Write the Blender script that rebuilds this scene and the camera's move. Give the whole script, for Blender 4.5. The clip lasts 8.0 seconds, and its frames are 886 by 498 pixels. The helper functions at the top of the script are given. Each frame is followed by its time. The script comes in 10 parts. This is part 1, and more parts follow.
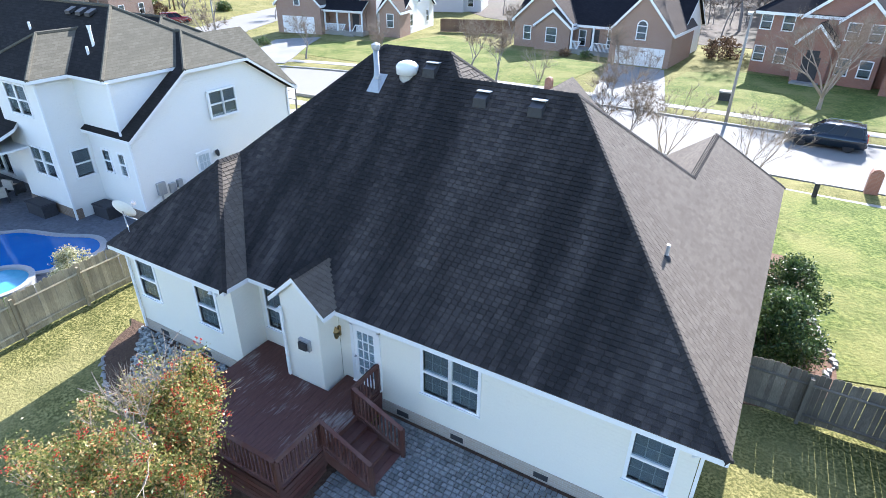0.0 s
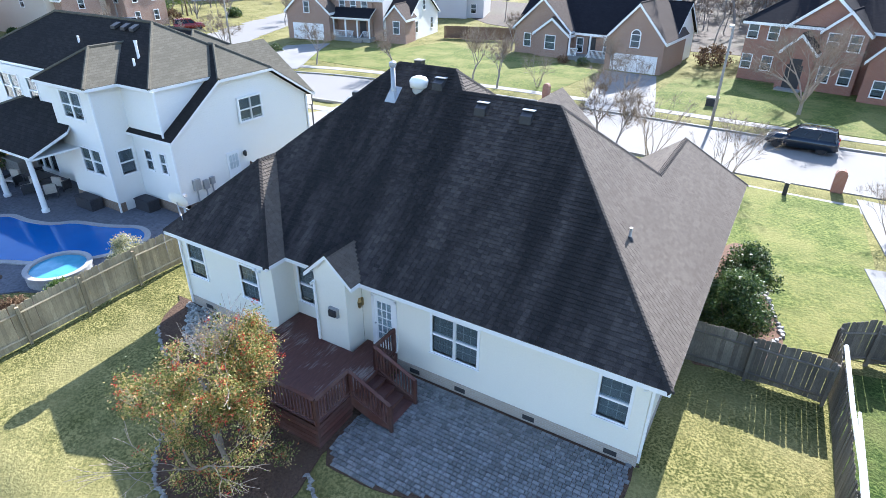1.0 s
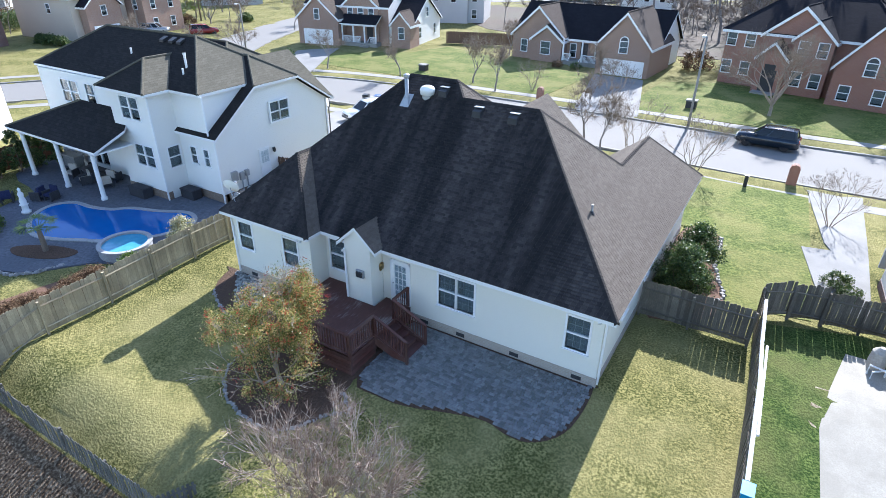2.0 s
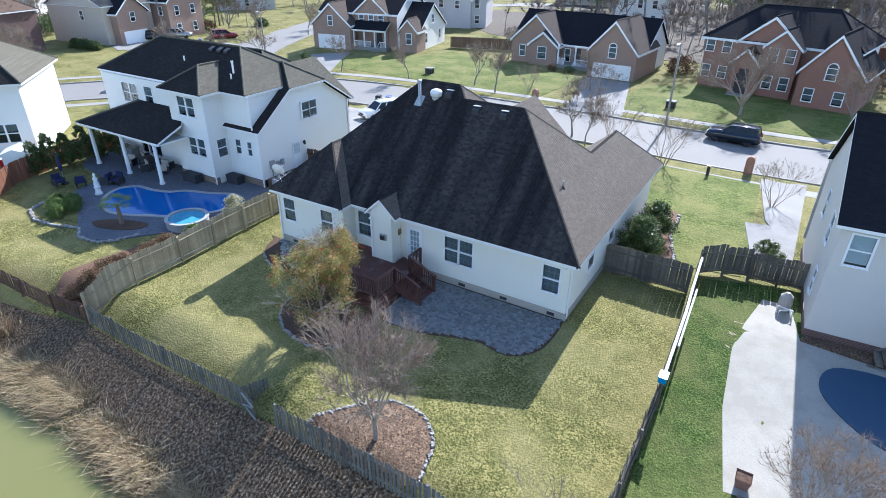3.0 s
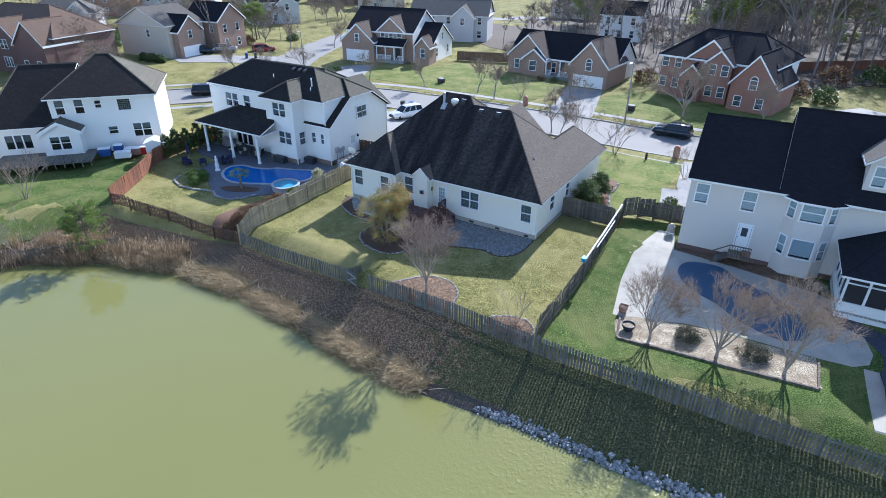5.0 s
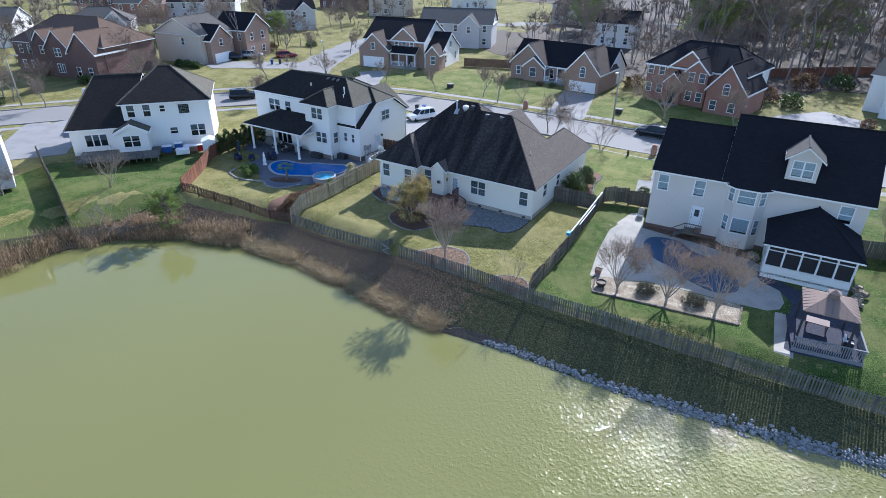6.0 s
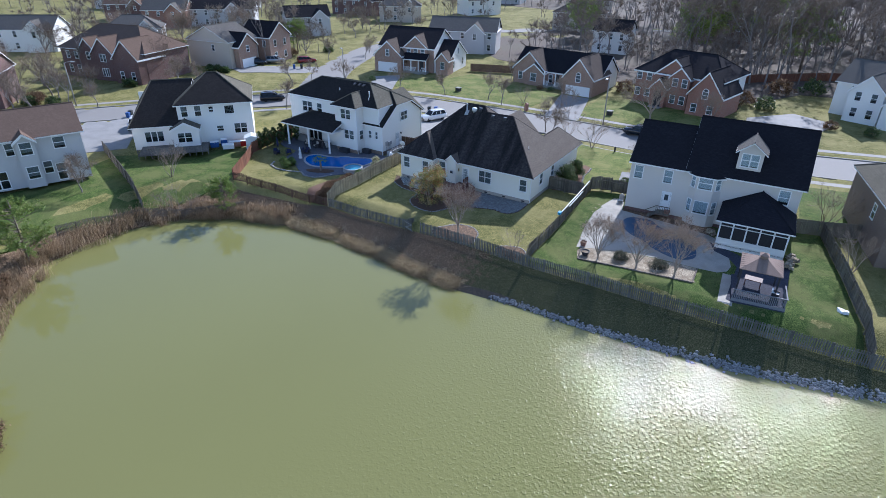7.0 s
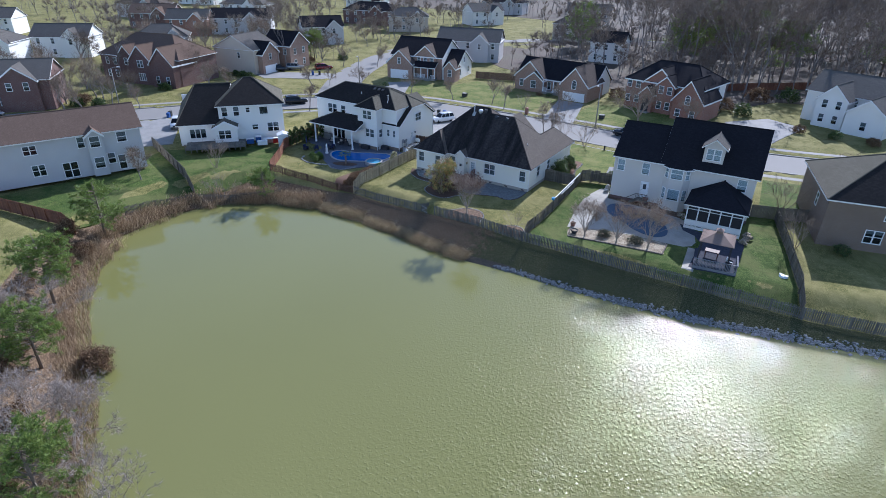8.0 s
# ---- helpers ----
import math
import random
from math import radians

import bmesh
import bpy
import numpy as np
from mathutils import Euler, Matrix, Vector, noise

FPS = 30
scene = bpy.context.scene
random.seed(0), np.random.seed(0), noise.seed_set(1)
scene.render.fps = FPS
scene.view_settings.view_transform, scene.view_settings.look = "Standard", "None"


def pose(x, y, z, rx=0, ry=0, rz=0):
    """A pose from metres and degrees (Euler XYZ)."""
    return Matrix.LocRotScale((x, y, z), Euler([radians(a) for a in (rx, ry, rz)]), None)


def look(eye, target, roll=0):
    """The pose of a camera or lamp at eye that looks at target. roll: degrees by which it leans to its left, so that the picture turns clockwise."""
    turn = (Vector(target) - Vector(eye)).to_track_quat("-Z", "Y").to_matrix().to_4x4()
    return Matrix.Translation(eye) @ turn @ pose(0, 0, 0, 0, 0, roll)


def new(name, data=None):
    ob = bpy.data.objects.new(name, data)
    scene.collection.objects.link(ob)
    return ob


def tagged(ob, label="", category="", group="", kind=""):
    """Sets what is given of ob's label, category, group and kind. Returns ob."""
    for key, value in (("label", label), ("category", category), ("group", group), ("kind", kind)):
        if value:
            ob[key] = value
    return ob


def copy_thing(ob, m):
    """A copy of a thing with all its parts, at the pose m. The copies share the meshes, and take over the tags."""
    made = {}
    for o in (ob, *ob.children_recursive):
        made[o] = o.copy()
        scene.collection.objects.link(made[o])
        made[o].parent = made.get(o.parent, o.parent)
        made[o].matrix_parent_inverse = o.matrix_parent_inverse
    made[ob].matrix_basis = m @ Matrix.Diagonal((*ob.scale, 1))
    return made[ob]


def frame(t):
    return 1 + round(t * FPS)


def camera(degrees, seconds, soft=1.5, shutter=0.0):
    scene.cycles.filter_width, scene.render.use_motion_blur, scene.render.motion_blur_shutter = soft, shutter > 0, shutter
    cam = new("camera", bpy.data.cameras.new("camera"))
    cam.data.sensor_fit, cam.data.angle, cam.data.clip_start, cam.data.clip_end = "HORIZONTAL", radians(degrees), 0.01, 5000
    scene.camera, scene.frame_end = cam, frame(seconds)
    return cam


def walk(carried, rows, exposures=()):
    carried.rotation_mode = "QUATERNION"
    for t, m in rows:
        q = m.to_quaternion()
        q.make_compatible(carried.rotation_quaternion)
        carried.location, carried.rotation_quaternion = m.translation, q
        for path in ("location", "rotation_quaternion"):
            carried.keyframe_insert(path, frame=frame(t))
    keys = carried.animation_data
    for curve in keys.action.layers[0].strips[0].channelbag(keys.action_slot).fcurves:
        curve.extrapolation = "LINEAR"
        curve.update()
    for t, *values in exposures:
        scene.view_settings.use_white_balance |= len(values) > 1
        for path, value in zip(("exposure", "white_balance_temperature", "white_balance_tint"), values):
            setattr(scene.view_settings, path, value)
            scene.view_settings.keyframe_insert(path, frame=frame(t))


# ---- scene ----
cam = camera(75.0, 8.0, 0.85)
PATH = [
    (0, (-0.347, -10.318, 12.672), (-1.238, -8.807, 11.711), 0.4),
    (0.5, (0.292, -11.556, 13.158), (-0.604, -10.047, 12.2), 0.5),
    (1, (1.207, -13.192, 13.77), (0.308, -11.682, 12.814), 0.5),
    (1.5, (2.321, -15.22, 14.496), (1.422, -13.71, 13.54), 0.5),
    (3, (7.113, -23.512, 16.959), (6.201, -22.009, 16.005), 0.5),
    (3.5, (9.031, -27.072, 17.986), (8.122, -25.566, 17.035), 0.5),
    (4, (11.057, -31.065, 19.164), (10.15, -29.557, 18.215), 0.5),
    (4.5, (13.279, -35.495, 20.441), (12.369, -33.987, 19.493), 0.5),
    (5, (15.63, -40.124, 21.816), (14.713, -38.619, 20.871), 0.5),
    (6.5, (22.99, -55.318, 27.046), (22.062, -53.823, 26.096), 0.5),
    (7, (25.517, -60.515, 28.391), (24.584, -59.02, 27.446), 0.6),
    (7.5, (28.041, -65.794, 29.643), (27.105, -64.296, 28.705), 0.8),
    (8, (30.654, -71.055, 30.543), (29.712, -69.553, 29.619), 1.0),
]
EXPOSURES = [(0.0, 1.76, 5800, 13), (1.5, 1.48, 5720, 13), (3.5, 1.12, 5560, 13), (5.0, 1.02, 5480, 14), (6.5, 0.70, 5430, 16), (8.0, 0.48, 5380, 17)]
walk(cam, [(t, look(eye, target, roll)) for t, eye, target, roll in PATH], EXPOSURES)

# ---- world, sun ----
SUN_EL, SUN_AZ = 34.0, -3.2          # degrees up, and from +y towards +x
world = bpy.data.worlds.new("sky")
scene.world = world
world.use_nodes = True
wn = world.node_tree
wn.nodes.clear()
sky = wn.nodes.new("ShaderNodeTexSky")
sky.sky_type, sky.sun_disc = "NISHITA", False
sky.sun_elevation, sky.sun_rotation = radians(SUN_EL), radians(SUN_AZ)
sky.air_density, sky.dust_density, sky.ozone_density = 1.0, 0.6, 1.0
bg = wn.nodes.new("ShaderNodeBackground")
bg.inputs[1].default_value = 0.15
wo = wn.nodes.new("ShaderNodeOutputWorld")
wn.links.new(sky.outputs[0], bg.inputs[0])
wn.links.new(bg.outputs[0], wo.inputs[0])
sun = new("sun", bpy.data.lights.new("sun", "SUN"))
sun.data.energy, sun.data.angle, sun.data.color = 5.0, radians(0.4), (1.0, 0.955, 0.885)
_sd = Vector((math.sin(radians(SUN_AZ)) * math.cos(radians(SUN_EL)), math.cos(radians(SUN_AZ)) * math.cos(radians(SUN_EL)), math.sin(radians(SUN_EL))))
sun.matrix_world = look(_sd * 200, (0, 0, 0))


# ---- materials ----
def nodes_of(name):
    m = bpy.data.materials.new(name)
    m.use_nodes = True
    nt = m.node_tree
    return m, nt, nt.nodes["Principled BSDF"]


def nd(nt, kind, **kw):
    n = nt.nodes.new(kind)
    for k, v in kw.items():
        if k in n.inputs:
            n.inputs[k].default_value = v
    return n


def ramp(nt, fac, stops):
    r = nt.nodes.new("ShaderNodeValToRGB")
    el = r.color_ramp.elements
    while len(el) < len(stops):
        el.new(0.5)
    for e, (p, c) in zip(el, stops):
        e.position, e.color = p, (*c, 1.0) if len(c) == 3 else c
    nt.links.new(fac, r.inputs[0])
    return r.outputs[0]


def mixc(nt, fac, a, b, how="MIX"):
    m = nt.nodes.new("ShaderNodeMix")
    m.data_type, m.blend_type = "RGBA", how
    for sock, v in ((m.inputs[0], fac), (m.inputs[6], a), (m.inputs[7], b)):
        if isinstance(v, (int, float)):
            sock.default_value = v
        elif isinstance(v, tuple):
            sock.default_value = (*v, 1.0)
        else:
            nt.links.new(v, sock)
    return m.outputs[2]


def position(nt, scale=(1, 1, 1)):
    g = nt.nodes.new("ShaderNodeNewGeometry")
    mp = nt.nodes.new("ShaderNodeMapping")
    mp.inputs["Scale"].default_value = scale
    nt.links.new(g.outputs["Position"], mp.inputs["Vector"])
    return mp.outputs[0]


def noise_tex(nt, scale, detail=3.0, rough=0.55, vec=None, stretch=(1, 1, 1)):
    n = nd(nt, "ShaderNodeTexNoise", Scale=scale, Detail=detail, Roughness=rough)
    nt.links.new(vec if vec is not None else position(nt, stretch), n.inputs["Vector"])
    return n.outputs["Fac"]


def bumped(nt, bsdf, height, strength, distance):
    b = nd(nt, "ShaderNodeBump", Strength=strength, Distance=distance)
    nt.links.new(height, b.inputs["Height"])
    nt.links.new(b.outputs[0], bsdf.inputs["Normal"])
    return b


def surface(name, c1, c2, c3=None, big=0.4, small=12.0, rough=0.8, bump=0.3, dist=0.01, metal=0.0, spec=0.3, piece=0.0, island=0.0, stretch=(1, 1, 1), spread=0.2, mid=0.0):
    """Two noises, large stains and fine grain, between three tones; relief from the grain; tone by piece."""
    m, nt, b = nodes_of(name)
    c3 = c3 or tuple((p + q) / 2 for p, q in zip(c1, c2))
    fine = noise_tex(nt, small, 4.0, 0.6, stretch=stretch)
    coarse = noise_tex(nt, big, 3.0, 0.6)
    col = ramp(nt, fine, [(0.5 - spread, c1), (0.5 + spread, c2)])
    if mid:
        col = mixc(nt, ramp(nt, noise_tex(nt, mid, 3.0, 0.6), [(0.40, (0, 0, 0)), (0.62, (0.55, 0.55, 0.55))]), col, c1)
    patch = ramp(nt, coarse, [(0.42, (0, 0, 0)), (0.62, (1, 1, 1))])
    f = nt.nodes.new("ShaderNodeMath")
    f.operation = "MULTIPLY"
    f.inputs[1].default_value = 0.6
    nt.links.new(patch, f.inputs[0])
    col = mixc(nt, f.outputs[0], col, c3)
    if piece or island:
        if piece:
            src = nt.nodes.new("ShaderNodeObjectInfo").outputs["Random"]
        else:
            src = nt.nodes.new("ShaderNodeNewGeometry").outputs["Random Per Island"]
        k = piece or island
        v = nt.nodes.new("ShaderNodeMapRange")
        v.inputs["To Min"].default_value, v.inputs["To Max"].default_value = 1.0 - k, 1.0 + k
        nt.links.new(src, v.inputs["Value"])
        hs = nt.nodes.new("ShaderNodeHueSaturation")
        nt.links.new(v.outputs[0], hs.inputs["Value"])
        nt.links.new(col, hs.inputs["Color"])
        col = hs.outputs[0]
    nt.links.new(col, b.inputs["Base Color"])
    b.inputs["Roughness"].default_value, b.inputs["Metallic"].default_value = rough, metal
    b.inputs["Specular IOR Level"].default_value = spec
    if bump:
        bumped(nt, b, fine, bump, dist)
    return m


def siding(name, c1, c2, lap=0.12, brickish=False):
    """Lap siding: a saw-tooth relief up the wall, with faint stains."""
    m, nt, b = nodes_of(name)
    coarse, fine = noise_tex(nt, 0.5), noise_tex(nt, 18.0)
    col = mixc(nt, coarse, c1, c2)
    col = mixc(nt, 0.06, col, fine)
    nt.links.new(col, b.inputs["Base Color"])
    b.inputs["Roughness"].default_value = 0.55
    b.inputs["Specular IOR Level"].default_value = 0.3
    g = nt.nodes.new("ShaderNodeNewGeometry")
    sx = nt.nodes.new("ShaderNodeSeparateXYZ")
    nt.links.new(g.outputs["Position"], sx.inputs[0])
    d = nt.nodes.new("ShaderNodeMath")
    d.operation = "DIVIDE"
    d.inputs[1].default_value = lap
    nt.links.new(sx.outputs[2], d.inputs[0])
    fr = nt.nodes.new("ShaderNodeMath")
    fr.operation = "FRACT"
    nt.links.new(d.outputs[0], fr.inputs[0])
    inv = nt.nodes.new("ShaderNodeMath")
    inv.operation = "SUBTRACT"
    inv.inputs[0].default_value = 1.0
    nt.links.new(fr.outputs[0], inv.inputs[1])
    bumped(nt, b, inv.outputs[0], 0.6, 0.012)
    return m


def brickwork(name, a, c, mortar):
    m, nt, b = nodes_of(name)
    g = nt.nodes.new("ShaderNodeNewGeometry")
    sx = nt.nodes.new("ShaderNodeSeparateXYZ")
    nt.links.new(g.outputs["Position"], sx.inputs[0])
    ad = nt.nodes.new("ShaderNodeMath")
    nt.links.new(sx.outputs[0], ad.inputs[0])
    nt.links.new(sx.outputs[1], ad.inputs[1])
    cb = nt.nodes.new("ShaderNodeCombineXYZ")
    nt.links.new(ad.outputs[0], cb.inputs[0])
    nt.links.new(sx.outputs[2], cb.inputs[1])
    br = nd(nt, "ShaderNodeTexBrick", Scale=1.0, Bias=0.0)
    br.inputs["Brick Width"].default_value, br.inputs["Row Height"].default_value, br.inputs["Mortar Size"].default_value = 0.21, 0.075, 0.008
    for k, v in (("Color1", a), ("Color2", c), ("Mortar", mortar)):
        br.inputs[k].default_value = (*v, 1)
    nt.links.new(cb.outputs[0], br.inputs["Vector"])
    col = mixc(nt, noise_tex(nt, 0.6), br.outputs[0], tuple(q * 0.8 for q in a))
    nt.links.new(col, b.inputs["Base Color"])
    b.inputs["Roughness"].default_value = 0.85
    bumped(nt, b, br.outputs["Fac"], -0.4, 0.01)
    return m


def shingled(name, c1, c2, c3, streak=None):
    """Asphalt shingles: courses and tabs as fine relief and tone, granules, weather streaks down the slope."""
    m, nt, b = nodes_of(name)
    g = nt.nodes.new("ShaderNodeNewGeometry")
    sx = nt.nodes.new("ShaderNodeSeparateXYZ")
    nt.links.new(g.outputs["Position"], sx.inputs[0])
    ad = nt.nodes.new("ShaderNodeMath")
    nt.links.new(sx.outputs[0], ad.inputs[0])
    nt.links.new(sx.outputs[1], ad.inputs[1])
    cb = nt.nodes.new("ShaderNodeCombineXYZ")
    nt.links.new(ad.outputs[0], cb.inputs[0])
    nt.links.new(sx.outputs[2], cb.inputs[1])
    br = nd(nt, "ShaderNodeTexBrick", Scale=1.0, Bias=0.0)
    br.inputs["Brick Width"].default_value, br.inputs["Row Height"].default_value, br.inputs["Mortar Size"].default_value = 0.32, 0.10, 0.006
    for k, v in (("Color1", c1), ("Color2", c2), ("Mortar", tuple(q * 0.6 for q in c1))):
        br.inputs[k].default_value = (*v, 1)
    nt.links.new(cb.outputs[0], br.inputs["Vector"])
    col = mixc(nt, noise_tex(nt, 0.35, 4, 0.65), br.outputs[0], c3)
    gr = noise_tex(nt, 60.0, 2)
    col = mixc(nt, 0.25, col, ramp(nt, gr, [(0.3, tuple(q * 0.5 for q in c1)), (0.7, tuple(min(1, q * 1.6) for q in c2))]))
    nt.links.new(col, b.inputs["Base Color"])
    b.inputs["Roughness"].default_value, b.inputs["Specular IOR Level"].default_value = 0.95, 0.04
    bumped(nt, b, br.outputs["Fac"], -0.5, 0.01)
    return m


M = {}
M["white_siding"] = siding("white_siding", (0.83, 0.815, 0.76), (0.79, 0.775, 0.72))
M["cream_siding"] = siding("cream_siding", (0.84, 0.81, 0.70), (0.79, 0.76, 0.65))
M["beige_siding"] = siding("beige_siding", (0.66, 0.605, 0.535), (0.61, 0.56, 0.495))
M["grey_siding"] = siding("grey_siding", (0.55, 0.54, 0.52), (0.48, 0.47, 0.46))
M["tan_siding"] = siding("tan_siding", (0.58, 0.50, 0.40), (0.52, 0.45, 0.36))
M["white_trim"] = surface("white_trim", (0.78, 0.78, 0.76), (0.84, 0.84, 0.82), rough=0.45, bump=0.05)
M["red_brick"] = brickwork("red_brick", (0.33, 0.155, 0.105), (0.255, 0.115, 0.078), (0.36, 0.29, 0.24))
M["tan_brick"] = brickwork("tan_brick", (0.35, 0.22, 0.155), (0.28, 0.165, 0.115), (0.42, 0.37, 0.32))
M["brown_brick"] = brickwork("brown_brick", (0.23, 0.165, 0.118), (0.175, 0.12, 0.085), (0.30, 0.26, 0.22))
M["dark_brick"] = brickwork("dark_brick", (0.16, 0.08, 0.064), (0.12, 0.062, 0.05), (0.26, 0.23, 0.21))
M["foundation_brick"] = brickwork("foundation_brick", (0.46, 0.40, 0.33), (0.38, 0.31, 0.25), (0.52, 0.49, 0.44))
M["shingle_brown"] = shingled("shingle_brown", (0.085, 0.068, 0.056), (0.135, 0.112, 0.094), (0.07, 0.056, 0.047))
M["shingle_dark"] = shingled("shingle_dark", (0.016, 0.016, 0.019), (0.028, 0.027, 0.031), (0.012, 0.012, 0.015))
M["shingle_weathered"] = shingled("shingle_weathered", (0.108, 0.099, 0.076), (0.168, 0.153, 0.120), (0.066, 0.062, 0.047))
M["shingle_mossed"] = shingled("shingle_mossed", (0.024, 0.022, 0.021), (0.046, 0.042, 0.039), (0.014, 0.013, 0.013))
SHADED_COPY = {"shingle_weathered": "shingle_mossed"}      # darker copy: shade painted onto slopes turned away from the sun
M["shingle_grey"] = shingled("shingle_grey", (0.10, 0.093, 0.083), (0.145, 0.135, 0.12), (0.08, 0.075, 0.068))
M["shingle_red"] = shingled("shingle_red", (0.125, 0.088, 0.066), (0.175, 0.125, 0.095), (0.095, 0.066, 0.050))
M["lawn"] = surface("lawn", (0.072, 0.078, 0.020), (0.30, 0.265, 0.098), (0.275, 0.24, 0.10), big=0.25, small=11.0, rough=0.95, bump=1.0, dist=0.06, spec=0.1, spread=0.08, mid=1.6)
M["lawn_green"] = surface("lawn_green", (0.030, 0.058, 0.012), (0.125, 0.165, 0.042), (0.15, 0.15, 0.055), big=0.3, small=11.0, rough=0.95, bump=1.0, dist=0.06, spec=0.1, spread=0.075, mid=1.6)
M["lawn_mixed"] = surface("lawn_mixed", (0.060, 0.088, 0.020), (0.20, 0.215, 0.060), (0.235, 0.215, 0.080), big=0.3, small=6.5, rough=0.95, bump=1.0, dist=0.06, spec=0.1, spread=0.12, mid=1.6)


def bank_ground():
    """Dormant bank turf: brown thatch, going over to darker green grass towards the east end, with bare soil and pale dead tufts."""
    m, nt, b = nodes_of("bank_grass")
    fine, mid = noise_tex(nt, 9.0, 4.0, 0.65), noise_tex(nt, 1.6, 4.0, 0.65)
    brown = ramp(nt, fine, [(0.34, (0.038, 0.024, 0.014)), (0.50, (0.115, 0.076, 0.045)), (0.66, (0.32, 0.235, 0.15))])
    green = ramp(nt, fine, [(0.30, (0.022, 0.026, 0.010)), (0.50, (0.062, 0.064, 0.027)), (0.70, (0.165, 0.145, 0.08))])
    sx = nt.nodes.new("ShaderNodeSeparateXYZ")
    nt.links.new(position(nt), sx.inputs[0])
    along = nd(nt, "ShaderNodeMapRange")
    along.inputs["From Min"].default_value, along.inputs["From Max"].default_value = -5.0, 9.0
    along.inputs["To Min"].default_value, along.inputs["To Max"].default_value = -0.25, 0.5
    nt.links.new(sx.outputs[0], along.inputs["Value"])
    q = nt.nodes.new("ShaderNodeMath")
    nt.links.new(along.outputs[0], q.inputs[0])
    nt.links.new(mid, q.inputs[1])
    col = mixc(nt, ramp(nt, q.outputs[0], [(0.46, (0, 0, 0)), (0.62, (1, 1, 1))]), brown, green)
    nt.links.new(col, b.inputs["Base Color"])
    b.inputs["Roughness"].default_value, b.inputs["Specular IOR Level"].default_value = 0.95, 0.1
    bumped(nt, b, fine, 1.0, 0.035)
    return m


M["bank_grass"] = bank_ground()
M["asphalt"] = surface("asphalt", (0.178, 0.168, 0.152), (0.24, 0.228, 0.207), (0.20, 0.19, 0.172), big=0.25, small=30.0, rough=0.85, bump=0.15)
M["concrete"] = surface("concrete", (0.24, 0.228, 0.20), (0.32, 0.305, 0.27), (0.215, 0.205, 0.185), big=0.5, small=20.0, rough=0.85, bump=0.15)
M["mulch"] = surface("mulch", (0.045, 0.028, 0.018), (0.14, 0.085, 0.055), big=1.0, small=14.0, rough=0.95, bump=1.0, dist=0.05)
M["stone"] = surface("stone", (0.20, 0.19, 0.175), (0.36, 0.345, 0.32), big=1.0, small=10.0, rough=0.85, bump=0.5, piece=0.25)
def worn_deck():
    """Red-brown deck stain worn through to grey wood in long flakes along the boards."""
    m, nt, b = nodes_of("deck_board")
    grain = noise_tex(nt, 10.0, 4.0, 0.6, stretch=(3, 0.5, 1))
    stain = ramp(nt, grain, [(0.3, (0.075, 0.030, 0.024)), (0.7, (0.125, 0.052, 0.040))])
    wood = ramp(nt, grain, [(0.3, (0.17, 0.135, 0.115)), (0.7, (0.34, 0.285, 0.25))])
    flakes = mixc(nt, 0.55, noise_tex(nt, 5.0, 5.0, 0.7, stretch=(3.2, 0.4, 1)), noise_tex(nt, 0.55, 2.0, 0.5))
    nt.links.new(mixc(nt, ramp(nt, flakes, [(0.555, (0, 0, 0)), (0.625, (0.8, 0.8, 0.8))]), stain, wood), b.inputs["Base Color"])
    b.inputs["Roughness"].default_value, b.inputs["Specular IOR Level"].default_value = 0.55, 0.3
    bumped(nt, b, grain, 0.3, 0.01)
    return m


M["deck_board"] = worn_deck()
M["deck_wood"] = surface("deck_wood", (0.080, 0.032, 0.025), (0.12, 0.048, 0.037), (0.14, 0.085, 0.07), big=0.9, small=10.0, rough=0.6, bump=0.3, piece=0.25, stretch=(1, 6, 1))
M["fence_board"] = surface("fence_board", (0.33, 0.265, 0.165), (0.54, 0.45, 0.295), (0.26, 0.215, 0.14), big=0.6, small=8.0, rough=0.9, bump=0.4, piece=0.25, stretch=(6, 6, 1))
M["fence_wood"] = surface("fence_wood", (0.105, 0.100, 0.088), (0.20, 0.19, 0.168), (0.085, 0.082, 0.073), big=0.6, small=8.0, rough=0.9, bump=0.4, piece=0.25, stretch=(6, 6, 1))
M["red_fence"] = surface("red_fence", (0.16, 0.065, 0.035), (0.25, 0.11, 0.06), (0.13, 0.06, 0.04), big=0.6, small=8.0, rough=0.9, bump=0.4, island=0.2, stretch=(6, 6, 1))
M["bark"] = surface("bark", (0.13, 0.10, 0.075), (0.25, 0.20, 0.155), small=16.0, rough=0.9, bump=0.6)
M["bark_pale"] = surface("bark_pale", (0.24, 0.19, 0.145), (0.40, 0.33, 0.26), small=16.0, rough=0.85, bump=0.4)
M["bark_myrtle"] = surface("bark_myrtle", (0.23, 0.185, 0.145), (0.44, 0.375, 0.305), small=16.0, rough=0.85, bump=0.4)
M["bark_grey"] = surface("bark_grey", (0.16, 0.14, 0.125), (0.29, 0.26, 0.235), small=16.0, rough=0.9, bump=0.4)


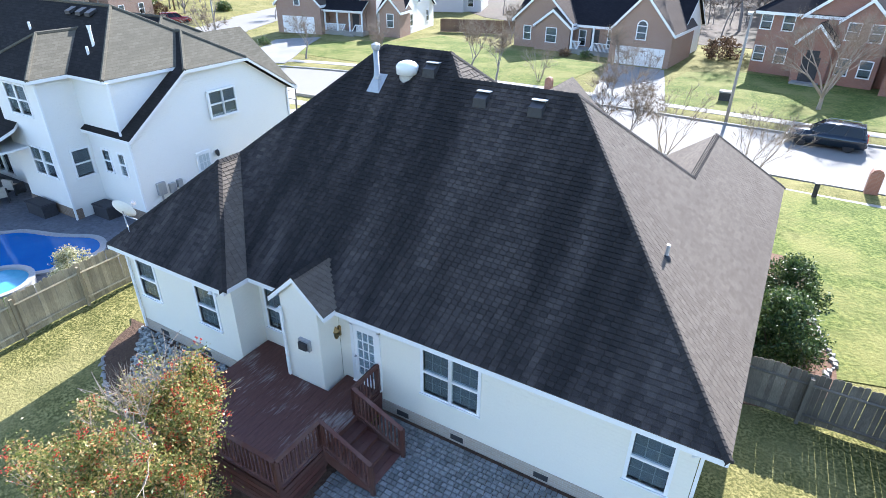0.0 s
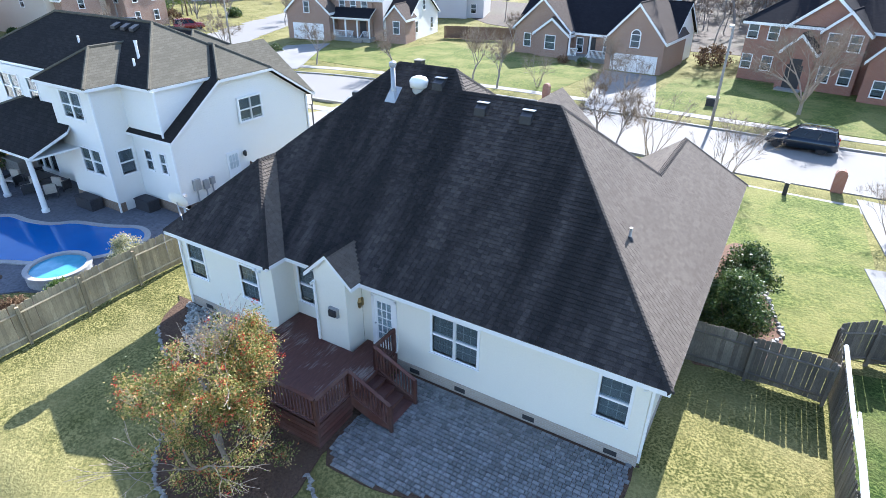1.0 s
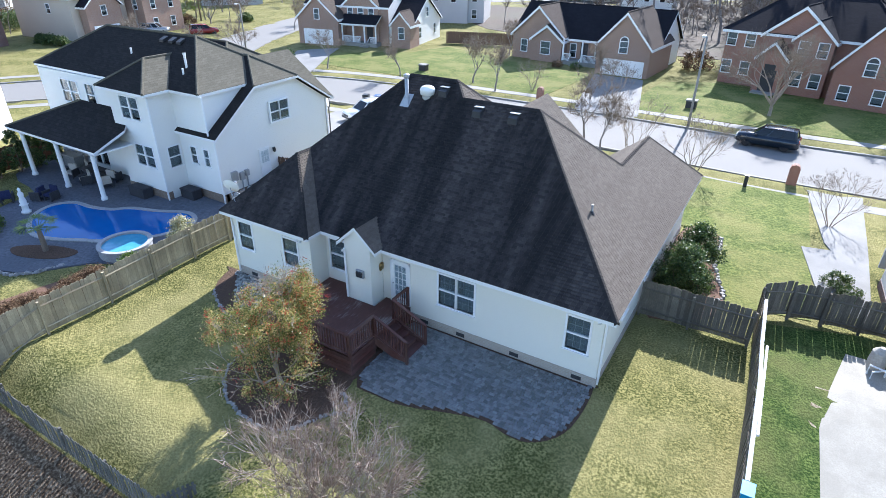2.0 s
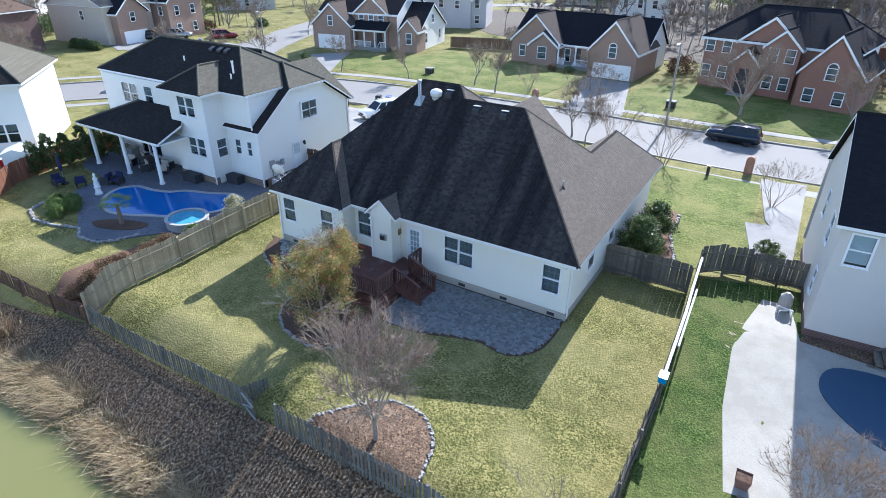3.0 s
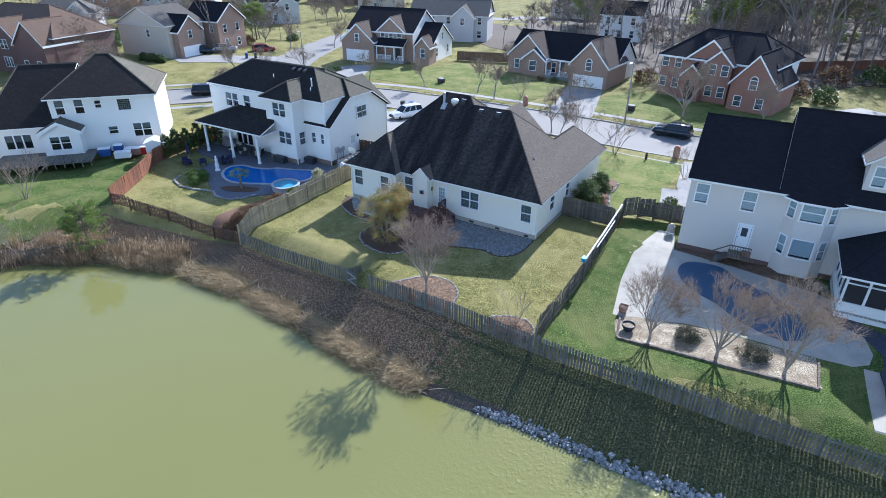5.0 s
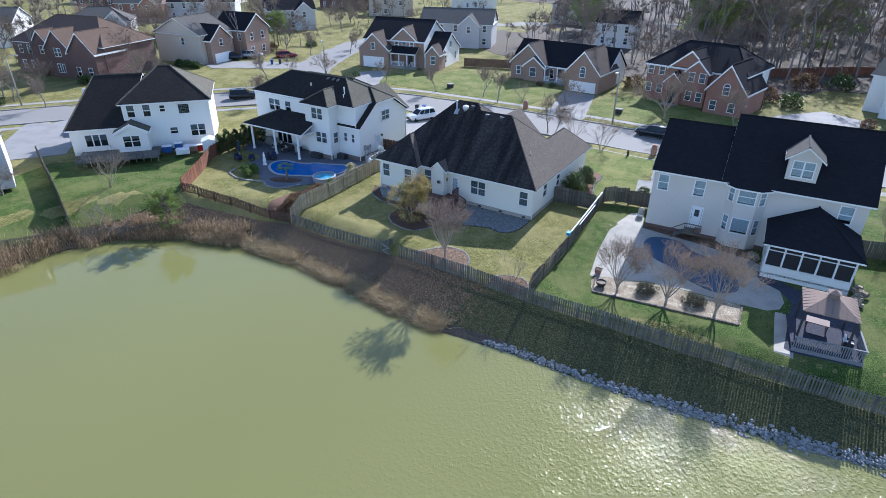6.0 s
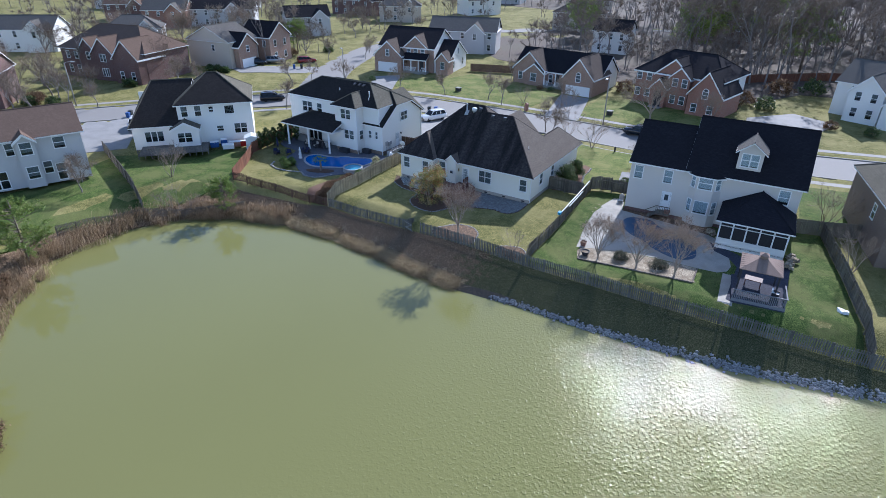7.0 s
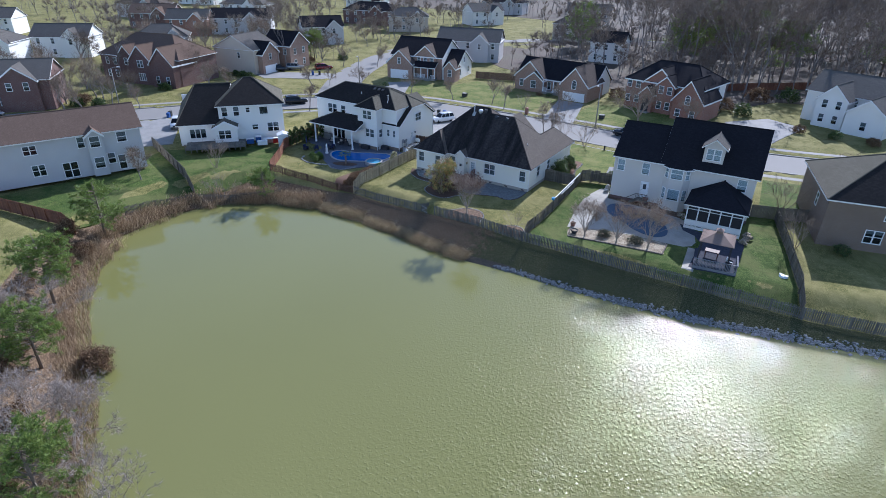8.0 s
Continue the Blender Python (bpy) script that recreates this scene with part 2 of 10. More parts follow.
def glass(name, tint, rough=0.02):
    m, nt, b = nodes_of(name)
    tr = nt.nodes.new("ShaderNodeBsdfTransparent")
    tr.inputs[0].default_value = (*tint, 1)
    gl = nt.nodes.new("ShaderNodeBsdfGlossy")
    gl.inputs["Roughness"].default_value = rough
    lw = nd(nt, "ShaderNodeLayerWeight", Blend=0.5)
    pw = nt.nodes.new("ShaderNodeMath")
    pw.operation = "POWER"
    pw.inputs[1].default_value = 4.0
    nt.links.new(lw.outputs["Facing"], pw.inputs[0])
    sc = nt.nodes.new("ShaderNodeMath")
    sc.operation = "MULTIPLY_ADD"
    sc.inputs[1].default_value, sc.inputs[2].default_value = 0.7, 0.04
    nt.links.new(pw.outputs[0], sc.inputs[0])
    mx = nt.nodes.new("ShaderNodeMixShader")
    nt.links.new(sc.outputs[0], mx.inputs[0])
    nt.links.new(tr.outputs[0], mx.inputs[1])
    nt.links.new(gl.outputs[0], mx.inputs[2])
    nt.links.new(mx.outputs[0], nt.nodes["Material Output"].inputs["Surface"])
    return m


M["glass"] = glass("glass", (0.75, 0.8, 0.82))
M["grille"] = surface("grille", (0.42, 0.43, 0.42), (0.50, 0.51, 0.50), rough=0.6, bump=0.05)
M["blind"] = surface("blind", (0.20, 0.22, 0.225), (0.27, 0.285, 0.29), rough=0.7, bump=0.05)
M["dark_room"] = surface("dark_room", (0.03, 0.032, 0.036), (0.05, 0.05, 0.055), rough=0.9, bump=0)


def pond_water():
    """Murky green water: nearly calm in the lee of the west bank, wind-ruffled towards the east."""
    m, nt, b = nodes_of("pond_water")
    col = mixc(nt, noise_tex(nt, 0.035, 3), (0.150, 0.148, 0.049), (0.172, 0.170, 0.058))
    nt.links.new(col, b.inputs["Base Color"])
    b.inputs["Roughness"].default_value, b.inputs["IOR"].default_value = 0.04, 1.33

    def maths(how, a, c):
        q = nt.nodes.new("ShaderNodeMath")
        q.operation = how
        for sock, v in ((q.inputs[0], a), (q.inputs[1], c)):
            if isinstance(v, float):
                sock.default_value = v
            else:
                nt.links.new(v, sock)
        return q.outputs[0]

    sx = nt.nodes.new("ShaderNodeSeparateXYZ")
    nt.links.new(position(nt), sx.inputs[0])
    wind = nd(nt, "ShaderNodeMapRange")
    wind.inputs["From Min"].default_value, wind.inputs["From Max"].default_value = 0.0, 22.0
    wind.inputs["To Min"].default_value, wind.inputs["To Max"].default_value = 0.015, 1.0
    nt.links.new(sx.outputs[0], wind.inputs["Value"])
    gust = maths("MULTIPLY_ADD", noise_tex(nt, 0.16, 3.0, 0.6), 0.9)
    gust.node.inputs[2].default_value = 0.55
    ruffle = maths("MULTIPLY", wind.outputs[0], gust)
    w1 = noise_tex(nt, 1.3, 1.0, 0.5, stretch=(1.0, 1.0, 1))
    w2 = noise_tex(nt, 3.3, 1.0, 0.5, stretch=(1.1, 0.95, 1))
    w3 = noise_tex(nt, 7.2, 1.0, 0.5, stretch=(1.15, 0.9, 1))
    crest = ramp(nt, noise_tex(nt, 4.2, 0.0, 0.5, stretch=(1.15, 0.9, 1)), [(0.60, (0, 0, 0)), (0.82, (1, 1, 1))])
    height = maths("ADD", maths("ADD", maths("MULTIPLY", w1, 0.14), maths("MULTIPLY", w2, 0.54)), maths("ADD", maths("MULTIPLY", w3, 0.26), maths("MULTIPLY", crest, 0.26)))
    bumped(nt, b, maths("MULTIPLY", height, ruffle), 1.0, 0.125)
    return m


M["pond_water"] = pond_water()


def pool_water():
    m, nt, b = nodes_of("pool_water")
    col = mixc(nt, noise_tex(nt, 0.8, 2), (0.006, 0.085, 0.30), (0.011, 0.13, 0.40))
    nt.links.new(col, b.inputs["Base Color"])
    b.inputs["Roughness"].default_value, b.inputs["IOR"].default_value = 0.04, 1.33
    bumped(nt, b, noise_tex(nt, 2.5, 2), 0.12, 0.05)
    return m


M["pool_water"] = pool_water()


M["galvanised"] = surface("galvanised", (0.33, 0.34, 0.35), (0.45, 0.46, 0.47), rough=0.5, metal=0.5, bump=0.05)


# ---- mesh tools ----
class Geo:
    """Gathers boxes, slabs and tubes into one mesh."""

    def __init__(self):
        self.v, self.f = [], []

    def add(self, verts, faces):
        o = len(self.v)
        self.v += [tuple(p) for p in verts]
        self.f += [tuple(i + o for i in q) for q in faces]
        return self

    def box(self, x0, x1, y0, y1, z0, z1, m=None):
        c = [(x, y, z) for z in (z0, z1) for x, y in ((x0, y0), (x1, y0), (x1, y1), (x0, y1))]
        if m is not None:
            c = [m @ Vector(p) for p in c]
        return self.add(c, [(3, 2, 1, 0), (4, 5, 6, 7), (0, 1, 5, 4), (1, 2, 6, 5), (2, 3, 7, 6), (3, 0, 4, 7)])

    def slab(self, poly, z0, z1):
        """A flat plate over a polygon (anticlockwise from above)."""
        n = len(poly)
        self.add([(x, y, z0) for x, y in poly] + [(x, y, z1) for x, y in poly],
                 [tuple(range(n - 1, -1, -1)), tuple(range(n, 2 * n))] + [(i, (i + 1) % n, n + (i + 1) % n, n + i) for i in range(n)])
        return self

    def prism(self, poly3, shift):
        n, s = len(poly3), Vector(shift)
        self.add([Vector(p) for p in poly3] + [Vector(p) + s for p in poly3],
                 [tuple(range(n)), tuple(range(2 * n - 1, n - 1, -1))] + [((i + 1) % n, i, n + i, n + (i + 1) % n) for i in range(n)])
        return self

    def tube(self, pts, radii, sides=6, cap=True):
        rings = []
        pts = [Vector(p) for p in pts]
        up = Vector((0.31, 0.27, 0.91))
        for i, p in enumerate(pts):
            d = (pts[min(i + 1, len(pts) - 1)] - pts[max(i - 1, 0)])
            d = d.normalized() if d.length > 1e-9 else Vector((0, 0, 1))
            a = d.cross(up)
            a = a.normalized() if a.length > 1e-3 else d.orthogonal().normalized()
            b = d.cross(a)
            rings.append([p + radii[i] * (math.cos(2 * math.pi * k / sides) * a + math.sin(2 * math.pi * k / sides) * b) for k in range(sides)])
        o = len(self.v)
        for r in rings:
            self.v += [tuple(q) for q in r]
        for i in range(len(pts) - 1):
            for k in range(sides):
                k2 = (k + 1) % sides
                self.f.append((o + i * sides + k, o + i * sides + k2, o + (i + 1) * sides + k2, o + (i + 1) * sides + k))
        if cap:
            self.f.append(tuple(o + k for k in range(sides - 1, -1, -1)))
            self.f.append(tuple(o + (len(pts) - 1) * sides + k for k in range(sides)))
        return self

    def lathe(self, profile, centre=(0, 0, 0), sides=16):
        cx, cy, cz = centre
        o = len(self.v)
        for r, z in profile:
            self.v += [(cx + r * math.cos(2 * math.pi * k / sides), cy + r * math.sin(2 * math.pi * k / sides), cz + z) for k in range(sides)]
        for i in range(len(profile) - 1):
            for k in range(sides):
                k2 = (k + 1) % sides
                self.f.append((o + i * sides + k, o + i * sides + k2, o + (i + 1) * sides + k2, o + (i + 1) * sides + k))
        self.f.append(tuple(o + k for k in range(sides - 1, -1, -1)))
        self.f.append(tuple(o + (len(profile) - 1) * sides + k for k in range(sides)))
        return self

    def weld(self):
        """Joins corners that lie on one another."""
        seen, to, v = {}, [], []
        for q in self.v:
            k = (round(q[0], 3), round(q[1], 3), round(q[2], 3))
            if k not in seen:
                seen[k] = len(v)
                v.append(q)
            to.append(seen[k])
        f = [tuple(dict.fromkeys(to[i] for i in q)) for q in self.f]
        self.v, self.f = v, [q for q in f if len(q) > 2]
        return self

    def mesh(self, name, mat, smooth=False):
        me = bpy.data.meshes.new(name)
        me.from_pydata(self.v, [], self.f)
        me.materials.append(mat)
        if smooth:
            me.polygons.foreach_set("use_smooth", [True] * len(me.polygons))
        me.update()
        return me


def part(name, geo, mat, parent=None, label="", smooth=False, m=None):
    """One mesh object, under a thing or a part where one is given."""
    me = geo if isinstance(geo, bpy.types.Mesh) else geo.mesh(name, mat, smooth)
    ob = new(name, me)
    if parent is not None:
        ob.parent = parent
    if m is not None:
        ob.matrix_local = m
    if label:
        ob["label"] = label
    return ob


def thing(name, m, label, category, group="", kind=""):
    ob = new(name)
    ob.empty_display_size = 0.3
    ob.matrix_world = m
    return tagged(ob, label, category, group, kind)


def setting(name, geo, mat, label, category, smooth=False):
    return tagged(part(name, geo, mat, None, "", smooth), label, category, "", "structure")


# ---- the lie of the land ----
STREET = [(-130, -75), (-105, -38), (-90, -14), (-78, 3), (-68, 17), (-58, 27), (-45, 33.2), (-28, 34.8), (-10, 34.8), (4, 34.2), (15, 34.8), (26, 36.4), (36, 38.6), (55, 44), (90, 56), (160, 82)]
SIDE_STREET = [(-60, 26), (-68, 37), (-77, 52), (-86, 75), (-91, 100), (-86, 125), (-60, 150), (0, 190)]
SHORE = [(70, -3), (52.25, -8.33), (42.99, -11.45), (35.24, -13.46), (30.11, -14.67), (24.87, -15.67), (19.04, -16.38), (13, -16.78), (5.95, -16.78), (-0.09, -17.38), (-5.12, -17.18), (-10.15, -16.48), (-17.19, -15.77), (-25.24, -16.07), (-32.28, -18.28), (-37.3, -21.8),
         (-39.81, -28.83), (-38.81, -36.87), (-34.29, -42.9), (-26.25, -48.92), (-18.21, -52.94), (-11.18, -56.46), (-4.15, -60.98), (5.9, -68.01), (20, -80), (40, -100), (120, -110), (130, -20)]
WATER_Z, ROAD_Z = -3.1, -0.5
BANK = [(-22.12, -11.9), (-9.53, -12.02), (4.88, -12.34), (15.04, -12.3), (24.01, -11.94), (35.62, -10.87), (46, -8.6), (70, -1), (70, -4.5), (52, -9.3), (42.88, -12.22), (35, -14.4), (25, -16.6), (13, -17.7), (6, -17.7), (0, -18.3), (-10, -17.4), (-17, -16.7), (-25, -17.1), (-32, -19.3), (-38, -23),
        (-40.5, -29), (-39.5, -37.5), (-34.5, -43.8), (-26.5, -49.8), (-18, -54), (-11, -57.5), (-4, -62), (6, -69), (1, -76), (-12, -66), (-22, -60), (-32, -53.5), (-41, -45), (-43, -34), (-41, -25), (-37, -15)]


def seg_dist(px, py, line, closed=False):
    best = np.full(np.shape(px), 1e9)
    n = len(line)
    for i in range(n if closed else n - 1):
        (ax, ay), (bx, by) = line[i], line[(i + 1) % n]
        dx, dy = bx - ax, by - ay
        t = np.clip(((px - ax) * dx + (py - ay) * dy) / (dx * dx + dy * dy), 0, 1)
        best = np.minimum(best, np.hypot(px - ax - t * dx, py - ay - t * dy))
    return best


def inside(px, py, poly):
    res = np.zeros(np.shape(px), bool)
    n = len(poly)
    for i in range(n):
        (ax, ay), (bx, by) = poly[i], poly[(i + 1) % n]
        if ay == by:
            continue
        hit = ((ay > py) != (by > py)) & (px < (bx - ax) * (py - ay) / (by - ay) + ax)
        res ^= hit
    return res


def sstep(x):
    x = np.clip(x, 0, 1)
    return x * x * (3 - 2 * x)


def land(px, py):
    """Height of the ground."""
    px, py = np.asarray(px, float), np.asarray(py, float)
    base = -0.42 * sstep((1 - py) / 9) * (py > -45)
    swale = np.where(px < 9, (px - 9) / 3.5, (px - 9) / 4.5)
    base = base - 0.55 * np.exp(-swale * swale) * sstep((5 - py) / 7) * (py > -45)
    d = np.minimum(seg_dist(px, py, STREET), seg_dist(px, py, SIDE_STREET))
    lip = ROAD_Z + 0.13
    base = np.where(d < 5.3, ROAD_Z - 0.12, lip + (base - lip) * sstep((d - 7.5) / 10))
    ds = seg_dist(px, py, SHORE, True)
    ins = inside(px, py, SHORE)
    bank = WATER_Z + np.where(ins, -0.5 * np.minimum(ds, 3), 0.42 * ds + 0.35 * np.maximum(ds - 5.0, 0))
    return np.where(ins, bank, np.minimum(base, bank))


def lz(x, y):
    return float(land(np.array([x]), np.array([y]))[0])


def steps(a, b, fine, lo, hi, grow=1.12):
    xs = list(np.arange(lo, hi + 1e-6, fine))
    s = fine
    while xs[-1] < b:
        s *= grow
        xs.append(xs[-1] + s)
    s = fine
    left = []
    x = lo
    while x > a:
        s *= grow
        x -= s
        left.append(x)
    return np.array(left[::-1] + xs)


gx, gy = steps(-1500, 1500, 0.9, -66, 50), steps(-900, 2200, 0.9, -64, 64)
GX, GY = np.meshgrid(gx, gy)
GZ = land(GX, GY) - 0.22 * inside(GX, GY, BANK)
nx, ny = len(gx), len(gy)
ground = Geo()
ground.v = list(zip(GX.ravel().tolist(), GY.ravel().tolist(), GZ.ravel().tolist()))
ground.f = [(j * nx + i, j * nx + i + 1, (j + 1) * nx + i + 1, (j + 1) * nx + i) for j in range(ny - 1) for i in range(nx - 1)]
setting("ground", ground, M["lawn"], "winter lawn ground, yellow-green grass sloping to a pond bank", "ground", True)
setting("water", Geo().add([(x, y, WATER_Z) for x, y in ((-60, -130), (170, -130), (170, 2), (-60, 2))], [(0, 1, 2, 3)]), M["pond_water"], "still murky green pond water with light ripples", "pond")


def ribbon(line, a, b, z, thick, closed=False):
    """A strip along a line between two offsets to its left."""
    fine = []
    for i in range(len(line) - 1):
        p0, p1, p2, p3 = (Vector(line[max(0, min(len(line) - 1, k))]) for k in (i - 1, i, i + 1, i + 2))
        for k in range(6):
            t = k / 6
            fine.append(0.5 * ((2 * p1) + (p2 - p0) * t + (2 * p0 - 5 * p1 + 4 * p2 - p3) * t * t + (3 * p1 - p0 - 3 * p2 + p3) * t ** 3))
    fine.append(Vector(line[-1]))
    g = Geo()
    L, R = [], []
    for i, p in enumerate(fine):
        d = (fine[min(i + 1, len(fine) - 1)] - fine[max(i - 1, 0)]).normalized()
        nrm = Vector((-d.y, d.x))
        L.append(p + nrm * b)
        R.append(p + nrm * a)
    n = len(fine)
    v = [(q.x, q.y, z) for q in R] + [(q.x, q.y, z) for q in L] + [(q.x, q.y, z - thick) for q in R] + [(q.x, q.y, z - thick) for q in L]
    f = []
    for i in range(n - 1):
        f += [(i, i + 1, n + i + 1, n + i), (2 * n + i, 2 * n + i + 1, i + 1, i), (n + i, n + i + 1, 3 * n + i + 1, 3 * n + i)]
    return g.add(v, f)


setting("road", ribbon(STREET, -5.0, 5.0, ROAD_Z, 0.2), M["asphalt"], "sun-bleached grey asphalt residential street", "road")
setting("road", ribbon(SIDE_STREET, -4.6, 4.6, ROAD_Z - 0.006, 0.2), M["asphalt"], "sun-bleached grey asphalt side street", "road")
for side in (-1, 1):
    a, b = sorted((side * 5.0, side * 5.25))
    setting("kerb", ribbon(STREET, a, b, ROAD_Z + 0.14, 0.3), M["concrete"], "pale concrete kerb beside the street", "kerb")
    a, b = sorted((side * 7.3, side * 8.6))
    setting("pavement", ribbon(STREET, a, b, ROAD_Z + 0.16, 0.3), M["concrete"], "pale concrete sidewalk slabs along the street", "sidewalk")


# ---- building parts ----
TURN_OF = {"S": 0, "E": 90, "N": 180, "W": -90}
MESHES = {}


def cached(key, make):
    if key not in MESHES:
        MESHES[key] = make()
    return MESHES[key]


def window_meshes(w, h, style):
    """Frame with its sash bars in one piece, pane, sill, and the thin grille behind the glass."""
    t, b = 0.09, 0.035
    A, Z = [-w / 2 - t, -w / 2, w / 2, w / 2 + t], [-t, 0, h, h + t]
    bars = []
    if style[0] == "d" or style == "twin":
        Z += [h / 2 - b, h / 2 + b]
    for k in {"twin": (0.5,), "triple": (1 / 3, 2 / 3), "bank": (0.25, 0.5, 0.75)}.get(style, ()):
        bars.append(-w / 2 + w * k)
        A += [bars[-1] - 0.065, bars[-1] + 0.065]
    A, Z = sorted(A), sorted(Z)
    fr = Geo()
    pt = lambda i, k, y: (A[i], y, Z[k])
    full = lambda i, k: 0 <= i < len(A) - 1 and 0 <= k < len(Z) - 1 and (
        not -w / 2 < (A[i] + A[i + 1]) / 2 < w / 2 or not 0 < (Z[k] + Z[k + 1]) / 2 < h
        or any(abs((A[i] + A[i + 1]) / 2 - q) < 0.06 for q in bars) or (len(Z) > 4 and abs((Z[k] + Z[k + 1]) / 2 - h / 2) < b))
    y0, y1 = -0.035, 0.10
    for i in range(len(A) - 1):
        for k in range(len(Z) - 1):
            if not full(i, k):
                continue
            fr.add([pt(i, k, y0), pt(i + 1, k, y0), pt(i + 1, k + 1, y0), pt(i, k + 1, y0)], [(0, 1, 2, 3)])
            for di, dk, p, q in ((-1, 0, (i, k + 1), (i, k)), (1, 0, (i + 1, k), (i + 1, k + 1)), (0, -1, (i, k), (i + 1, k)), (0, 1, (i + 1, k + 1), (i, k + 1))):
                if not full(i + di, k + dk):
                    fr.add([pt(*p, y0), pt(*p, y1), pt(*q, y1), pt(*q, y0)], [(0, 1, 2, 3)])
    fr.weld()
    sill = Geo().box(-w / 2 - t - 0.03, w / 2 + t + 0.03, -0.075, -0.038, -t, -t + 0.04)
    pane = Geo().box(-w / 2, w / 2, 0.02, 0.026, 0, h)
    gr = None
    if style in ("dg", "block"):
        nxm, nzm = {"dg": (3, 4), "block": (6, 6)}[style]
        gr = Geo()
        for k in range(1, nxm):
            x = -w / 2 + w * k / nxm
            gr.box(x - 0.011, x + 0.011, 0.03, 0.042, 0, h)
        for k in range(1, nzm):
            z = h * k / nzm
            gr.box(-w / 2, w / 2, 0.0305, 0.0415, z - 0.011, z + 0.011)
        gr = gr.mesh("grille", M["grille"])
    return fr.mesh("window", M["white_trim"]), pane.mesh("pane", M["glass"]), sill.mesh("sill", M["white_trim"]), gr


def blind_mesh(w, h, drop, mat):
    """A lowered blind: one pleated sheet of slats."""
    g = Geo()
    n = max(4, int(h * drop / 0.06))
    for k in range(n + 1):
        z = h - k * h * drop / n
        g.v += [(-w / 2 + 0.01, 0.055, z), (w / 2 - 0.01, 0.055, z), (-w / 2 + 0.01, 0.075, z - 0.012), (w / 2 - 0.01, 0.075, z - 0.012)]
    for k in range(2 * n + 1):
        g.f.append((2 * k, 2 * k + 2, 2 * k + 3, 2 * k + 1))
    return g.mesh("blind", mat)


def hang_window(root, m, w, h, style="d", blind=0.0, blind_mat="blind"):
    fr, pane, sill, gr = cached(("win", w, h, style), lambda: window_meshes(w, h, style))
    ob = part("window", fr, None, root, m=m)
    part("sill", sill, None, ob)
    p = part("pane", pane, None, ob)
    p.visible_shadow = False
    if gr:
        part("grille", gr, None, ob)
    if blind:
        part("blind", cached(("bl", w, h, blind, blind_mat), lambda: blind_mesh(w, h, blind, M[blind_mat])), None, ob)
    return ob


def window(root, side, a, at, z, w, h, style="d", blind=0.0, blind_mat="blind"):
    xy = {"S": (a, at), "N": (a, at), "E": (at, a), "W": (at, a)}[side]
    return hang_window(root, pose(xy[0], xy[1], z, 0, 0, TURN_OF[side]), w, h, style, blind, blind_mat)


def wall(root, side, a0, a1, at, z0, z1, mat, openings=(), thick=0.16, room=True):
    """An upright wall whose outer face lies at `at`; openings (centre, sill, width, height) go through it."""
    A = sorted({a0, a1, *[c - w / 2 for c, z, w, h in openings], *[c + w / 2 for c, z, w, h in openings]})
    Z = sorted({z0, z1, *[z for c, z, w, h in openings], *[z + h for c, z, w, h in openings]})
    inw = {"S": 1, "W": 1, "N": -1, "E": -1}[side]
    lo, hi = sorted((at, at + inw * thick))
    g = Geo()
    solid = {}
    for i in range(len(A) - 1):
        for k in range(len(Z) - 1):
            ca, cz = (A[i] + A[i + 1]) / 2, (Z[k] + Z[k + 1]) / 2
            solid[i, k] = not any(abs(ca - c) < w / 2 and z < cz < z + h for c, z, w, h in openings)
    out_, in_ = (at, at + inw * thick)
    pt = (lambda a, d, z: (a, d, z)) if side in "SN" else (lambda a, d, z: (d, a, z))
    for (i, k), full in solid.items():
        if not full:
            continue
        a, b, z, y = A[i], A[i + 1], Z[k], Z[k + 1]
        for d in (out_, in_):
            g.add([pt(a, d, z), pt(b, d, z), pt(b, d, y), pt(a, d, y)], [(0, 1, 2, 3) if (d == out_) == (side in "SE") else (3, 2, 1, 0)])
        for di, dk, (p0, p1) in ((-1, 0, ((a, z), (a, y))), (1, 0, ((b, z), (b, y))), (0, -1, ((a, z), (b, z))), (0, 1, ((a, y), (b, y)))):
            if not solid.get((i + di, k + dk), False):
                g.add([pt(p0[0], out_, p0[1]), pt(p1[0], out_, p1[1]), pt(p1[0], in_, p1[1]), pt(p0[0], in_, p0[1])], [(0, 1, 2, 3)])
    g.weld()
    ob = part("wall", g, M[mat], root)
    # thin near-black panel behind each opening stands in for the unlit room
    if room and openings:
        d0, d1 = sorted((at + inw * 0.45, at + inw * 0.5))
        for c, z, w, h in openings:
            k = Geo()
            if side in "SN":
                k.box(c - w / 2 - 0.3, c + w / 2 + 0.3, d0, d1, z - 0.2, z + h + 0.2)
            else:
                k.box(d0, d1, c - w / 2 - 0.3, c + w / 2 + 0.3, z - 0.2, z + h + 0.2)
            part("inner_wall", k, M["dark_room"], ob)
    return ob


def glazed_wall(root, side, a0, a1, at, z0, z1, mat, wins):
    """A wall with its windows: (centre, sill, width, height, style, blind)."""
    wall(root, side, a0, a1, at, z0, z1, mat, [q[:4] for q in wins])
    for q in wins:
        c, z, w, h, style = q[:5]
        window(root, side, c, at, z, w, h, style, q[5] if len(q) > 5 else 0.0, q[6] if len(q) > 6 else "blind")


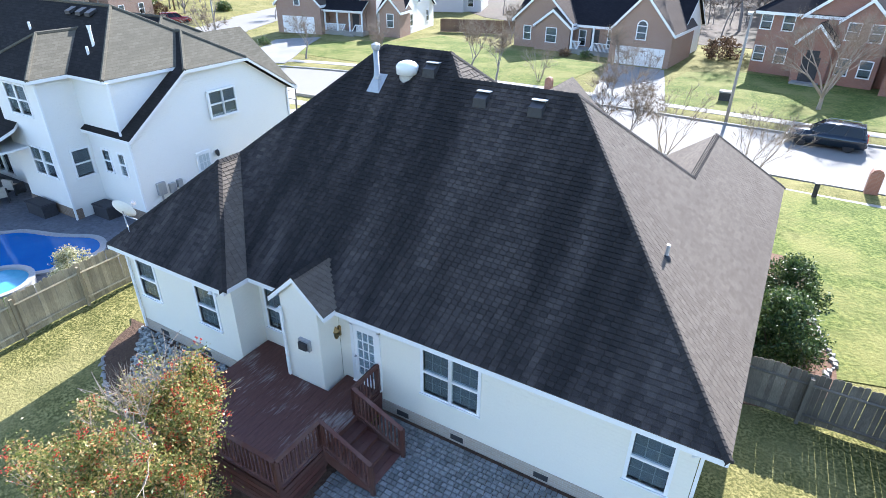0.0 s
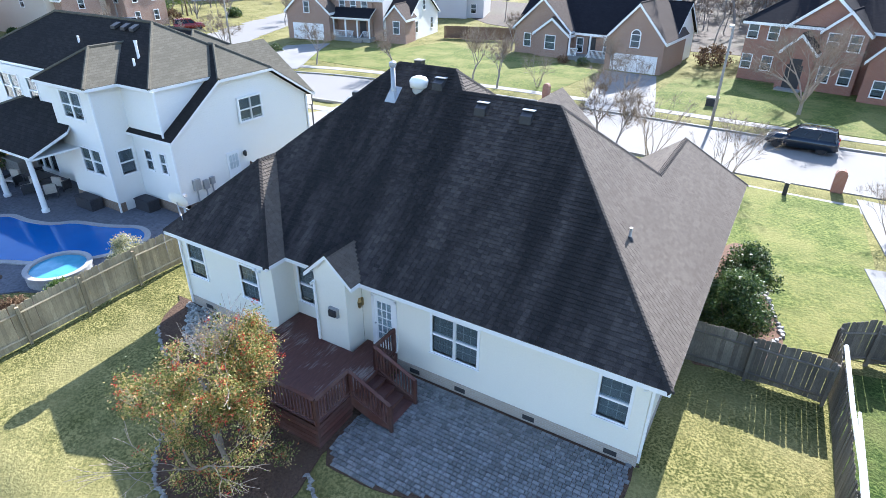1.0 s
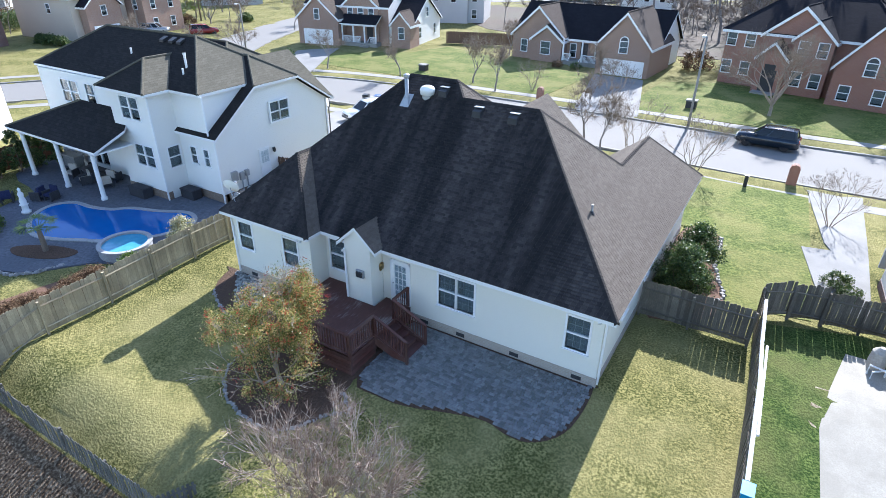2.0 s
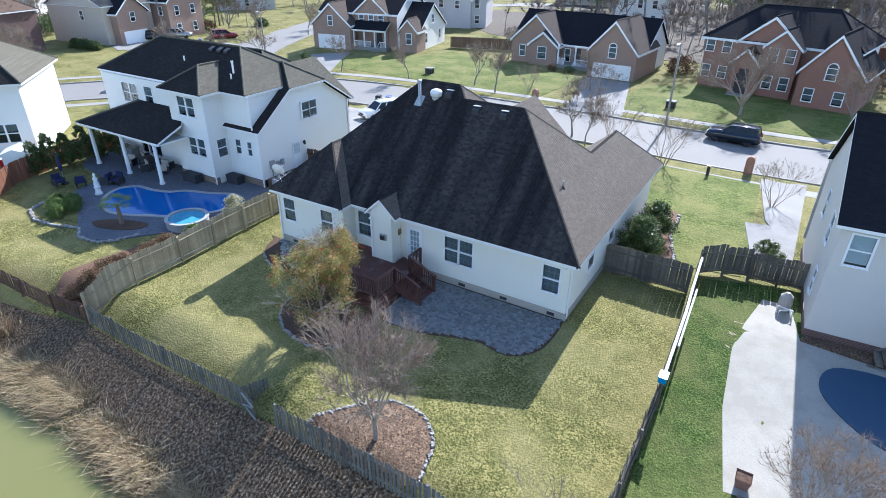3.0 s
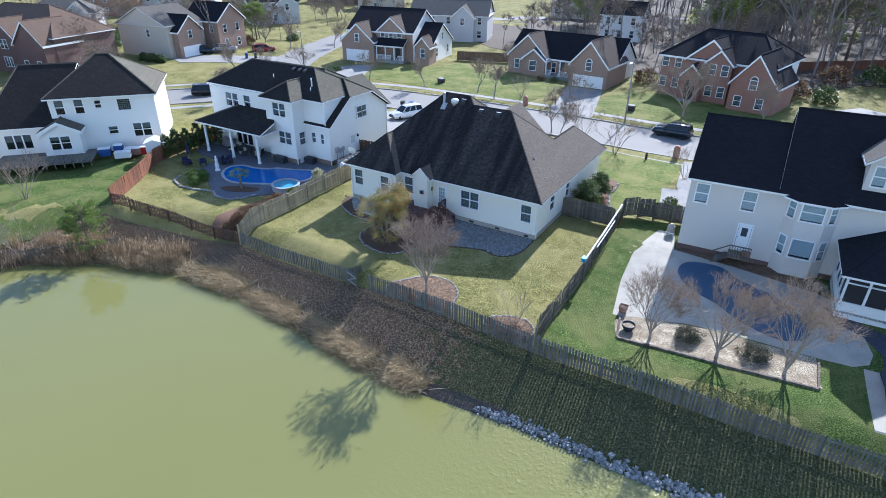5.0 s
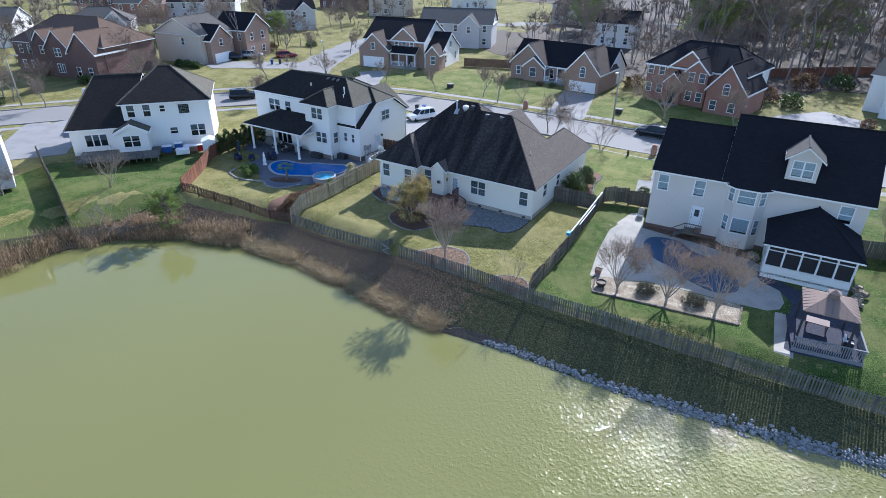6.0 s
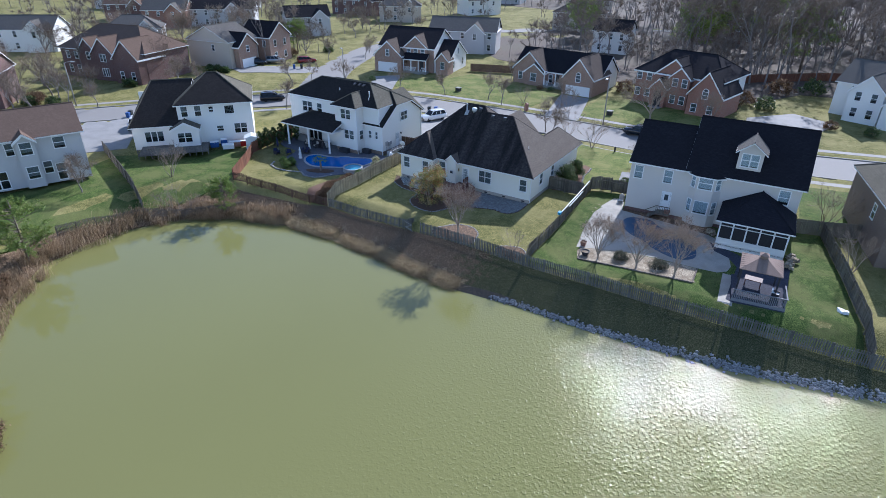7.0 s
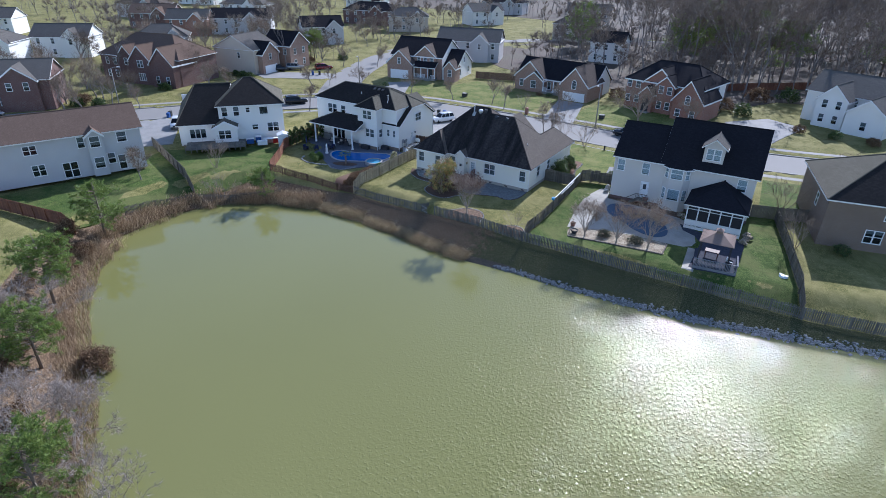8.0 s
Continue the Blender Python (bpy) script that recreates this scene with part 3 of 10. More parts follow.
def hip_polys(x0, x1, y0, y1, ze, zr, inset=None, axis=None):
    w, d = x1 - x0, y1 - y0
    axis = axis or ("x" if w >= d else "y")
    if axis == "x":
        i = inset if inset is not None else d / 2
        ym = (y0 + y1) / 2
        a, b = (x0 + i, ym, zr), (x1 - i, ym, zr)
        return [[(x0, y0, ze), (x1, y0, ze), b, a], [(x1, y0, ze), (x1, y1, ze), b], [(x1, y1, ze), (x0, y1, ze), a, b], [(x0, y1, ze), (x0, y0, ze), a]]
    i = inset if inset is not None else w / 2
    xm = (x0 + x1) / 2
    a, b = (xm, y0 + i, zr), (xm, y1 - i, zr)
    return [[(x0, y0, ze), (x1, y0, ze), a], [(x1, y0, ze), (x1, y1, ze), b, a], [(x1, y1, ze), (x0, y1, ze), b], [(x0, y1, ze), (x0, y0, ze), a, b]]


def gable_polys(x0, x1, y0, y1, ze, zr, axis):
    if axis == "x":
        ym = (y0 + y1) / 2
        return [[(x0, y0, ze), (x1, y0, ze), (x1, ym, zr), (x0, ym, zr)], [(x1, y1, ze), (x0, y1, ze), (x0, ym, zr), (x1, ym, zr)]]
    xm = (x0 + x1) / 2
    return [[(x1, y0, ze), (x1, y1, ze), (xm, y1, zr), (xm, y0, zr)], [(x0, y1, ze), (x0, y0, ze), (xm, y0, zr), (xm, y1, zr)]]


def roof(root, polys, mat, thick=0.14, fascia=True, caps=True, trim=0.17):
    """Sloping plates with a fascia board under every level or raking outer edge, and ridge caps."""
    g, f, cap = Geo(), Geo(), Geo()
    count = {}
    for p in polys:
        for i in range(len(p)):
            e = frozenset((tuple(round(c, 2) for c in p[i]), tuple(round(c, 2) for c in p[(i + 1) % len(p)])))
            count[e] = count.get(e, 0) + 1
    for p in polys:
        n = len(p)
        g.add(list(p) + [(x, y, z - thick) for x, y, z in p], [tuple(range(n)), tuple(range(2 * n - 1, n - 1, -1))] + [(i, n + i, n + (i + 1) % n, (i + 1) % n) for i in range(n)])
        for i in range(n):
            a, b = Vector(p[i]), Vector(p[(i + 1) % n])
            e = frozenset((tuple(round(c, 2) for c in a), tuple(round(c, 2) for c in b)))
            if count[e] == 1 and fascia:
                out = (b - a).cross(Vector((0, 0, 1)))
                out = Vector((out.x, out.y, 0)).normalized() * 0.008
                lo = Vector((0, 0, -trim))
                dn = Vector((0, 0, -0.025))
                f.add([a + dn, b + dn, b + dn + out, a + dn + out, a + lo, b + lo, b + lo + out, a + lo + out],
                      [(0, 1, 2, 3), (7, 6, 5, 4), (3, 2, 6, 7), (1, 0, 4, 5), (0, 3, 7, 4), (2, 1, 5, 6)])
            elif count[e] == 2 and caps:
                count[e] = 99
                cap.tube([a + Vector((0, 0, 0.0)), b + Vector((0, 0, 0.0))], [0.09, 0.09], 6)
    ob = part("roof", g.weld(), M[mat], root)
    if mat in SHADED_COPY:
        # faces towards -y get the near-black copy, their shade put into the colour
        ob.data.materials.append(M[SHADED_COPY[mat]])
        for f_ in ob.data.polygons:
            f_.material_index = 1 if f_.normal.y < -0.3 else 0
    if fascia:
        part("fascia", f.weld(), M["white_trim"], ob, "white fascia board")
    if cap.f:
        part("ridge_cap", cap, M[mat], ob)
    return ob


def soffit(root, x0, x1, y0, y1, z):
    return part("soffit", Geo().box(x0, x1, y0, y1, z - 0.03, z), M["white_trim"], root)


def gable_end(root, side, a0, a1, at, ze, zr, mat, thick=0.16):
    inw = {"S": 1, "W": 1, "N": -1, "E": -1}[side]
    am = (a0 + a1) / 2
    if side in "SN":
        tri = [(a0, at, ze), (a1, at, ze), (am, at, zr)]
        sh = (0, inw * thick, 0)
    else:
        tri = [(at, a0, ze), (at, a1, ze), (at, am, zr)]
        sh = (inw * thick, 0, 0)
    return part("gable_wall", Geo().prism(tri, sh), M[mat], root)


def box_walls(root, x0, x1, y0, y1, z0, z1, mat, S=(), E=(), N=(), W=(), mats=None):
    mats = mats or {}
    t = 0.16
    for side, a0, a1, at, wins in (("S", x0, x1, y0, S), ("N", x0, x1, y1, N), ("E", y0 + t, y1 - t, x1, E), ("W", y0 + t, y1 - t, x0, W)):
        glazed_wall(root, side, a0, a1, at, z0, z1, mats.get(side, mat), wins)


def front_wing(root, x0, x1, y0, depth, ze, rise, wall_mat, roof_mat, wins=(), z0=0.0, over=0.3, door=None):
    """A gabled wing that stands forward of a wall, ridge running back."""
    glazed_wall(root, "S", x0, x1, y0, z0, ze, wall_mat, wins)
    for side, at in (("W", x0), ("E", x1)):
        wall(root, side, y0 + 0.16, y0 + depth, at, z0, ze, wall_mat)
    zr = ze + rise
    gable_end(root, "S", x0, x1, y0, ze, zr, wall_mat)
    k = rise / ((x1 - x0) / 2)
    roof(root, gable_polys(x0 - over, x1 + over, y0 - over, y0 + depth, ze - k * over + 0.12, zr + 0.12, "y"), roof_mat, trim=0.36)


def arched_window(root, x, y, z, w, h, blind=0.9):
    """A sash window under a half-round fanlight, set on a gable wall."""
    window(root, "S", x, y - 0.11, z, w, h, "d", blind)
    top, n = z + h + 0.05, 9
    arc = lambda r_: [(x + r_ * math.cos(math.pi * k / n), 0, top + r_ * math.sin(math.pi * k / n)) for k in range(n + 1)]
    fan = part("fanlight", Geo().prism([(a, y - 0.12, c) for a, _, c in arc(w / 2)], (0, 0.1, 0)), M["car_pane"], root, "half-round fanlight")
    g = Geo()
    for (a, _, c), (a2, _, c2), (b, _, d), (b2, _, d2) in zip(arc(w / 2), arc(w / 2)[1:], arc(w / 2 + 0.1), arc(w / 2 + 0.1)[1:]):
        g.prism([(a, y - 0.15, c), (b, y - 0.15, d), (b2, y - 0.15, d2), (a2, y - 0.15, c2)], (0, 0.15, 0))
    part("arch", g.weld(), M["white_trim"], fan)


def front_porch(root, x0, x1, y0, y1, zf, posts, steps_at, roof_mat=None, zr=3.2):
    """A raised porch floor with white posts, balustrade and steps, and a lean-to roof where one is asked for."""
    part("porch_floor", Geo().box(x0, x1, y0, y1, -0.4, zf), M["concrete"], root)
    for k in range(posts):
        px_ = x0 + 0.12 + (x1 - x0 - 0.24) * k / (posts - 1)
        part("porch_post", Geo().box(px_ - 0.09, px_ + 0.09, y0 + 0.05, y0 + 0.23, zf, zr), M["white_trim"], root)
    for a, b in ((x0 + 0.2, steps_at - 0.8), (steps_at + 0.8, x1 - 0.2)):
        if b - a < 0.4:
            continue
        part("hand_rail", Geo().box(a, b, y0 + 0.1, y0 + 0.18, zf + 0.85, zf + 0.93), M["white_trim"], root)
        for k in range(int((b - a) / 0.16)):
            part("baluster", cached("fpbal", lambda: Geo().box(-0.025, 0.025, -0.025, 0.025, 0, 0.85).mesh("baluster", M["white_trim"])), None, root, m=pose(a + 0.08 + 0.16 * k, y0 + 0.14, zf))
    for k in range(3):
        part("step", Geo().box(steps_at - 0.7, steps_at + 0.7, y0 - 0.32 * (k + 1), y0 - 0.32 * k, -0.4, zf - 0.2 * (k + 1)), M["concrete"], root)
    for d in (-0.78, 0.78):
        part("hand_rail", Geo().tube([(steps_at + d, y0 + 0.1, zf + 0.9), (steps_at + d, y0 - 1.0, zf + 0.2)], [0.05, 0.05], 4), M["white_trim"], root)
    if roof_mat:
        roof(root, [[(x0 - 0.2, y0 - 0.3, zr), (x1 + 0.2, y0 - 0.3, zr), (x1 + 0.2, y1, zr + 1.15), (x0 - 0.2, y1, zr + 1.15)]], roof_mat, caps=False)
        part("porch_beam", Geo().box(x0, x1, y0 + 0.02, y0 + 0.26, zr - 0.35, zr - 0.12), M["white_trim"], root)


def garage_door(root, x, y, w=4.9, h=2.15, z=0.0):
    g = Geo()
    for r in range(4):
        for c in range(8):
            cw = w / 8
            g.box(x - w / 2 + c * cw + 0.03, x - w / 2 + (c + 1) * cw - 0.03, y - 0.045, y - 0.02, z + r * h / 4 + 0.03, z + (r + 1) * h / 4 - 0.03)
    g.box(x - w / 2, x + w / 2, y - 0.02, y + 0.02, z, z + h)
    g.box(x - w / 2 - 0.12, x - w / 2, y - 0.06, y + 0.02, z, z + h + 0.12)
    g.box(x + w / 2, x + w / 2 + 0.12, y - 0.06, y + 0.02, z, z + h + 0.12)
    g.box(x - w / 2, x + w / 2, y - 0.06, y + 0.02, z + h, z + h + 0.12)
    return part("garage_door", g, M["white_trim"], root, "white panelled garage door")


def roof_vents(root, spots, mat="dark_metal"):
    for x, y, z in spots:
        part("roof_vent", cached("vent", lambda: Geo().add([(-0.2, -0.22, 0), (0.2, -0.22, 0), (0.2, 0.22, 0.2), (-0.2, 0.22, 0.2), (-0.2, -0.22, 0.16), (0.2, -0.22, 0.16), (0.2, 0.22, 0.34), (-0.2, 0.22, 0.34)],
             [(3, 2, 1, 0), (4, 5, 6, 7), (0, 1, 5, 4), (1, 2, 6, 5), (2, 3, 7, 6), (3, 0, 4, 7)]).mesh("roof_vent", M["dark_metal"])), None, root, m=pose(x, y, z))


def plain_house(name, x, y, rot, w, d, ez, rise, walls, roofm, label, kind="hip", S=(), E=(), N=(), W=(), wings=(), garage=None, mats=None, group="houses along the streets", z0=-0.4, inset=None):
    """A house of one main block, y=0 being the wall that looks to the pond side, with gabled wings before it."""
    root = thing("house", pose(x, y, 0.0, 0, 0, rot), label, "house", group)
    box_walls(root, 0, w, 0, d, z0, ez, walls, S, E, N, W, mats)
    o = 0.35
    if kind == "hip":
        roof(root, hip_polys(-o, w + o, -o, d + o, ez, ez + rise, inset), roofm)
    else:
        ax = kind[-1]
        roof(root, gable_polys(-o, w + o, -o, d + o, ez, ez + rise, ax), roofm)
        if ax == "x":
            for side, at in (("W", 0), ("E", w)):
                gable_end(root, side, 0, d, at, ez, ez + rise * 0.94, (mats or {}).get(side, walls))
        else:
            for side, at in (("S", 0), ("N", d)):
                gable_end(root, side, 0, w, at, ez, ez + rise * 0.94, (mats or {}).get(side, walls))
    soffit(root, -o, w + o, -o, d + o, ez - 0.16)
    for g in wings:
        front_wing(root, *g[:3], g[3], g[4], g[5], g[6], roofm, g[7] if len(g) > 7 else (), z0)
    if garage:
        garage_door(root, *garage)
    return root


M["dark_metal"] = surface("dark_metal", (0.03, 0.03, 0.032), (0.05, 0.05, 0.052), rough=0.5, bump=0.05)
M["white_plastic"] = surface("white_plastic", (0.74, 0.74, 0.72), (0.80, 0.80, 0.78), rough=0.4, bump=0.05)

M["car_pane"] = surface("car_pane", (0.05, 0.06, 0.07), (0.08, 0.09, 0.10), rough=0.1, bump=0, spec=0.5)
M["pale_blind"] = surface("pale_blind", (0.66, 0.70, 0.71), (0.76, 0.79, 0.80), rough=0.7, bump=0.05)
D = "d"
# ---- the house in the middle ----
main_house = thing("house", pose(0, 0, 0), "single-storey cream house with a steep weathered brown shingle roof", "house", "houses along the streets")
H0, H1, EZ, P = 0.42, 3.42, 3.5, 0.92
glazed_wall(main_house, "S", -9.95, 0, 0, H0, H1, "cream_siding", [(-6.62, 1.40, 0.80, 1.48, "dg", 0.97), (-5.74, 1.40, 0.80, 1.48, "dg", 0.97), (-0.93, 1.42, 0.86, 1.46, "dg", 0.97)])
glazed_wall(main_house, "S", -13.2, -11.32, 0, H0, H1, "cream_siding", [(-12.5, 1.42, 0.86, 1.5, "dg", 0.9)])
glazed_wall(main_house, "S", -18.25, -13.2, -1.05, H0, H1, "cream_siding", [(-17.4, 1.58, 0.86, 1.4, "dg", 0.95), (-14.45, 1.50, 0.86, 1.4, "dg", 0.95)])
wall(main_house, "E", -0.89, 0, -13.2, H0, H1, "cream_siding")
glazed_wall(main_house, "E", 0.16, 15.6, 0, H0, H1, "cream_siding", [(3.3, 1.5, 0.86, 1.4, "dg", 0.9), (6.9, 1.5, 0.86, 1.4, "dg", 0.9)])
wall(main_house, "W", -0.89, 11.9, -18.25, H0, H1, "cream_siding")
wall(main_house, "N", -18.25, -4.7, 11.9, H0, H1, "cream_siding")
wall(main_house, "N", -4.7, 0, 15.76, H0, H1, "cream_siding")
bump_g = Geo().prism([(-11.32, -0.85, H0), (-9.95, -0.85, H0), (-9.95, -0.85, 3.74), (-10.62, -0.85, 4.38), (-11.32, -0.85, 3.74)], (0, 0.84, 0))
part("chimney_bump", bump_g, M["cream_siding"], main_house, "gabled fireplace projection in cream siding")
fo = Geo()
for x0, x1, y0, y1 in ((-9.95, 0.03, -0.03, 0.2), (-13.2, -11.3, -0.03, 0.2), (-18.28, -13.17, -1.08, -0.8), (-18.28, -18.0, -0.8, 11.9), (-0.2, 0.03, 0.2, 15.8), (-11.35, -9.92, -0.88, -0.03), (-13.4, -13.17, -0.8, 0)):
    fo.box(x0, x1, y0, y1, -0.4, H0)
part("foundation", fo, M["foundation_brick"], main_house, "pale brick crawl-space foundation")

RA, RB = EZ + 6.4 * P, EZ + 5.75 * P
MAIN_SLOPES = {
    "rear": [(-13.0, -0.5, EZ), (0.5, -0.5, EZ), (-5.25, 5.25, RB), (-9.0, 5.25, RB), (-9.65, 5.9, RA), (-12.2, 5.9, RA), (-15.8, 2.3, EZ + 2.8 * P)],
    "west": [(-18.6, 12.3, EZ), (-18.6, -1.43, EZ), (-15.8, 1.37, EZ + 2.8 * P), (-15.8, 2.3, EZ + 2.8 * P), (-12.2, 5.9, RA)],
    "wing_rear": [(-18.6, -1.43, EZ), (-13.0, -1.43, EZ), (-15.8, 1.37, EZ + 2.8 * P)],
    "wing_east": [(-13.0, -1.43, EZ), (-13.0, -0.5, EZ), (-15.8, 2.3, EZ + 2.8 * P), (-15.8, 1.37, EZ + 2.8 * P)],
    "east": [(0.5, -0.5, EZ), (0.5, 16.05, EZ), (-2.25, 13.3, EZ + 2.75 * P), (-2.25, 8.25, EZ + 2.75 * P), (-5.25, 5.25, RB)],
    "mid_front": [(-2.25, 8.25, EZ + 2.75 * P), (-5.0, 11.0, EZ), (-3.25, 11.0, EZ), (-9.0, 5.25, RB), (-5.25, 5.25, RB)],
    "mid_east": [(-9.65, 5.9, RA), (-9.0, 5.25, RB), (-3.25, 11.0, EZ), (-3.25, 12.3, EZ)],
    "front": [(-3.25, 12.3, EZ), (-18.6, 12.3, EZ), (-12.2, 5.9, RA), (-9.65, 5.9, RA)],
    "garage_west": [(-2.25, 8.25, EZ + 2.75 * P), (-2.25, 13.3, EZ + 2.75 * P), (-5.0, 16.05, EZ), (-5.0, 11.0, EZ)],
    "garage_front": [(0.5, 16.05, EZ), (-5.0, 16.05, EZ), (-2.25, 13.3, EZ + 2.75 * P)],
    "porch_east": [(-4.35, 10.0, EZ), (-4.35, 14.3, EZ), (-8.45, 14.3, 7.28), (-8.45, 8.2, 7.28)],
    "porch_west": [(-12.55, 14.3, EZ), (-12.55, 12.3, EZ), (-8.45, 8.2, 7.28), (-8.45, 14.3, 7.28)],
    "bump_east": [(-9.58, -0.98, 3.55), (-9.58, -0.45, 3.55), (-10.62, 0.56, 4.5), (-10.62, -0.98, 4.5)],
    "bump_west": [(-11.66, -0.45, 3.55), (-11.66, -0.98, 3.55), (-10.62, -0.98, 4.5), (-10.62, 0.56, 4.5)],
}
main_roof = roof(main_house, list(MAIN_SLOPES.values()), "shingle_brown", caps=False)
for x0, x1, y0, y1 in ((-13.2, 0.5, -0.5, 0.0), (0.0, 0.5, 0.0, 16.05), (-18.6, -13.0, -1.43, -1.05), (-13.2, -13.0, -1.05, 0.0), (-18.6, -18.25, -1.05, 12.3)):
    soffit(main_house, x0, x1, y0, y1, EZ - 0.12)
gable_end(main_house, "N", -12.2, -4.7, 14.0, 3.4, 7.0, "cream_siding")
wall(main_house, "N", -12.2, -4.7, 14.0, 0, 3.4, "cream_siding")

# ---- the white two-storey house by the pool ----
pool_house = thing("house", pose(0, 0, 0), "white two-storey house with dark roof and columned back porch", "house", "houses along the streets")
r = pool_house
glazed_wall(r, "S", -43.3, -33.0, 3.9, 0, 6.75, "white_siding", [(-40.2, 4.7, 0.9, 1.5, D, 0.6), (-39.15, 4.7, 0.9, 1.5, D, 0.6), (-37.2, 4.8, 0.95, 1.4, D, 0.6), (-38.5, 0.4, 2.6, 2.1, "triple")])
wall(r, "W", 4.06, 15.0, -43.3, 0, 6.3, "white_siding")
glazed_wall(r, "S", -33.0, -29.0, 2.7, 0, 6.85, "white_siding", [(-31.45, 5.1, 0.8, 1.35, D, 0.9), (-30.5, 5.1, 0.8, 1.35, D, 0.9), (-31.0, 2.15, 0.8, 1.3, D, 0.9), (-30.05, 2.15, 0.8, 1.3, D, 0.9)])
wall(r, "W", 2.86, 3.9, -33.0, 0, 6.85, "white_siding")
glazed_wall(r, "E", 2.86, 4.3, -29.0, 0, 6.85, "white_siding", [(3.7, 2.1, 0.8, 1.3, D, 0.95)])
glazed_wall(r, "S", -29.0, -26.2, 4.3, 0, 6.85, "white_siding", [(-27.85, 2.35, 0.5, 1.05, D, 0.9), (-26.65, 2.35, 0.42, 1.05, D, 0.9)])
wall(r, "S", -26.2, -25.6, 4.3, 0, 4.2, "white_siding")
wall(r, "E", 4.46, 11.1, -26.2, 3.5, 6.8, "white_siding")
part("gable_wall", Geo().prism([(-25.6, 4.46, 0), (-25.6, 14.4, 0), (-25.6, 14.4, 4.75), (-25.6, 11.4, 6.7), (-25.6, 7.65, 6.7), (-25.6, 4.46, 4.4)], (-0.16, 0, 0)), M["white_siding"], r)
window(r, "E", 9.25, -25.48, 4.25, 0.76, 1.25, D, 0.9)
window(r, "E", 10.1, -25.48, 4.25, 0.76, 1.25, D, 0.9)
side_door = part("door", Geo().box(-0.03, 0.03, 7.5, 8.35, 0.6, 2.7), M["white_trim"], r, "white side door with small panes", m=pose(-25.56, 0, 0))
part("pane", Geo().box(0.025, 0.04, 7.62, 8.23, 1.75, 2.55), M["glass"], side_door)
for k in range(1, 3):
    part("glazing_bar", Geo().box(0.03, 0.05, 7.62 + 0.203 * k - 0.015, 7.62 + 0.203 * k + 0.015, 1.75, 2.55), M["white_trim"], side_door)
part("glazing_bar", Geo().box(0.03, 0.05, 7.62, 8.23, 2.135, 2.165), M["white_trim"], side_door)
part("door_step", Geo().box(-25.6, -24.5, 7.3, 8.6, 0.0, 0.55), M["concrete"], r)
lantern = part("wall_lantern", Geo().box(0.0, 0.05, -0.06, 0.06, -0.1, 0.12).box(0.05, 0.14, -0.02, 0.02, 0.1, 0.13), M["dark_metal"], r, "small dark wall lantern", m=pose(-25.58, 8.75, 2.4))
part("lantern_body", Geo().lathe([(0.03, -0.18), (0.08, -0.14), (0.09, 0.1), (0.02, 0.2)], sides=8), M["dark_metal"], lantern, m=pose(0.13, 0, 0))
for y0, z0, w_, h_ in ((5.0, 1.3, 0.42, 0.62), (5.65, 1.2, 0.3, 0.5), (6.1, 1.35, 0.26, 0.4)):
    part("utility_box", Geo().box(-25.6, -25.42, y0, y0 + w_, z0, z0 + h_), M["galvanised"], r, "pale grey utility box")
    part("conduit", Geo().box(-25.58, -25.52, y0 + w_ / 2 - 0.03, y0 + w_ / 2 + 0.03, 0.0, z0), M["galvanised"], r)
for x_, y_, z0, z1 in ((-25.95, 4.16, 4.45, 6.8), (-25.54, 4.2, 0.1, 4.3), (-28.94, 2.62, 0.1, 6.8), (-25.53, 14.3, 0.1, 4.7)):
    part("downspout", Geo().box(x_ - 0.04, x_ + 0.04, y_ - 0.05, y_ + 0.03, z0, z1), M["white_trim"], r)
part("vent_pipe", Geo().tube([(0, 0, -0.2), (0, 0, 0.75), (-0.03, 0.02, 0.95)], [0.07, 0.07, 0.11], 10), M["white_trim"], r, "tall white vent pipe", m=pose(-28.65, 5.55, 7.9))
part("vent_pipe", Geo().tube([(0, 0, -0.3), (0, 0, 0.32)], [0.06, 0.06], 10), M["white_trim"], r, "short white vent pipe", m=pose(-28.45, 5.1, 7.7))
part("vent_pipe", Geo().tube([(0, 0, -0.3), (0, 0, 0.35)], [0.06, 0.06], 10), M["white_trim"], r, "short white vent pipe", m=pose(-34.6, 5.9, 8.2))
roof_vents(r, [(-32.6, 7.1, 8.95), (-31.7, 7.1, 8.95), (-30.9, 7.1, 8.95)])
wall(r, "N", -43.3, -30.0, 15.0, 0, 6.3, "white_siding")
wall(r, "N", -30.0, -25.6, 14.4, 0, 4.75, "white_siding")
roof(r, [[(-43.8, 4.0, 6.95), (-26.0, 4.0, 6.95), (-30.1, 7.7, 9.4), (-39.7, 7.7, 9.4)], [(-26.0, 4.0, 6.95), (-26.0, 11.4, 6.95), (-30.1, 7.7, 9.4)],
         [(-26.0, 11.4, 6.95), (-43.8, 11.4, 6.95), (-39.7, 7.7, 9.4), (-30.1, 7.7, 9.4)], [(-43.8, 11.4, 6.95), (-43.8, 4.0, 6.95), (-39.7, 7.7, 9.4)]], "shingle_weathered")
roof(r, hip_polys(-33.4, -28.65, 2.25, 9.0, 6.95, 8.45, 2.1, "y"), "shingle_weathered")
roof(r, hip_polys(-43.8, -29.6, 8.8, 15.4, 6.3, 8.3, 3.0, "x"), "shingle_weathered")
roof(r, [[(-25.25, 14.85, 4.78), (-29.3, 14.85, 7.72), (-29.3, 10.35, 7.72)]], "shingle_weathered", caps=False)
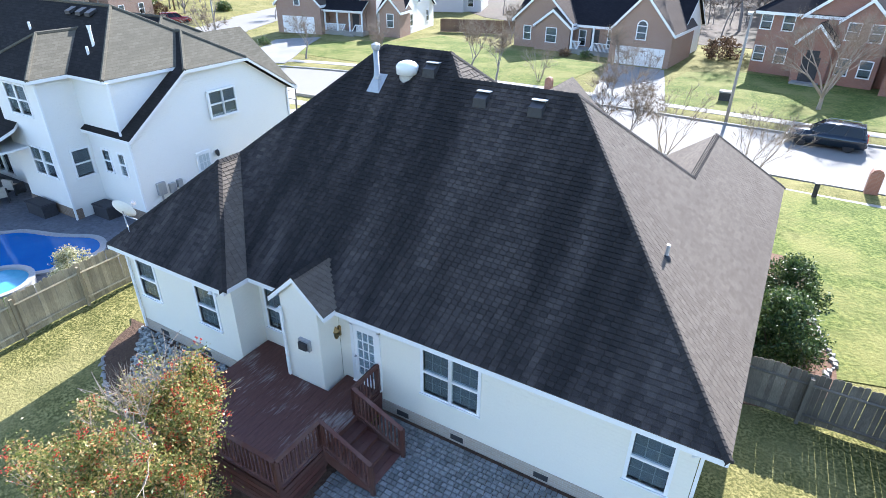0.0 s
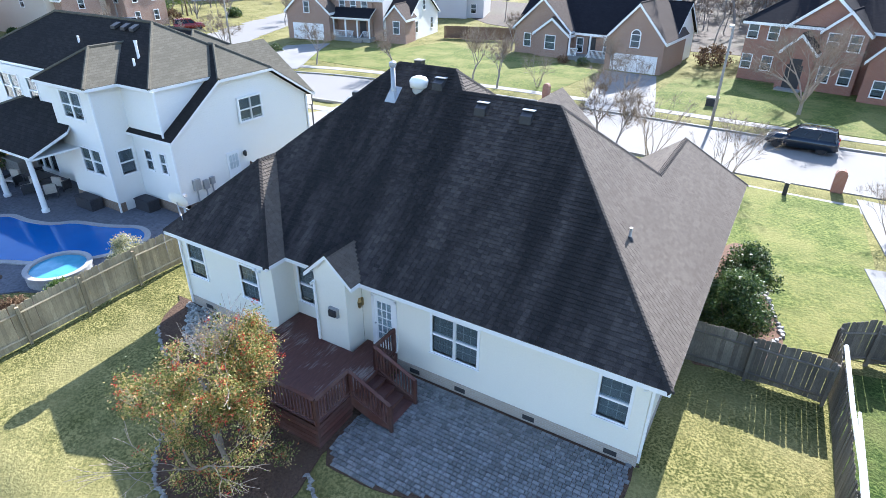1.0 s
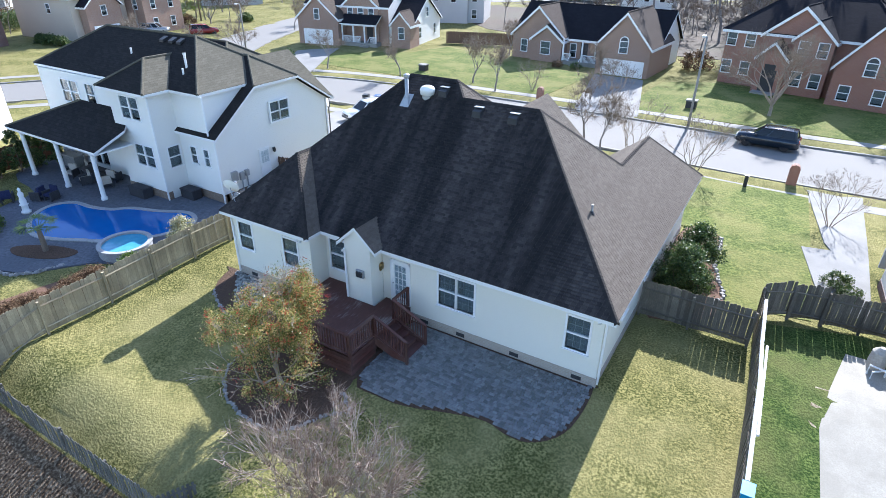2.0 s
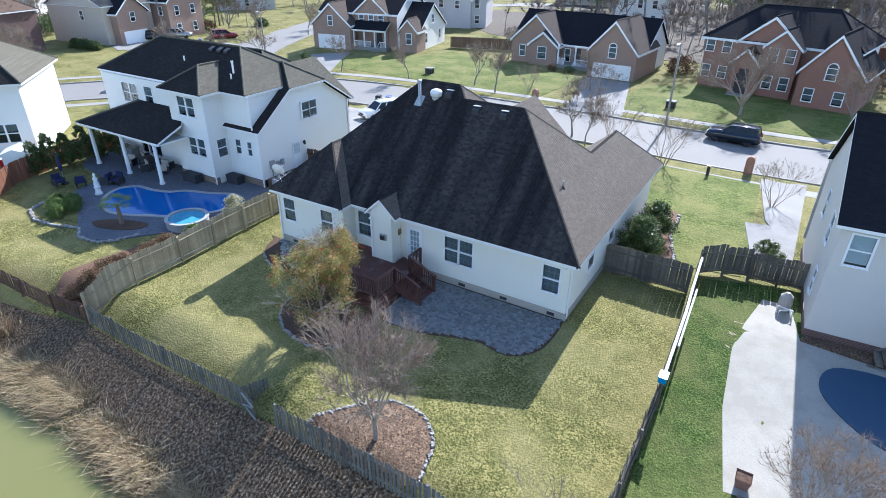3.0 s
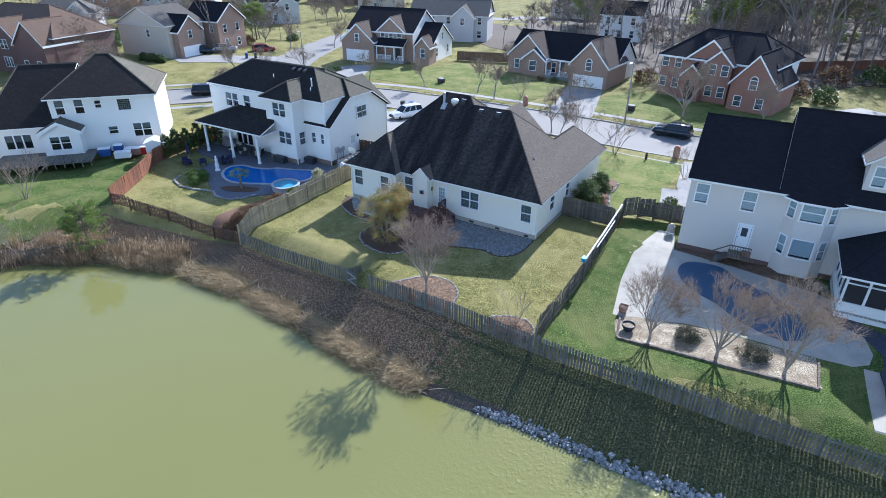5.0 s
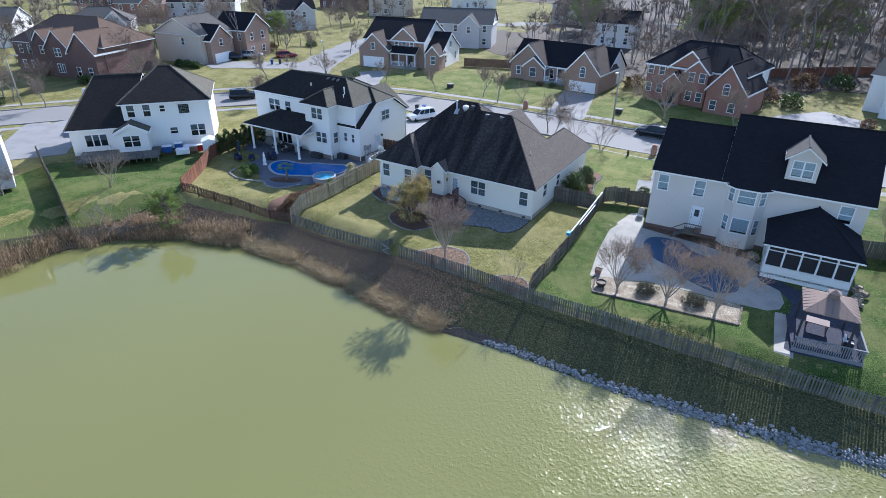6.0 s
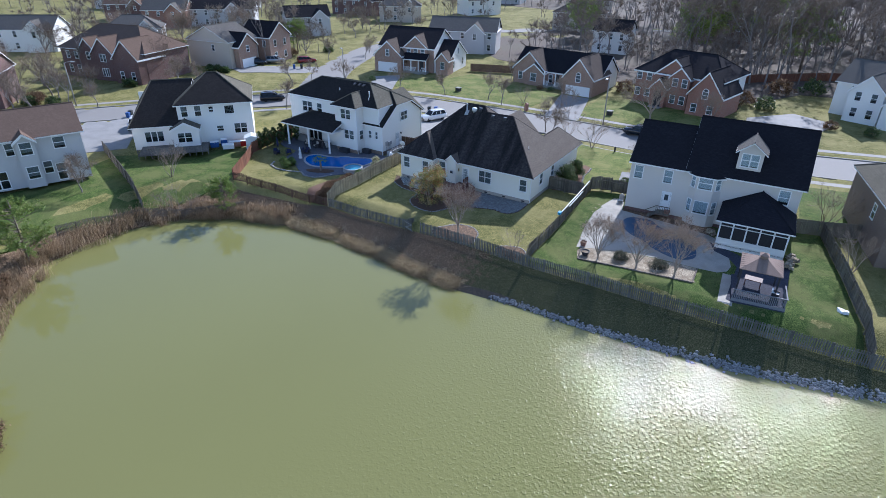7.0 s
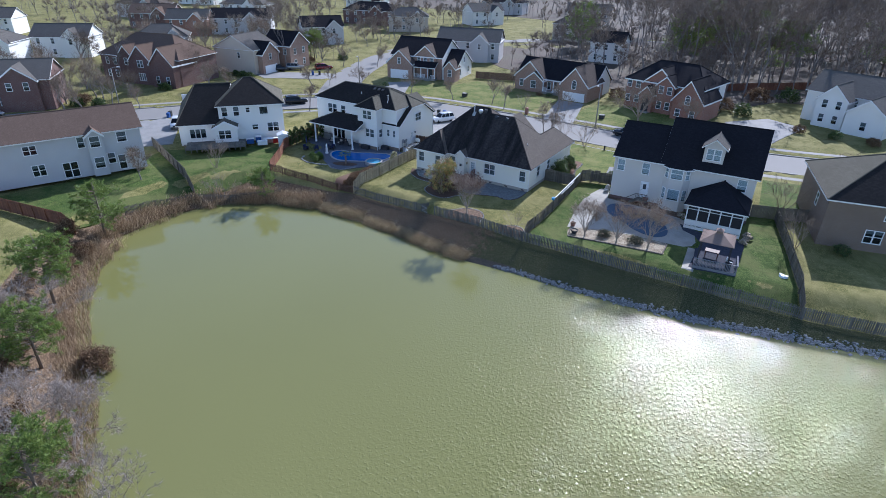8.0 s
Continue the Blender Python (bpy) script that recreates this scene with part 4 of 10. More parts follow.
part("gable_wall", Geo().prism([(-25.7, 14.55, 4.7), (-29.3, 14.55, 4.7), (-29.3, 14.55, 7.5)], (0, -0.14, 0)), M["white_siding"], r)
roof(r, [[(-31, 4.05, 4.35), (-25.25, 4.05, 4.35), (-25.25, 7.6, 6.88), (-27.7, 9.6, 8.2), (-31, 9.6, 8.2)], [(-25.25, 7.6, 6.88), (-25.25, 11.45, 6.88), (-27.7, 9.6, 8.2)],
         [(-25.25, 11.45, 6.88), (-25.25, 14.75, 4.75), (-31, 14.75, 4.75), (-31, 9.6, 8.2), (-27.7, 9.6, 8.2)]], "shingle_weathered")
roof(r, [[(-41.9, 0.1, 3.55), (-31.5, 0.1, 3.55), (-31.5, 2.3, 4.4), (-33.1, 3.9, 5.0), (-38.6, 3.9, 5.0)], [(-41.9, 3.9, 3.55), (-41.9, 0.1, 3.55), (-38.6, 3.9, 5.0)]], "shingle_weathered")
part("porch_ceiling", Geo().box(-41.8, -31.6, 0.2, 3.9, 3.3, 3.4), M["white_trim"], r)
for px in (-40.9, -36.7, -32.6):
    part("column", cached("column", lambda: Geo().lathe([(0.2, 0), (0.2, 0.15), (0.15, 0.2), (0.13, 3.0), (0.18, 3.1), (0.2, 3.3)], sides=14).mesh("column", M["white_trim"])), None, r, "white round porch column", m=pose(px, 0.5, 0.1))
fo = Geo()
for x0, x1, y0, y1 in ((-33.02, -28.97, 2.67, 3.0), (-29.1, -25.57, 4.27, 4.6), (-25.8, -25.57, 4.4, 14.6)):
    fo.box(x0, x1, y0, y1, -0.1, 0.6)
part("foundation", fo, M["brown_brick"], r)

# ---- the white house with the long deck ----
deck_house = thing("house", pose(-57.7, -14.4, 0, 0, 0, 49), "white two-storey house with dark grey hip roof", "house", "houses along the streets")
r = deck_house
glazed_wall(r, "S", 0, 6.6, 0, 0, 3.5, "white_siding", [(2.9, 1.15, 2.5, 1.5, "triple", 0.5)])
wall(r, "W", 0.16, 10, 0, 0, 3.5, "white_siding")
glazed_wall(r, "S", 6.6, 17.2, 0.4, 0, 6.3, "white_siding", [(7.6, 4.5, 0.85, 1.5, D, 0.6), (9.5, 4.5, 0.85, 1.5, D, 0.6), (11.4, 5.0, 0.6, 0.8, D), (14.0, 4.6, 1.3, 1.2, "block"), (12.3, 2.0, 0.9, 0.8, D, 0.3), (15.3, 1.5, 1.8, 1.5, "twin", 0.4)])
wall(r, "W", 0.56, 10, 6.6, 3.4, 6.3, "white_siding")
wall(r, "E", 0.56, 11, 17.2, 0, 6.3, "white_siding")
wall(r, "N", 0, 17.2, 11, 0, 6.3, "white_siding")
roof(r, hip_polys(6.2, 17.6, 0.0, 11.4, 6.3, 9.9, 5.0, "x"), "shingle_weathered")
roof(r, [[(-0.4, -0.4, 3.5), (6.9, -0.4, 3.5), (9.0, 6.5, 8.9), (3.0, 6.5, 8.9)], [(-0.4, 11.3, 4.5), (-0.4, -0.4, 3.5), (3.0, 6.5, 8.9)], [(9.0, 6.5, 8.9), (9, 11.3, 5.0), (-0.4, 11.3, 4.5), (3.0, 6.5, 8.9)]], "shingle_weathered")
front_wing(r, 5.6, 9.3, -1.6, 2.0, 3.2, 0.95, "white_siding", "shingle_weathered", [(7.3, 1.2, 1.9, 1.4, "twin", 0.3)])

# ---- the grey house with the brown roof ----
brown_house = thing("house", pose(-62.0, -46.0, 0, 0, 0, 68), "grey-sided two-storey house with long brown roof", "house", "houses along the streets")
r = brown_house
glazed_wall(r, "S", 0, 24.0, 0, 0, 6.2, "grey_siding", [(9.9, 4.3, 1.5, 1.2, "twin", 0.3), (10.3, 1.2, 1.5, 1.5, "twin", 0.3), (14.1, 0.3, 1.8, 2.1, "twin"), (19.5, 1.4, 0.9, 1.5, D, 0.6), (20.8, 0.3, 0.9, 2.1, D, 0.6), (21.4, 4.4, 1.2, 1.4, D, 0.8), (16.1, 4.3, 0.8, 1.5, D, 0.7), (5, 4.3, 0.9, 1.5, D, 0.7), (5, 1.3, 0.9, 1.5, D, 0.7)])
wall(r, "E", 0.16, 9, 24.0, 0, 6.2, "white_siding")
wall(r, "W", 0.16, 9, 0, 0, 6.2, "grey_siding")
wall(r, "N", 0, 24, 9, 0, 6.2, "grey_siding")
roof(r, gable_polys(-0.4, 24.4, -0.4, 9.4, 6.2, 8.9, "x"), "shingle_red")
gable_end(r, "E", 0, 9, 24.0, 6.2, 8.7, "white_siding")
front_wing(r, 16.8, 18.8, -0.7, 3.0, 6.1, 0.8, "grey_siding", "shingle_red", [(17.8, 4.3, 1.2, 1.5, D, 0.8), (17.8, 1.2, 1.2, 1.5, D, 0.8)])

# ---- the beige house with the screened porch ----
porch_house = thing("house", pose(10.25, 5.0, 0, 0, 0, 3.0), "beige two-storey house with black shingle roof and dormer", "house", "houses along the streets")
r = porch_house
glazed_wall(r, "S", 0, 6.6, 0, 0.45, 6.05, "beige_siding", [(0.95, 4.2, 0.85, 1.45, D, 0.95, "pale_blind"), (4.2, 4.2, 0.85, 1.45, D, 0.95, "pale_blind"), (4.45, 1.02, 0.9, 2.05, "plain")])
glazed_wall(r, "S", 9.9, 17.4, 0, 0.45, 6.05, "beige_siding", [(15.9, 4.1, 0.95, 1.5, D, 0.8, "pale_blind")])
wall(r, "S", 6.6, 9.9, 0, 5.6, 6.05, "beige_siding")
glazed_wall(r, "W", 0.16, 9.6, 0, 0.45, 6.05, "beige_siding", [(2.6, 4.0, 0.8, 1.4, D, 0.5), (6.3, 3.9, 0.7, 1.4, D, 0.5), (2.2, 1.4, 0.7, 1.2, D, 0.5)])
wall(r, "E", 0.16, 12, 17.4, 0.45, 6.05, "beige_siding")
wall(r, "N", 0, 17.4, 11, 0.45, 6.05, "beige_siding")
bay_pts = [(6.6, 0.0), (7.35, -0.75), (9.15, -0.75), (9.9, 0.0)]
for (x0, y0), (x1, y1) in zip(bay_pts, bay_pts[1:]):
    mm = Matrix.Translation((x0, y0, 0)) @ Matrix.Rotation(math.atan2(y1 - y0, x1 - x0), 4, "Z")
    L = math.hypot(x1 - x0, y1 - y0)
    ww = 1.35 if L > 1.5 else 0.55
    rows = ((1.6, 1.4), (4.5, 1.35))
    bw = wall(r, "S", 0, L, 0, 0.0, 6.05, "beige_siding", [(L / 2, z, ww, h) for z, h in rows], room=False)
    bw.matrix_local = mm
    bw.name = "bay_wall"
    for z, h in rows:
        hang_window(r, mm @ pose(L / 2, 0, z), ww, h, "d" if z > 3 or L < 1.5 else "plain", 0.95 if z > 3 else 0.9, "pale_blind")
# near-black panel behind the bay windows, for the dimness indoors
part("inner_wall", Geo().box(6.9, 9.6, 0.3, 0.35, 0.5, 6), M["dark_room"], r)
roof(r, [[(-0.25, -0.3, 6.08), (6.0, -0.3, 6.08), (6.0, 5.0, 9.74), (-0.25, 5.0, 9.74)], [(6.0, 9.8, 6.08), (-0.25, 9.8, 6.08), (-0.25, 5.0, 9.74), (6.0, 5.0, 9.74)]], "shingle_dark")
roof(r, [[(5.9, -0.3, 6.08), (17.8, -0.3, 6.08), (17.8, 5.6, 10.86), (5.9, 5.6, 10.86)], [(17.8, 12.3, 6.08), (5.9, 12.3, 6.08), (5.9, 5.6, 10.86), (17.8, 5.6, 10.86)]], "shingle_dark")
roof(r, [[(7.2, -1.0, 5.95), (9.3, -1.0, 5.95), (8.8, 0.5, 6.87), (7.7, 0.5, 6.87)], [(6.3, -0.3, 5.95), (7.2, -1.0, 5.95), (7.7, 0.5, 6.87)], [(9.3, -1.0, 5.95), (10.2, -0.3, 5.95), (8.8, 0.5, 6.87)]], "shingle_dark", caps=False)
part("gable_wall", Geo().prism([(0, 0, 6.05), (0, 9.5, 6.05), (0, 5.0, 9.5)], (0.16, 0, 0)), M["beige_siding"], r)
part("gable_wall", Geo().prism([(6.05, 0, 6.05), (6.05, 12, 6.05), (6.05, 5.6, 10.6)], (0.16, 0, 0)), M["beige_siding"], r)
part("gable_wall", Geo().prism([(17.4, 0, 6.05), (17.4, 12, 6.05), (17.4, 5.6, 10.6)], (-0.16, 0, 0)), M["beige_siding"], r)
fo = Geo().box(-0.03, 6.6, -0.03, 0.2, -0.3, 0.45).box(9.9, 17.43, -0.03, 0.2, -0.3, 0.45).box(-0.03, 0.2, 0.2, 9.6, -0.3, 0.45)
part("foundation", fo, M["dark_brick"], r)
dp = part("back_door", Geo().box(4.03, 4.87, 0.005, 0.018, 1.04, 3.05), M["white_trim"], r, "white back door with a small window")
part("pane", Geo().box(4.24, 4.66, -0.004, 0.004, 2.1, 2.8), M["car_pane"], dp)
# dormer
glazed_wall(r, "S", 10.7, 13.1, 0.75, 6.75, 8.98, "beige_siding", [(11.9, 7.28, 1.6, 1.35, "twin", 0.95, "pale_blind")])
wall(r, "W", 0.91, 3.9, 10.7, 6.9, 8.98, "beige_siding")
wall(r, "E", 0.91, 3.9, 13.1, 6.9, 8.98, "beige_siding")
gable_end(r, "S", 10.7, 13.1, 0.75, 8.98, 9.83, "beige_siding")
roof(r, gable_polys(10.35, 13.45, 0.4, 4.5, 8.85, 10.03, "y"), "shingle_grey")
# screened porch
SX0, SX1, SY0 = 10.7, 17.1, -5.2
roof(r, [[(SX0 - 0.4, SY0 - 0.4, 3.3), (SX1 + 0.4, SY0 - 0.4, 3.3), (13.9, -0.2, 5.2)], [(SX1 + 0.4, SY0 - 0.4, 3.3), (SX1 + 0.4, 0, 3.3), (13.9, 0.0, 5.2), (13.9, -0.2, 5.2)], [(SX0 - 0.4, 0, 3.3), (SX0 - 0.4, SY0 - 0.4, 3.3), (13.9, -0.2, 5.2), (13.9, 0.0, 5.2)]], "shingle_dark")
part("porch_floor", Geo().box(SX0, SX1, SY0, 0, 0.4, 0.55), M["concrete"], r)
kn = Geo().box(SX0, SX1, SY0, SY0 + 0.12, -0.3, 1.25).box(SX0, SX0 + 0.12, SY0 + 0.12, 0, -0.3, 1.25).box(SX1 - 0.12, SX1, SY0 + 0.12, 0, -0.3, 1.25)
part("porch_wall", kn, M["white_siding"], r)
M["screen"] = surface("screen", (0.02, 0.02, 0.022), (0.035, 0.035, 0.038), rough=0.6, bump=0)
for k in range(6):
    part("porch_post", cached("ppost", lambda: Geo().box(-0.07, 0.07, -0.07, 0.07, 0, 2.1).mesh("porch_post", M["white_trim"])), None, r, m=pose(SX0 + 0.07 + k * (SX1 - SX0 - 0.14) / 5, SY0 + 0.07, 1.2))
for k in range(4):
    for px in (SX0 + 0.07, SX1 - 0.07):
        part("porch_post", MESHES["ppost"], None, r, m=pose(px, SY0 + 1.3 + k * 1.25, 1.2))
part("porch_beam", Geo().box(SX0, SX1, SY0, SY0 + 0.14, 3.05, 3.3).box(SX0, SX1, SY0 + 0.02, SY0 + 0.12, 2.6, 2.68).box(SX0, SX0 + 0.14, SY0 + 0.14, 0, 3.05, 3.3).box(SX1 - 0.14, SX1, SY0 + 0.14, 0, 3.05, 3.3), M["white_trim"], r)
part("screen", Geo().box(SX0 + 0.1, SX1 - 0.1, SY0 + 0.1, SY0 + 0.11, 1.25, 3.1), M["screen"], r, "dark insect screen")
part("screen", Geo().box(SX0 + 0.1, SX0 + 0.11, SY0 + 0.1, 0, 1.25, 3.1), M["screen"], r, "dark insect screen")
part("screen", Geo().box(SX1 - 0.11, SX1 - 0.1, SY0 + 0.1, 0, 1.25, 3.1), M["screen"], r, "dark insect screen")

# ---- houses farther off ----
W1 = lambda xs, z, w=0.9, h=1.5, s=D, b=0.7: [(x, z, w, h, s, b) for x in xs]
plain_house("tan_brick_house", 35.4, 4.7, 12, 17, 14, 5.8, 4.2, "brown_brick", "shingle_weathered", "tan brick house with grey hip roof in shade", S=[(5.4, 1.1, 1.7, 1.5, "twin", 0.3), (10.5, 1.1, 1.0, 1.1, D, 0.4), (6.3, 4.0, 0.9, 1.2, D, 0.5), (7.5, 4.0, 0.9, 1.2, D, 0.5)], W=W1([5], 3.2))
# brown brick house with a white-posted porch
r = thing("house", pose(-67.0, 56.0, 0, 0, 0, 10), "two-storey brown brick house with white posted porch", "house", "houses along the streets")
box_walls(r, 1.0, 15.2, 0, 12.5, -0.4, 5.6, "tan_brick", S=W1([9.6, 13.2], 0.9, 0.8, 1.6), mats={"E": "white_siding", "W": "white_siding"})
roof(r, gable_polys(0.6, 15.6, -0.35, 12.85, 5.6, 9.4, "x"), "shingle_dark", trim=0.3)
for side, at_ in (("W", 1.0), ("E", 15.2)):
    gable_end(r, side, 0, 12.5, at_, 5.6, 9.15, "white_siding")
# wing roofs in a lit tone of the dark main roof, sun put into the colour
front_wing(r, 7.7, 13.7, -0.35, 5.5, 5.75, 2.5, "tan_brick", "shingle_brown", W1([8.9, 10.7, 12.5], 3.95, 0.85, 1.5, D, 0.9))
front_wing(r, 0.9, 8.0, -2.8, 8.0, 4.0, 3.1, "tan_brick", "shingle_brown")
window(r, "S", 4.4, -2.91, 3.75, 0.8, 1.45, "d", 0.9)
garage_door(r, 4.4, -2.8)
front_porch(r, 8.1, 14.1, -2.1, -0.4, 0.55, 4, 12.2, "shingle_dark", 3.3)
part("front_door", Geo().box(11.7, 12.7, -0.43, -0.36, 0.55, 2.65), M["dark_metal"], r, "dark front door")
box_walls(r, 15.2, 19.0, 0.4, 12.0, -0.4, 3.2, "white_siding", E=W1([3.5, 9.5], 1.0))
roof(r, gable_polys(15.3, 19.35, 0.1, 12.3, 3.2, 7.0, "x"), "shingle_dark", trim=0.3)
gable_end(r, "E", 0.4, 12.0, 19.0, 3.2, 6.75, "white_siding")
window(r, "E", 6.2, 19.11, 3.9, 0.9, 1.3, "d", 0.9)
front_wing(r, 16.3, 19.3, -1.2, 3.6, 3.5, 1.6, "tan_brick", "shingle_brown", W1([17.9], 1.35, 0.9, 1.6, D, 0.95))
# long brown brick house with a garage wing
r = thing("house", pose(-32.6, 61.5, 0, 0, 0, -4), "low brown brick house with white garage door", "house", "houses along the streets")
box_walls(r, 0, 20.4, 1.2, 10.8, -0.4, 3.1, "tan_brick", S=W1([9.0, 12.6], 0.7, 0.8, 1.7), mats={"E": "white_siding", "W": "white_siding"})
roof(r, gable_polys(-0.35, 20.75, 0.7, 11.2, 3.1, 6.95, "x"), "shingle_dark", trim=0.3)
for side, at_ in (("W", 0.0), ("E", 20.4)):
    gable_end(r, side, 1.2, 10.8, at_, 3.1, 6.7, "white_siding")
# lighter shingle on the wings paints in the sunlight their slopes catch
front_wing(r, 0.3, 8.0, 0.0, 6.2, 3.4, 3.5, "tan_brick", "shingle_brown", [(2.1, 0.95, 0.9, 1.55, D, 0.95)])
front_wing(r, 3.6, 8.1, -0.7, 2.2, 3.0, 1.7, "tan_brick", "shingle_brown", [(5.7, 1.0, 1.3, 1.6, "dg", 0.95)])
front_wing(r, 14.2, 20.8, -3.5, 9.0, 3.7, 3.6, "tan_brick", "shingle_brown")
arched_window(r, 17.5, -3.5, 2.75, 0.95, 1.3)
garage_door(r, 17.6, -3.5, 5.1, 2.0, -0.2)
front_porch(r, 8.3, 13.9, -0.9, 1.2, 0.5, 3, 10.4)
part("front_door", Geo().box(10.1, 11.1, 1.12, 1.19, 0.5, 2.6), M["dark_metal"], r, "dark green front door")
# two-storey red brick house with stepped gables
r = thing("house", pose(-4.6, 60.3, 0, 0, 0, -12), "two-storey red brick house with broad white gable trim", "house", "houses along the streets")
box_walls(r, 0, 16.8, 0, 12.2, -0.4, 6.0, "red_brick", S=W1([0.65, 2.7], 4.3, 0.95, 1.4, D, 0.9) + W1([0.65, 2.7], 1.2, 0.95, 1.4, D, 0.9), mats={"E": "white_siding"}, E=W1([4, 8], 4.0))
roof(r, hip_polys(-0.45, 17.25, -0.45, 12.65, 6.0, 9.6, 4.6), "shingle_dark", trim=0.3)
soffit(r, -0.45, 17.25, -0.45, 12.65, 5.75)
front_wing(r, 4.1, 11.2, -0.35, 6.2, 6.0, 2.9, "red_brick", "shingle_dark")
front_wing(r, 7.5, 11.3, -1.2, 4.4, 5.95, 1.75, "red_brick", "shingle_dark", W1([8.5, 10.35], 4.15, 0.95, 1.45, D, 0.9) + W1([8.5, 10.35], 1.0, 0.95, 1.45, D, 0.9))
front_wing(r, 4.6, 7.5, -2.4, 3.4, 3.95, 1.45, "red_brick", "shingle_dark")
# dark slab set on the wall for the shade inside an open entrance
part("front_door", Geo().box(5.3, 6.8, -2.47, -2.39, 0.2, 2.5).box(5.5, 6.6, -2.46, -2.39, 2.5, 3.1), M["dark_metal"], r, "dark recessed entrance")
front_wing(r, 12.2, 18.5, -3.2, 9.0, 4.05, 3.9, "red_brick", "shingle_dark", W1([13.6, 16.6], 0.7, 0.95, 1.4, D, 0.9))
arched_window(r, 15.3, -3.2, 3.3, 0.95, 1.2)
part("step", Geo().box(4.9, 7.2, -3.6, -2.4, -0.4, 0.2), M["concrete"], r)
plain_house("white_far", -31, 110, 4, 10, 9, 6.0, 2.8, "white_siding", "shingle_dark", "white two-storey house among bare trees", "gable_x", S=W1([2, 5, 8], 3.9) + W1([2, 5, 8], 1.0))
r = plain_house("tan_far", -108.3, 33.0, 8, 13.3, 10, 6.2, 3.3, "tan_siding", "shingle_grey", "tan two-storey house with a brick garage wing", "gable_y", S=W1([8.2], 3.9, 0.8, 1.4))
box_walls(r, 13.46, 15.0, 1.2, 7.6, -0.4, 5.0, "tan_brick", E=W1([4.4], 3.6, 0.9, 1.4))
roof(r, gable_polys(9.5, 15.4, 0.8, 8.0, 5.0, 8.0, "x"), "shingle_dark", trim=0.3)
gable_end(r, "E", 1.2, 7.6, 15.0, 5.0, 7.8, "tan_brick")
part("garage_door", Geo().box(15.0, 15.06, 2.0, 6.8, -0.3, 2.1), M["white_trim"], r, "white sectional garage door")
box_walls(r, 8.0, 17.0, 10.3, 18.5, -0.4, 6.2, "tan_brick", E=W1([12.4, 16.2], 3.9) + W1([12.4, 16.2], 0.9), S=W1([15.2], 3.9))
roof(r, gable_polys(7.6, 17.4, 9.9, 18.9, 6.2, 9.6, "x"), "shingle_dark", trim=0.3)
gable_end(r, "E", 10.3, 18.5, 17.0, 6.2, 9.4, "tan_brick")
plain_house("brick_far", -120.5, 8.9, 13, 24, 13, 6.2, 4.6, "dark_brick", "shingle_red", "dark red brick house with brown gabled roof", "hip", S=W1([2.0, 4.4], 4.0) + W1([2.0, 4.4], 1.0), mats={"W": "white_siding"}, wings=[(5.8, 11, -0.5, 6, 5.8, 2.8, "dark_brick", W1([8.4], 4.2)), (10.2, 16.8, -1.3, 7, 5.6, 3.4, "dark_brick", [(13.5, 4.1, 1.6, 1.5, "twin", 0.8), (13.5, 1.0, 1.8, 1.6, "triple", 0.8)]), (17.2, 23.9, -2.2, 8, 5.4, 3.6, "dark_brick", W1([19.0, 22.0], 1.0))])
plain_house("brick_far_left", -112, -26.0, 50, 17, 11, 5.8, 3.2, "dark_brick", "shingle_grey", "dark brick house with white gable side", "gable_x", S=W1([2, 5, 8, 11, 14], 3.8) + W1([2, 5, 8, 11, 14], 0.9), wings=[(0.3, 5.5, -1.0, 6, 3.0, 2.4, "dark_brick"), (8, 15, -0.8, 6, 5.8, 2.6, "dark_brick", W1([10, 13], 3.8))])
plain_house("beige_across", 29.5, 71.0, -20, 17, 12, 6.0, 3.4, "white_siding", "shingle_grey", "pale two-storey house with grey gabled roof", "gable_x", S=W1([3, 6, 9, 12], 4.0) + W1([3, 6, 12], 1.0), wings=[(3.5, 9, -3.5, 8, 5.6, 2.6, "white_siding", W1([5, 7.5], 3.8) + W1([5, 7.5], 1.0)), (9.6, 16.5, -5.0, 9, 4.2, 2.6, "white_siding", W1([13], 1.2))])
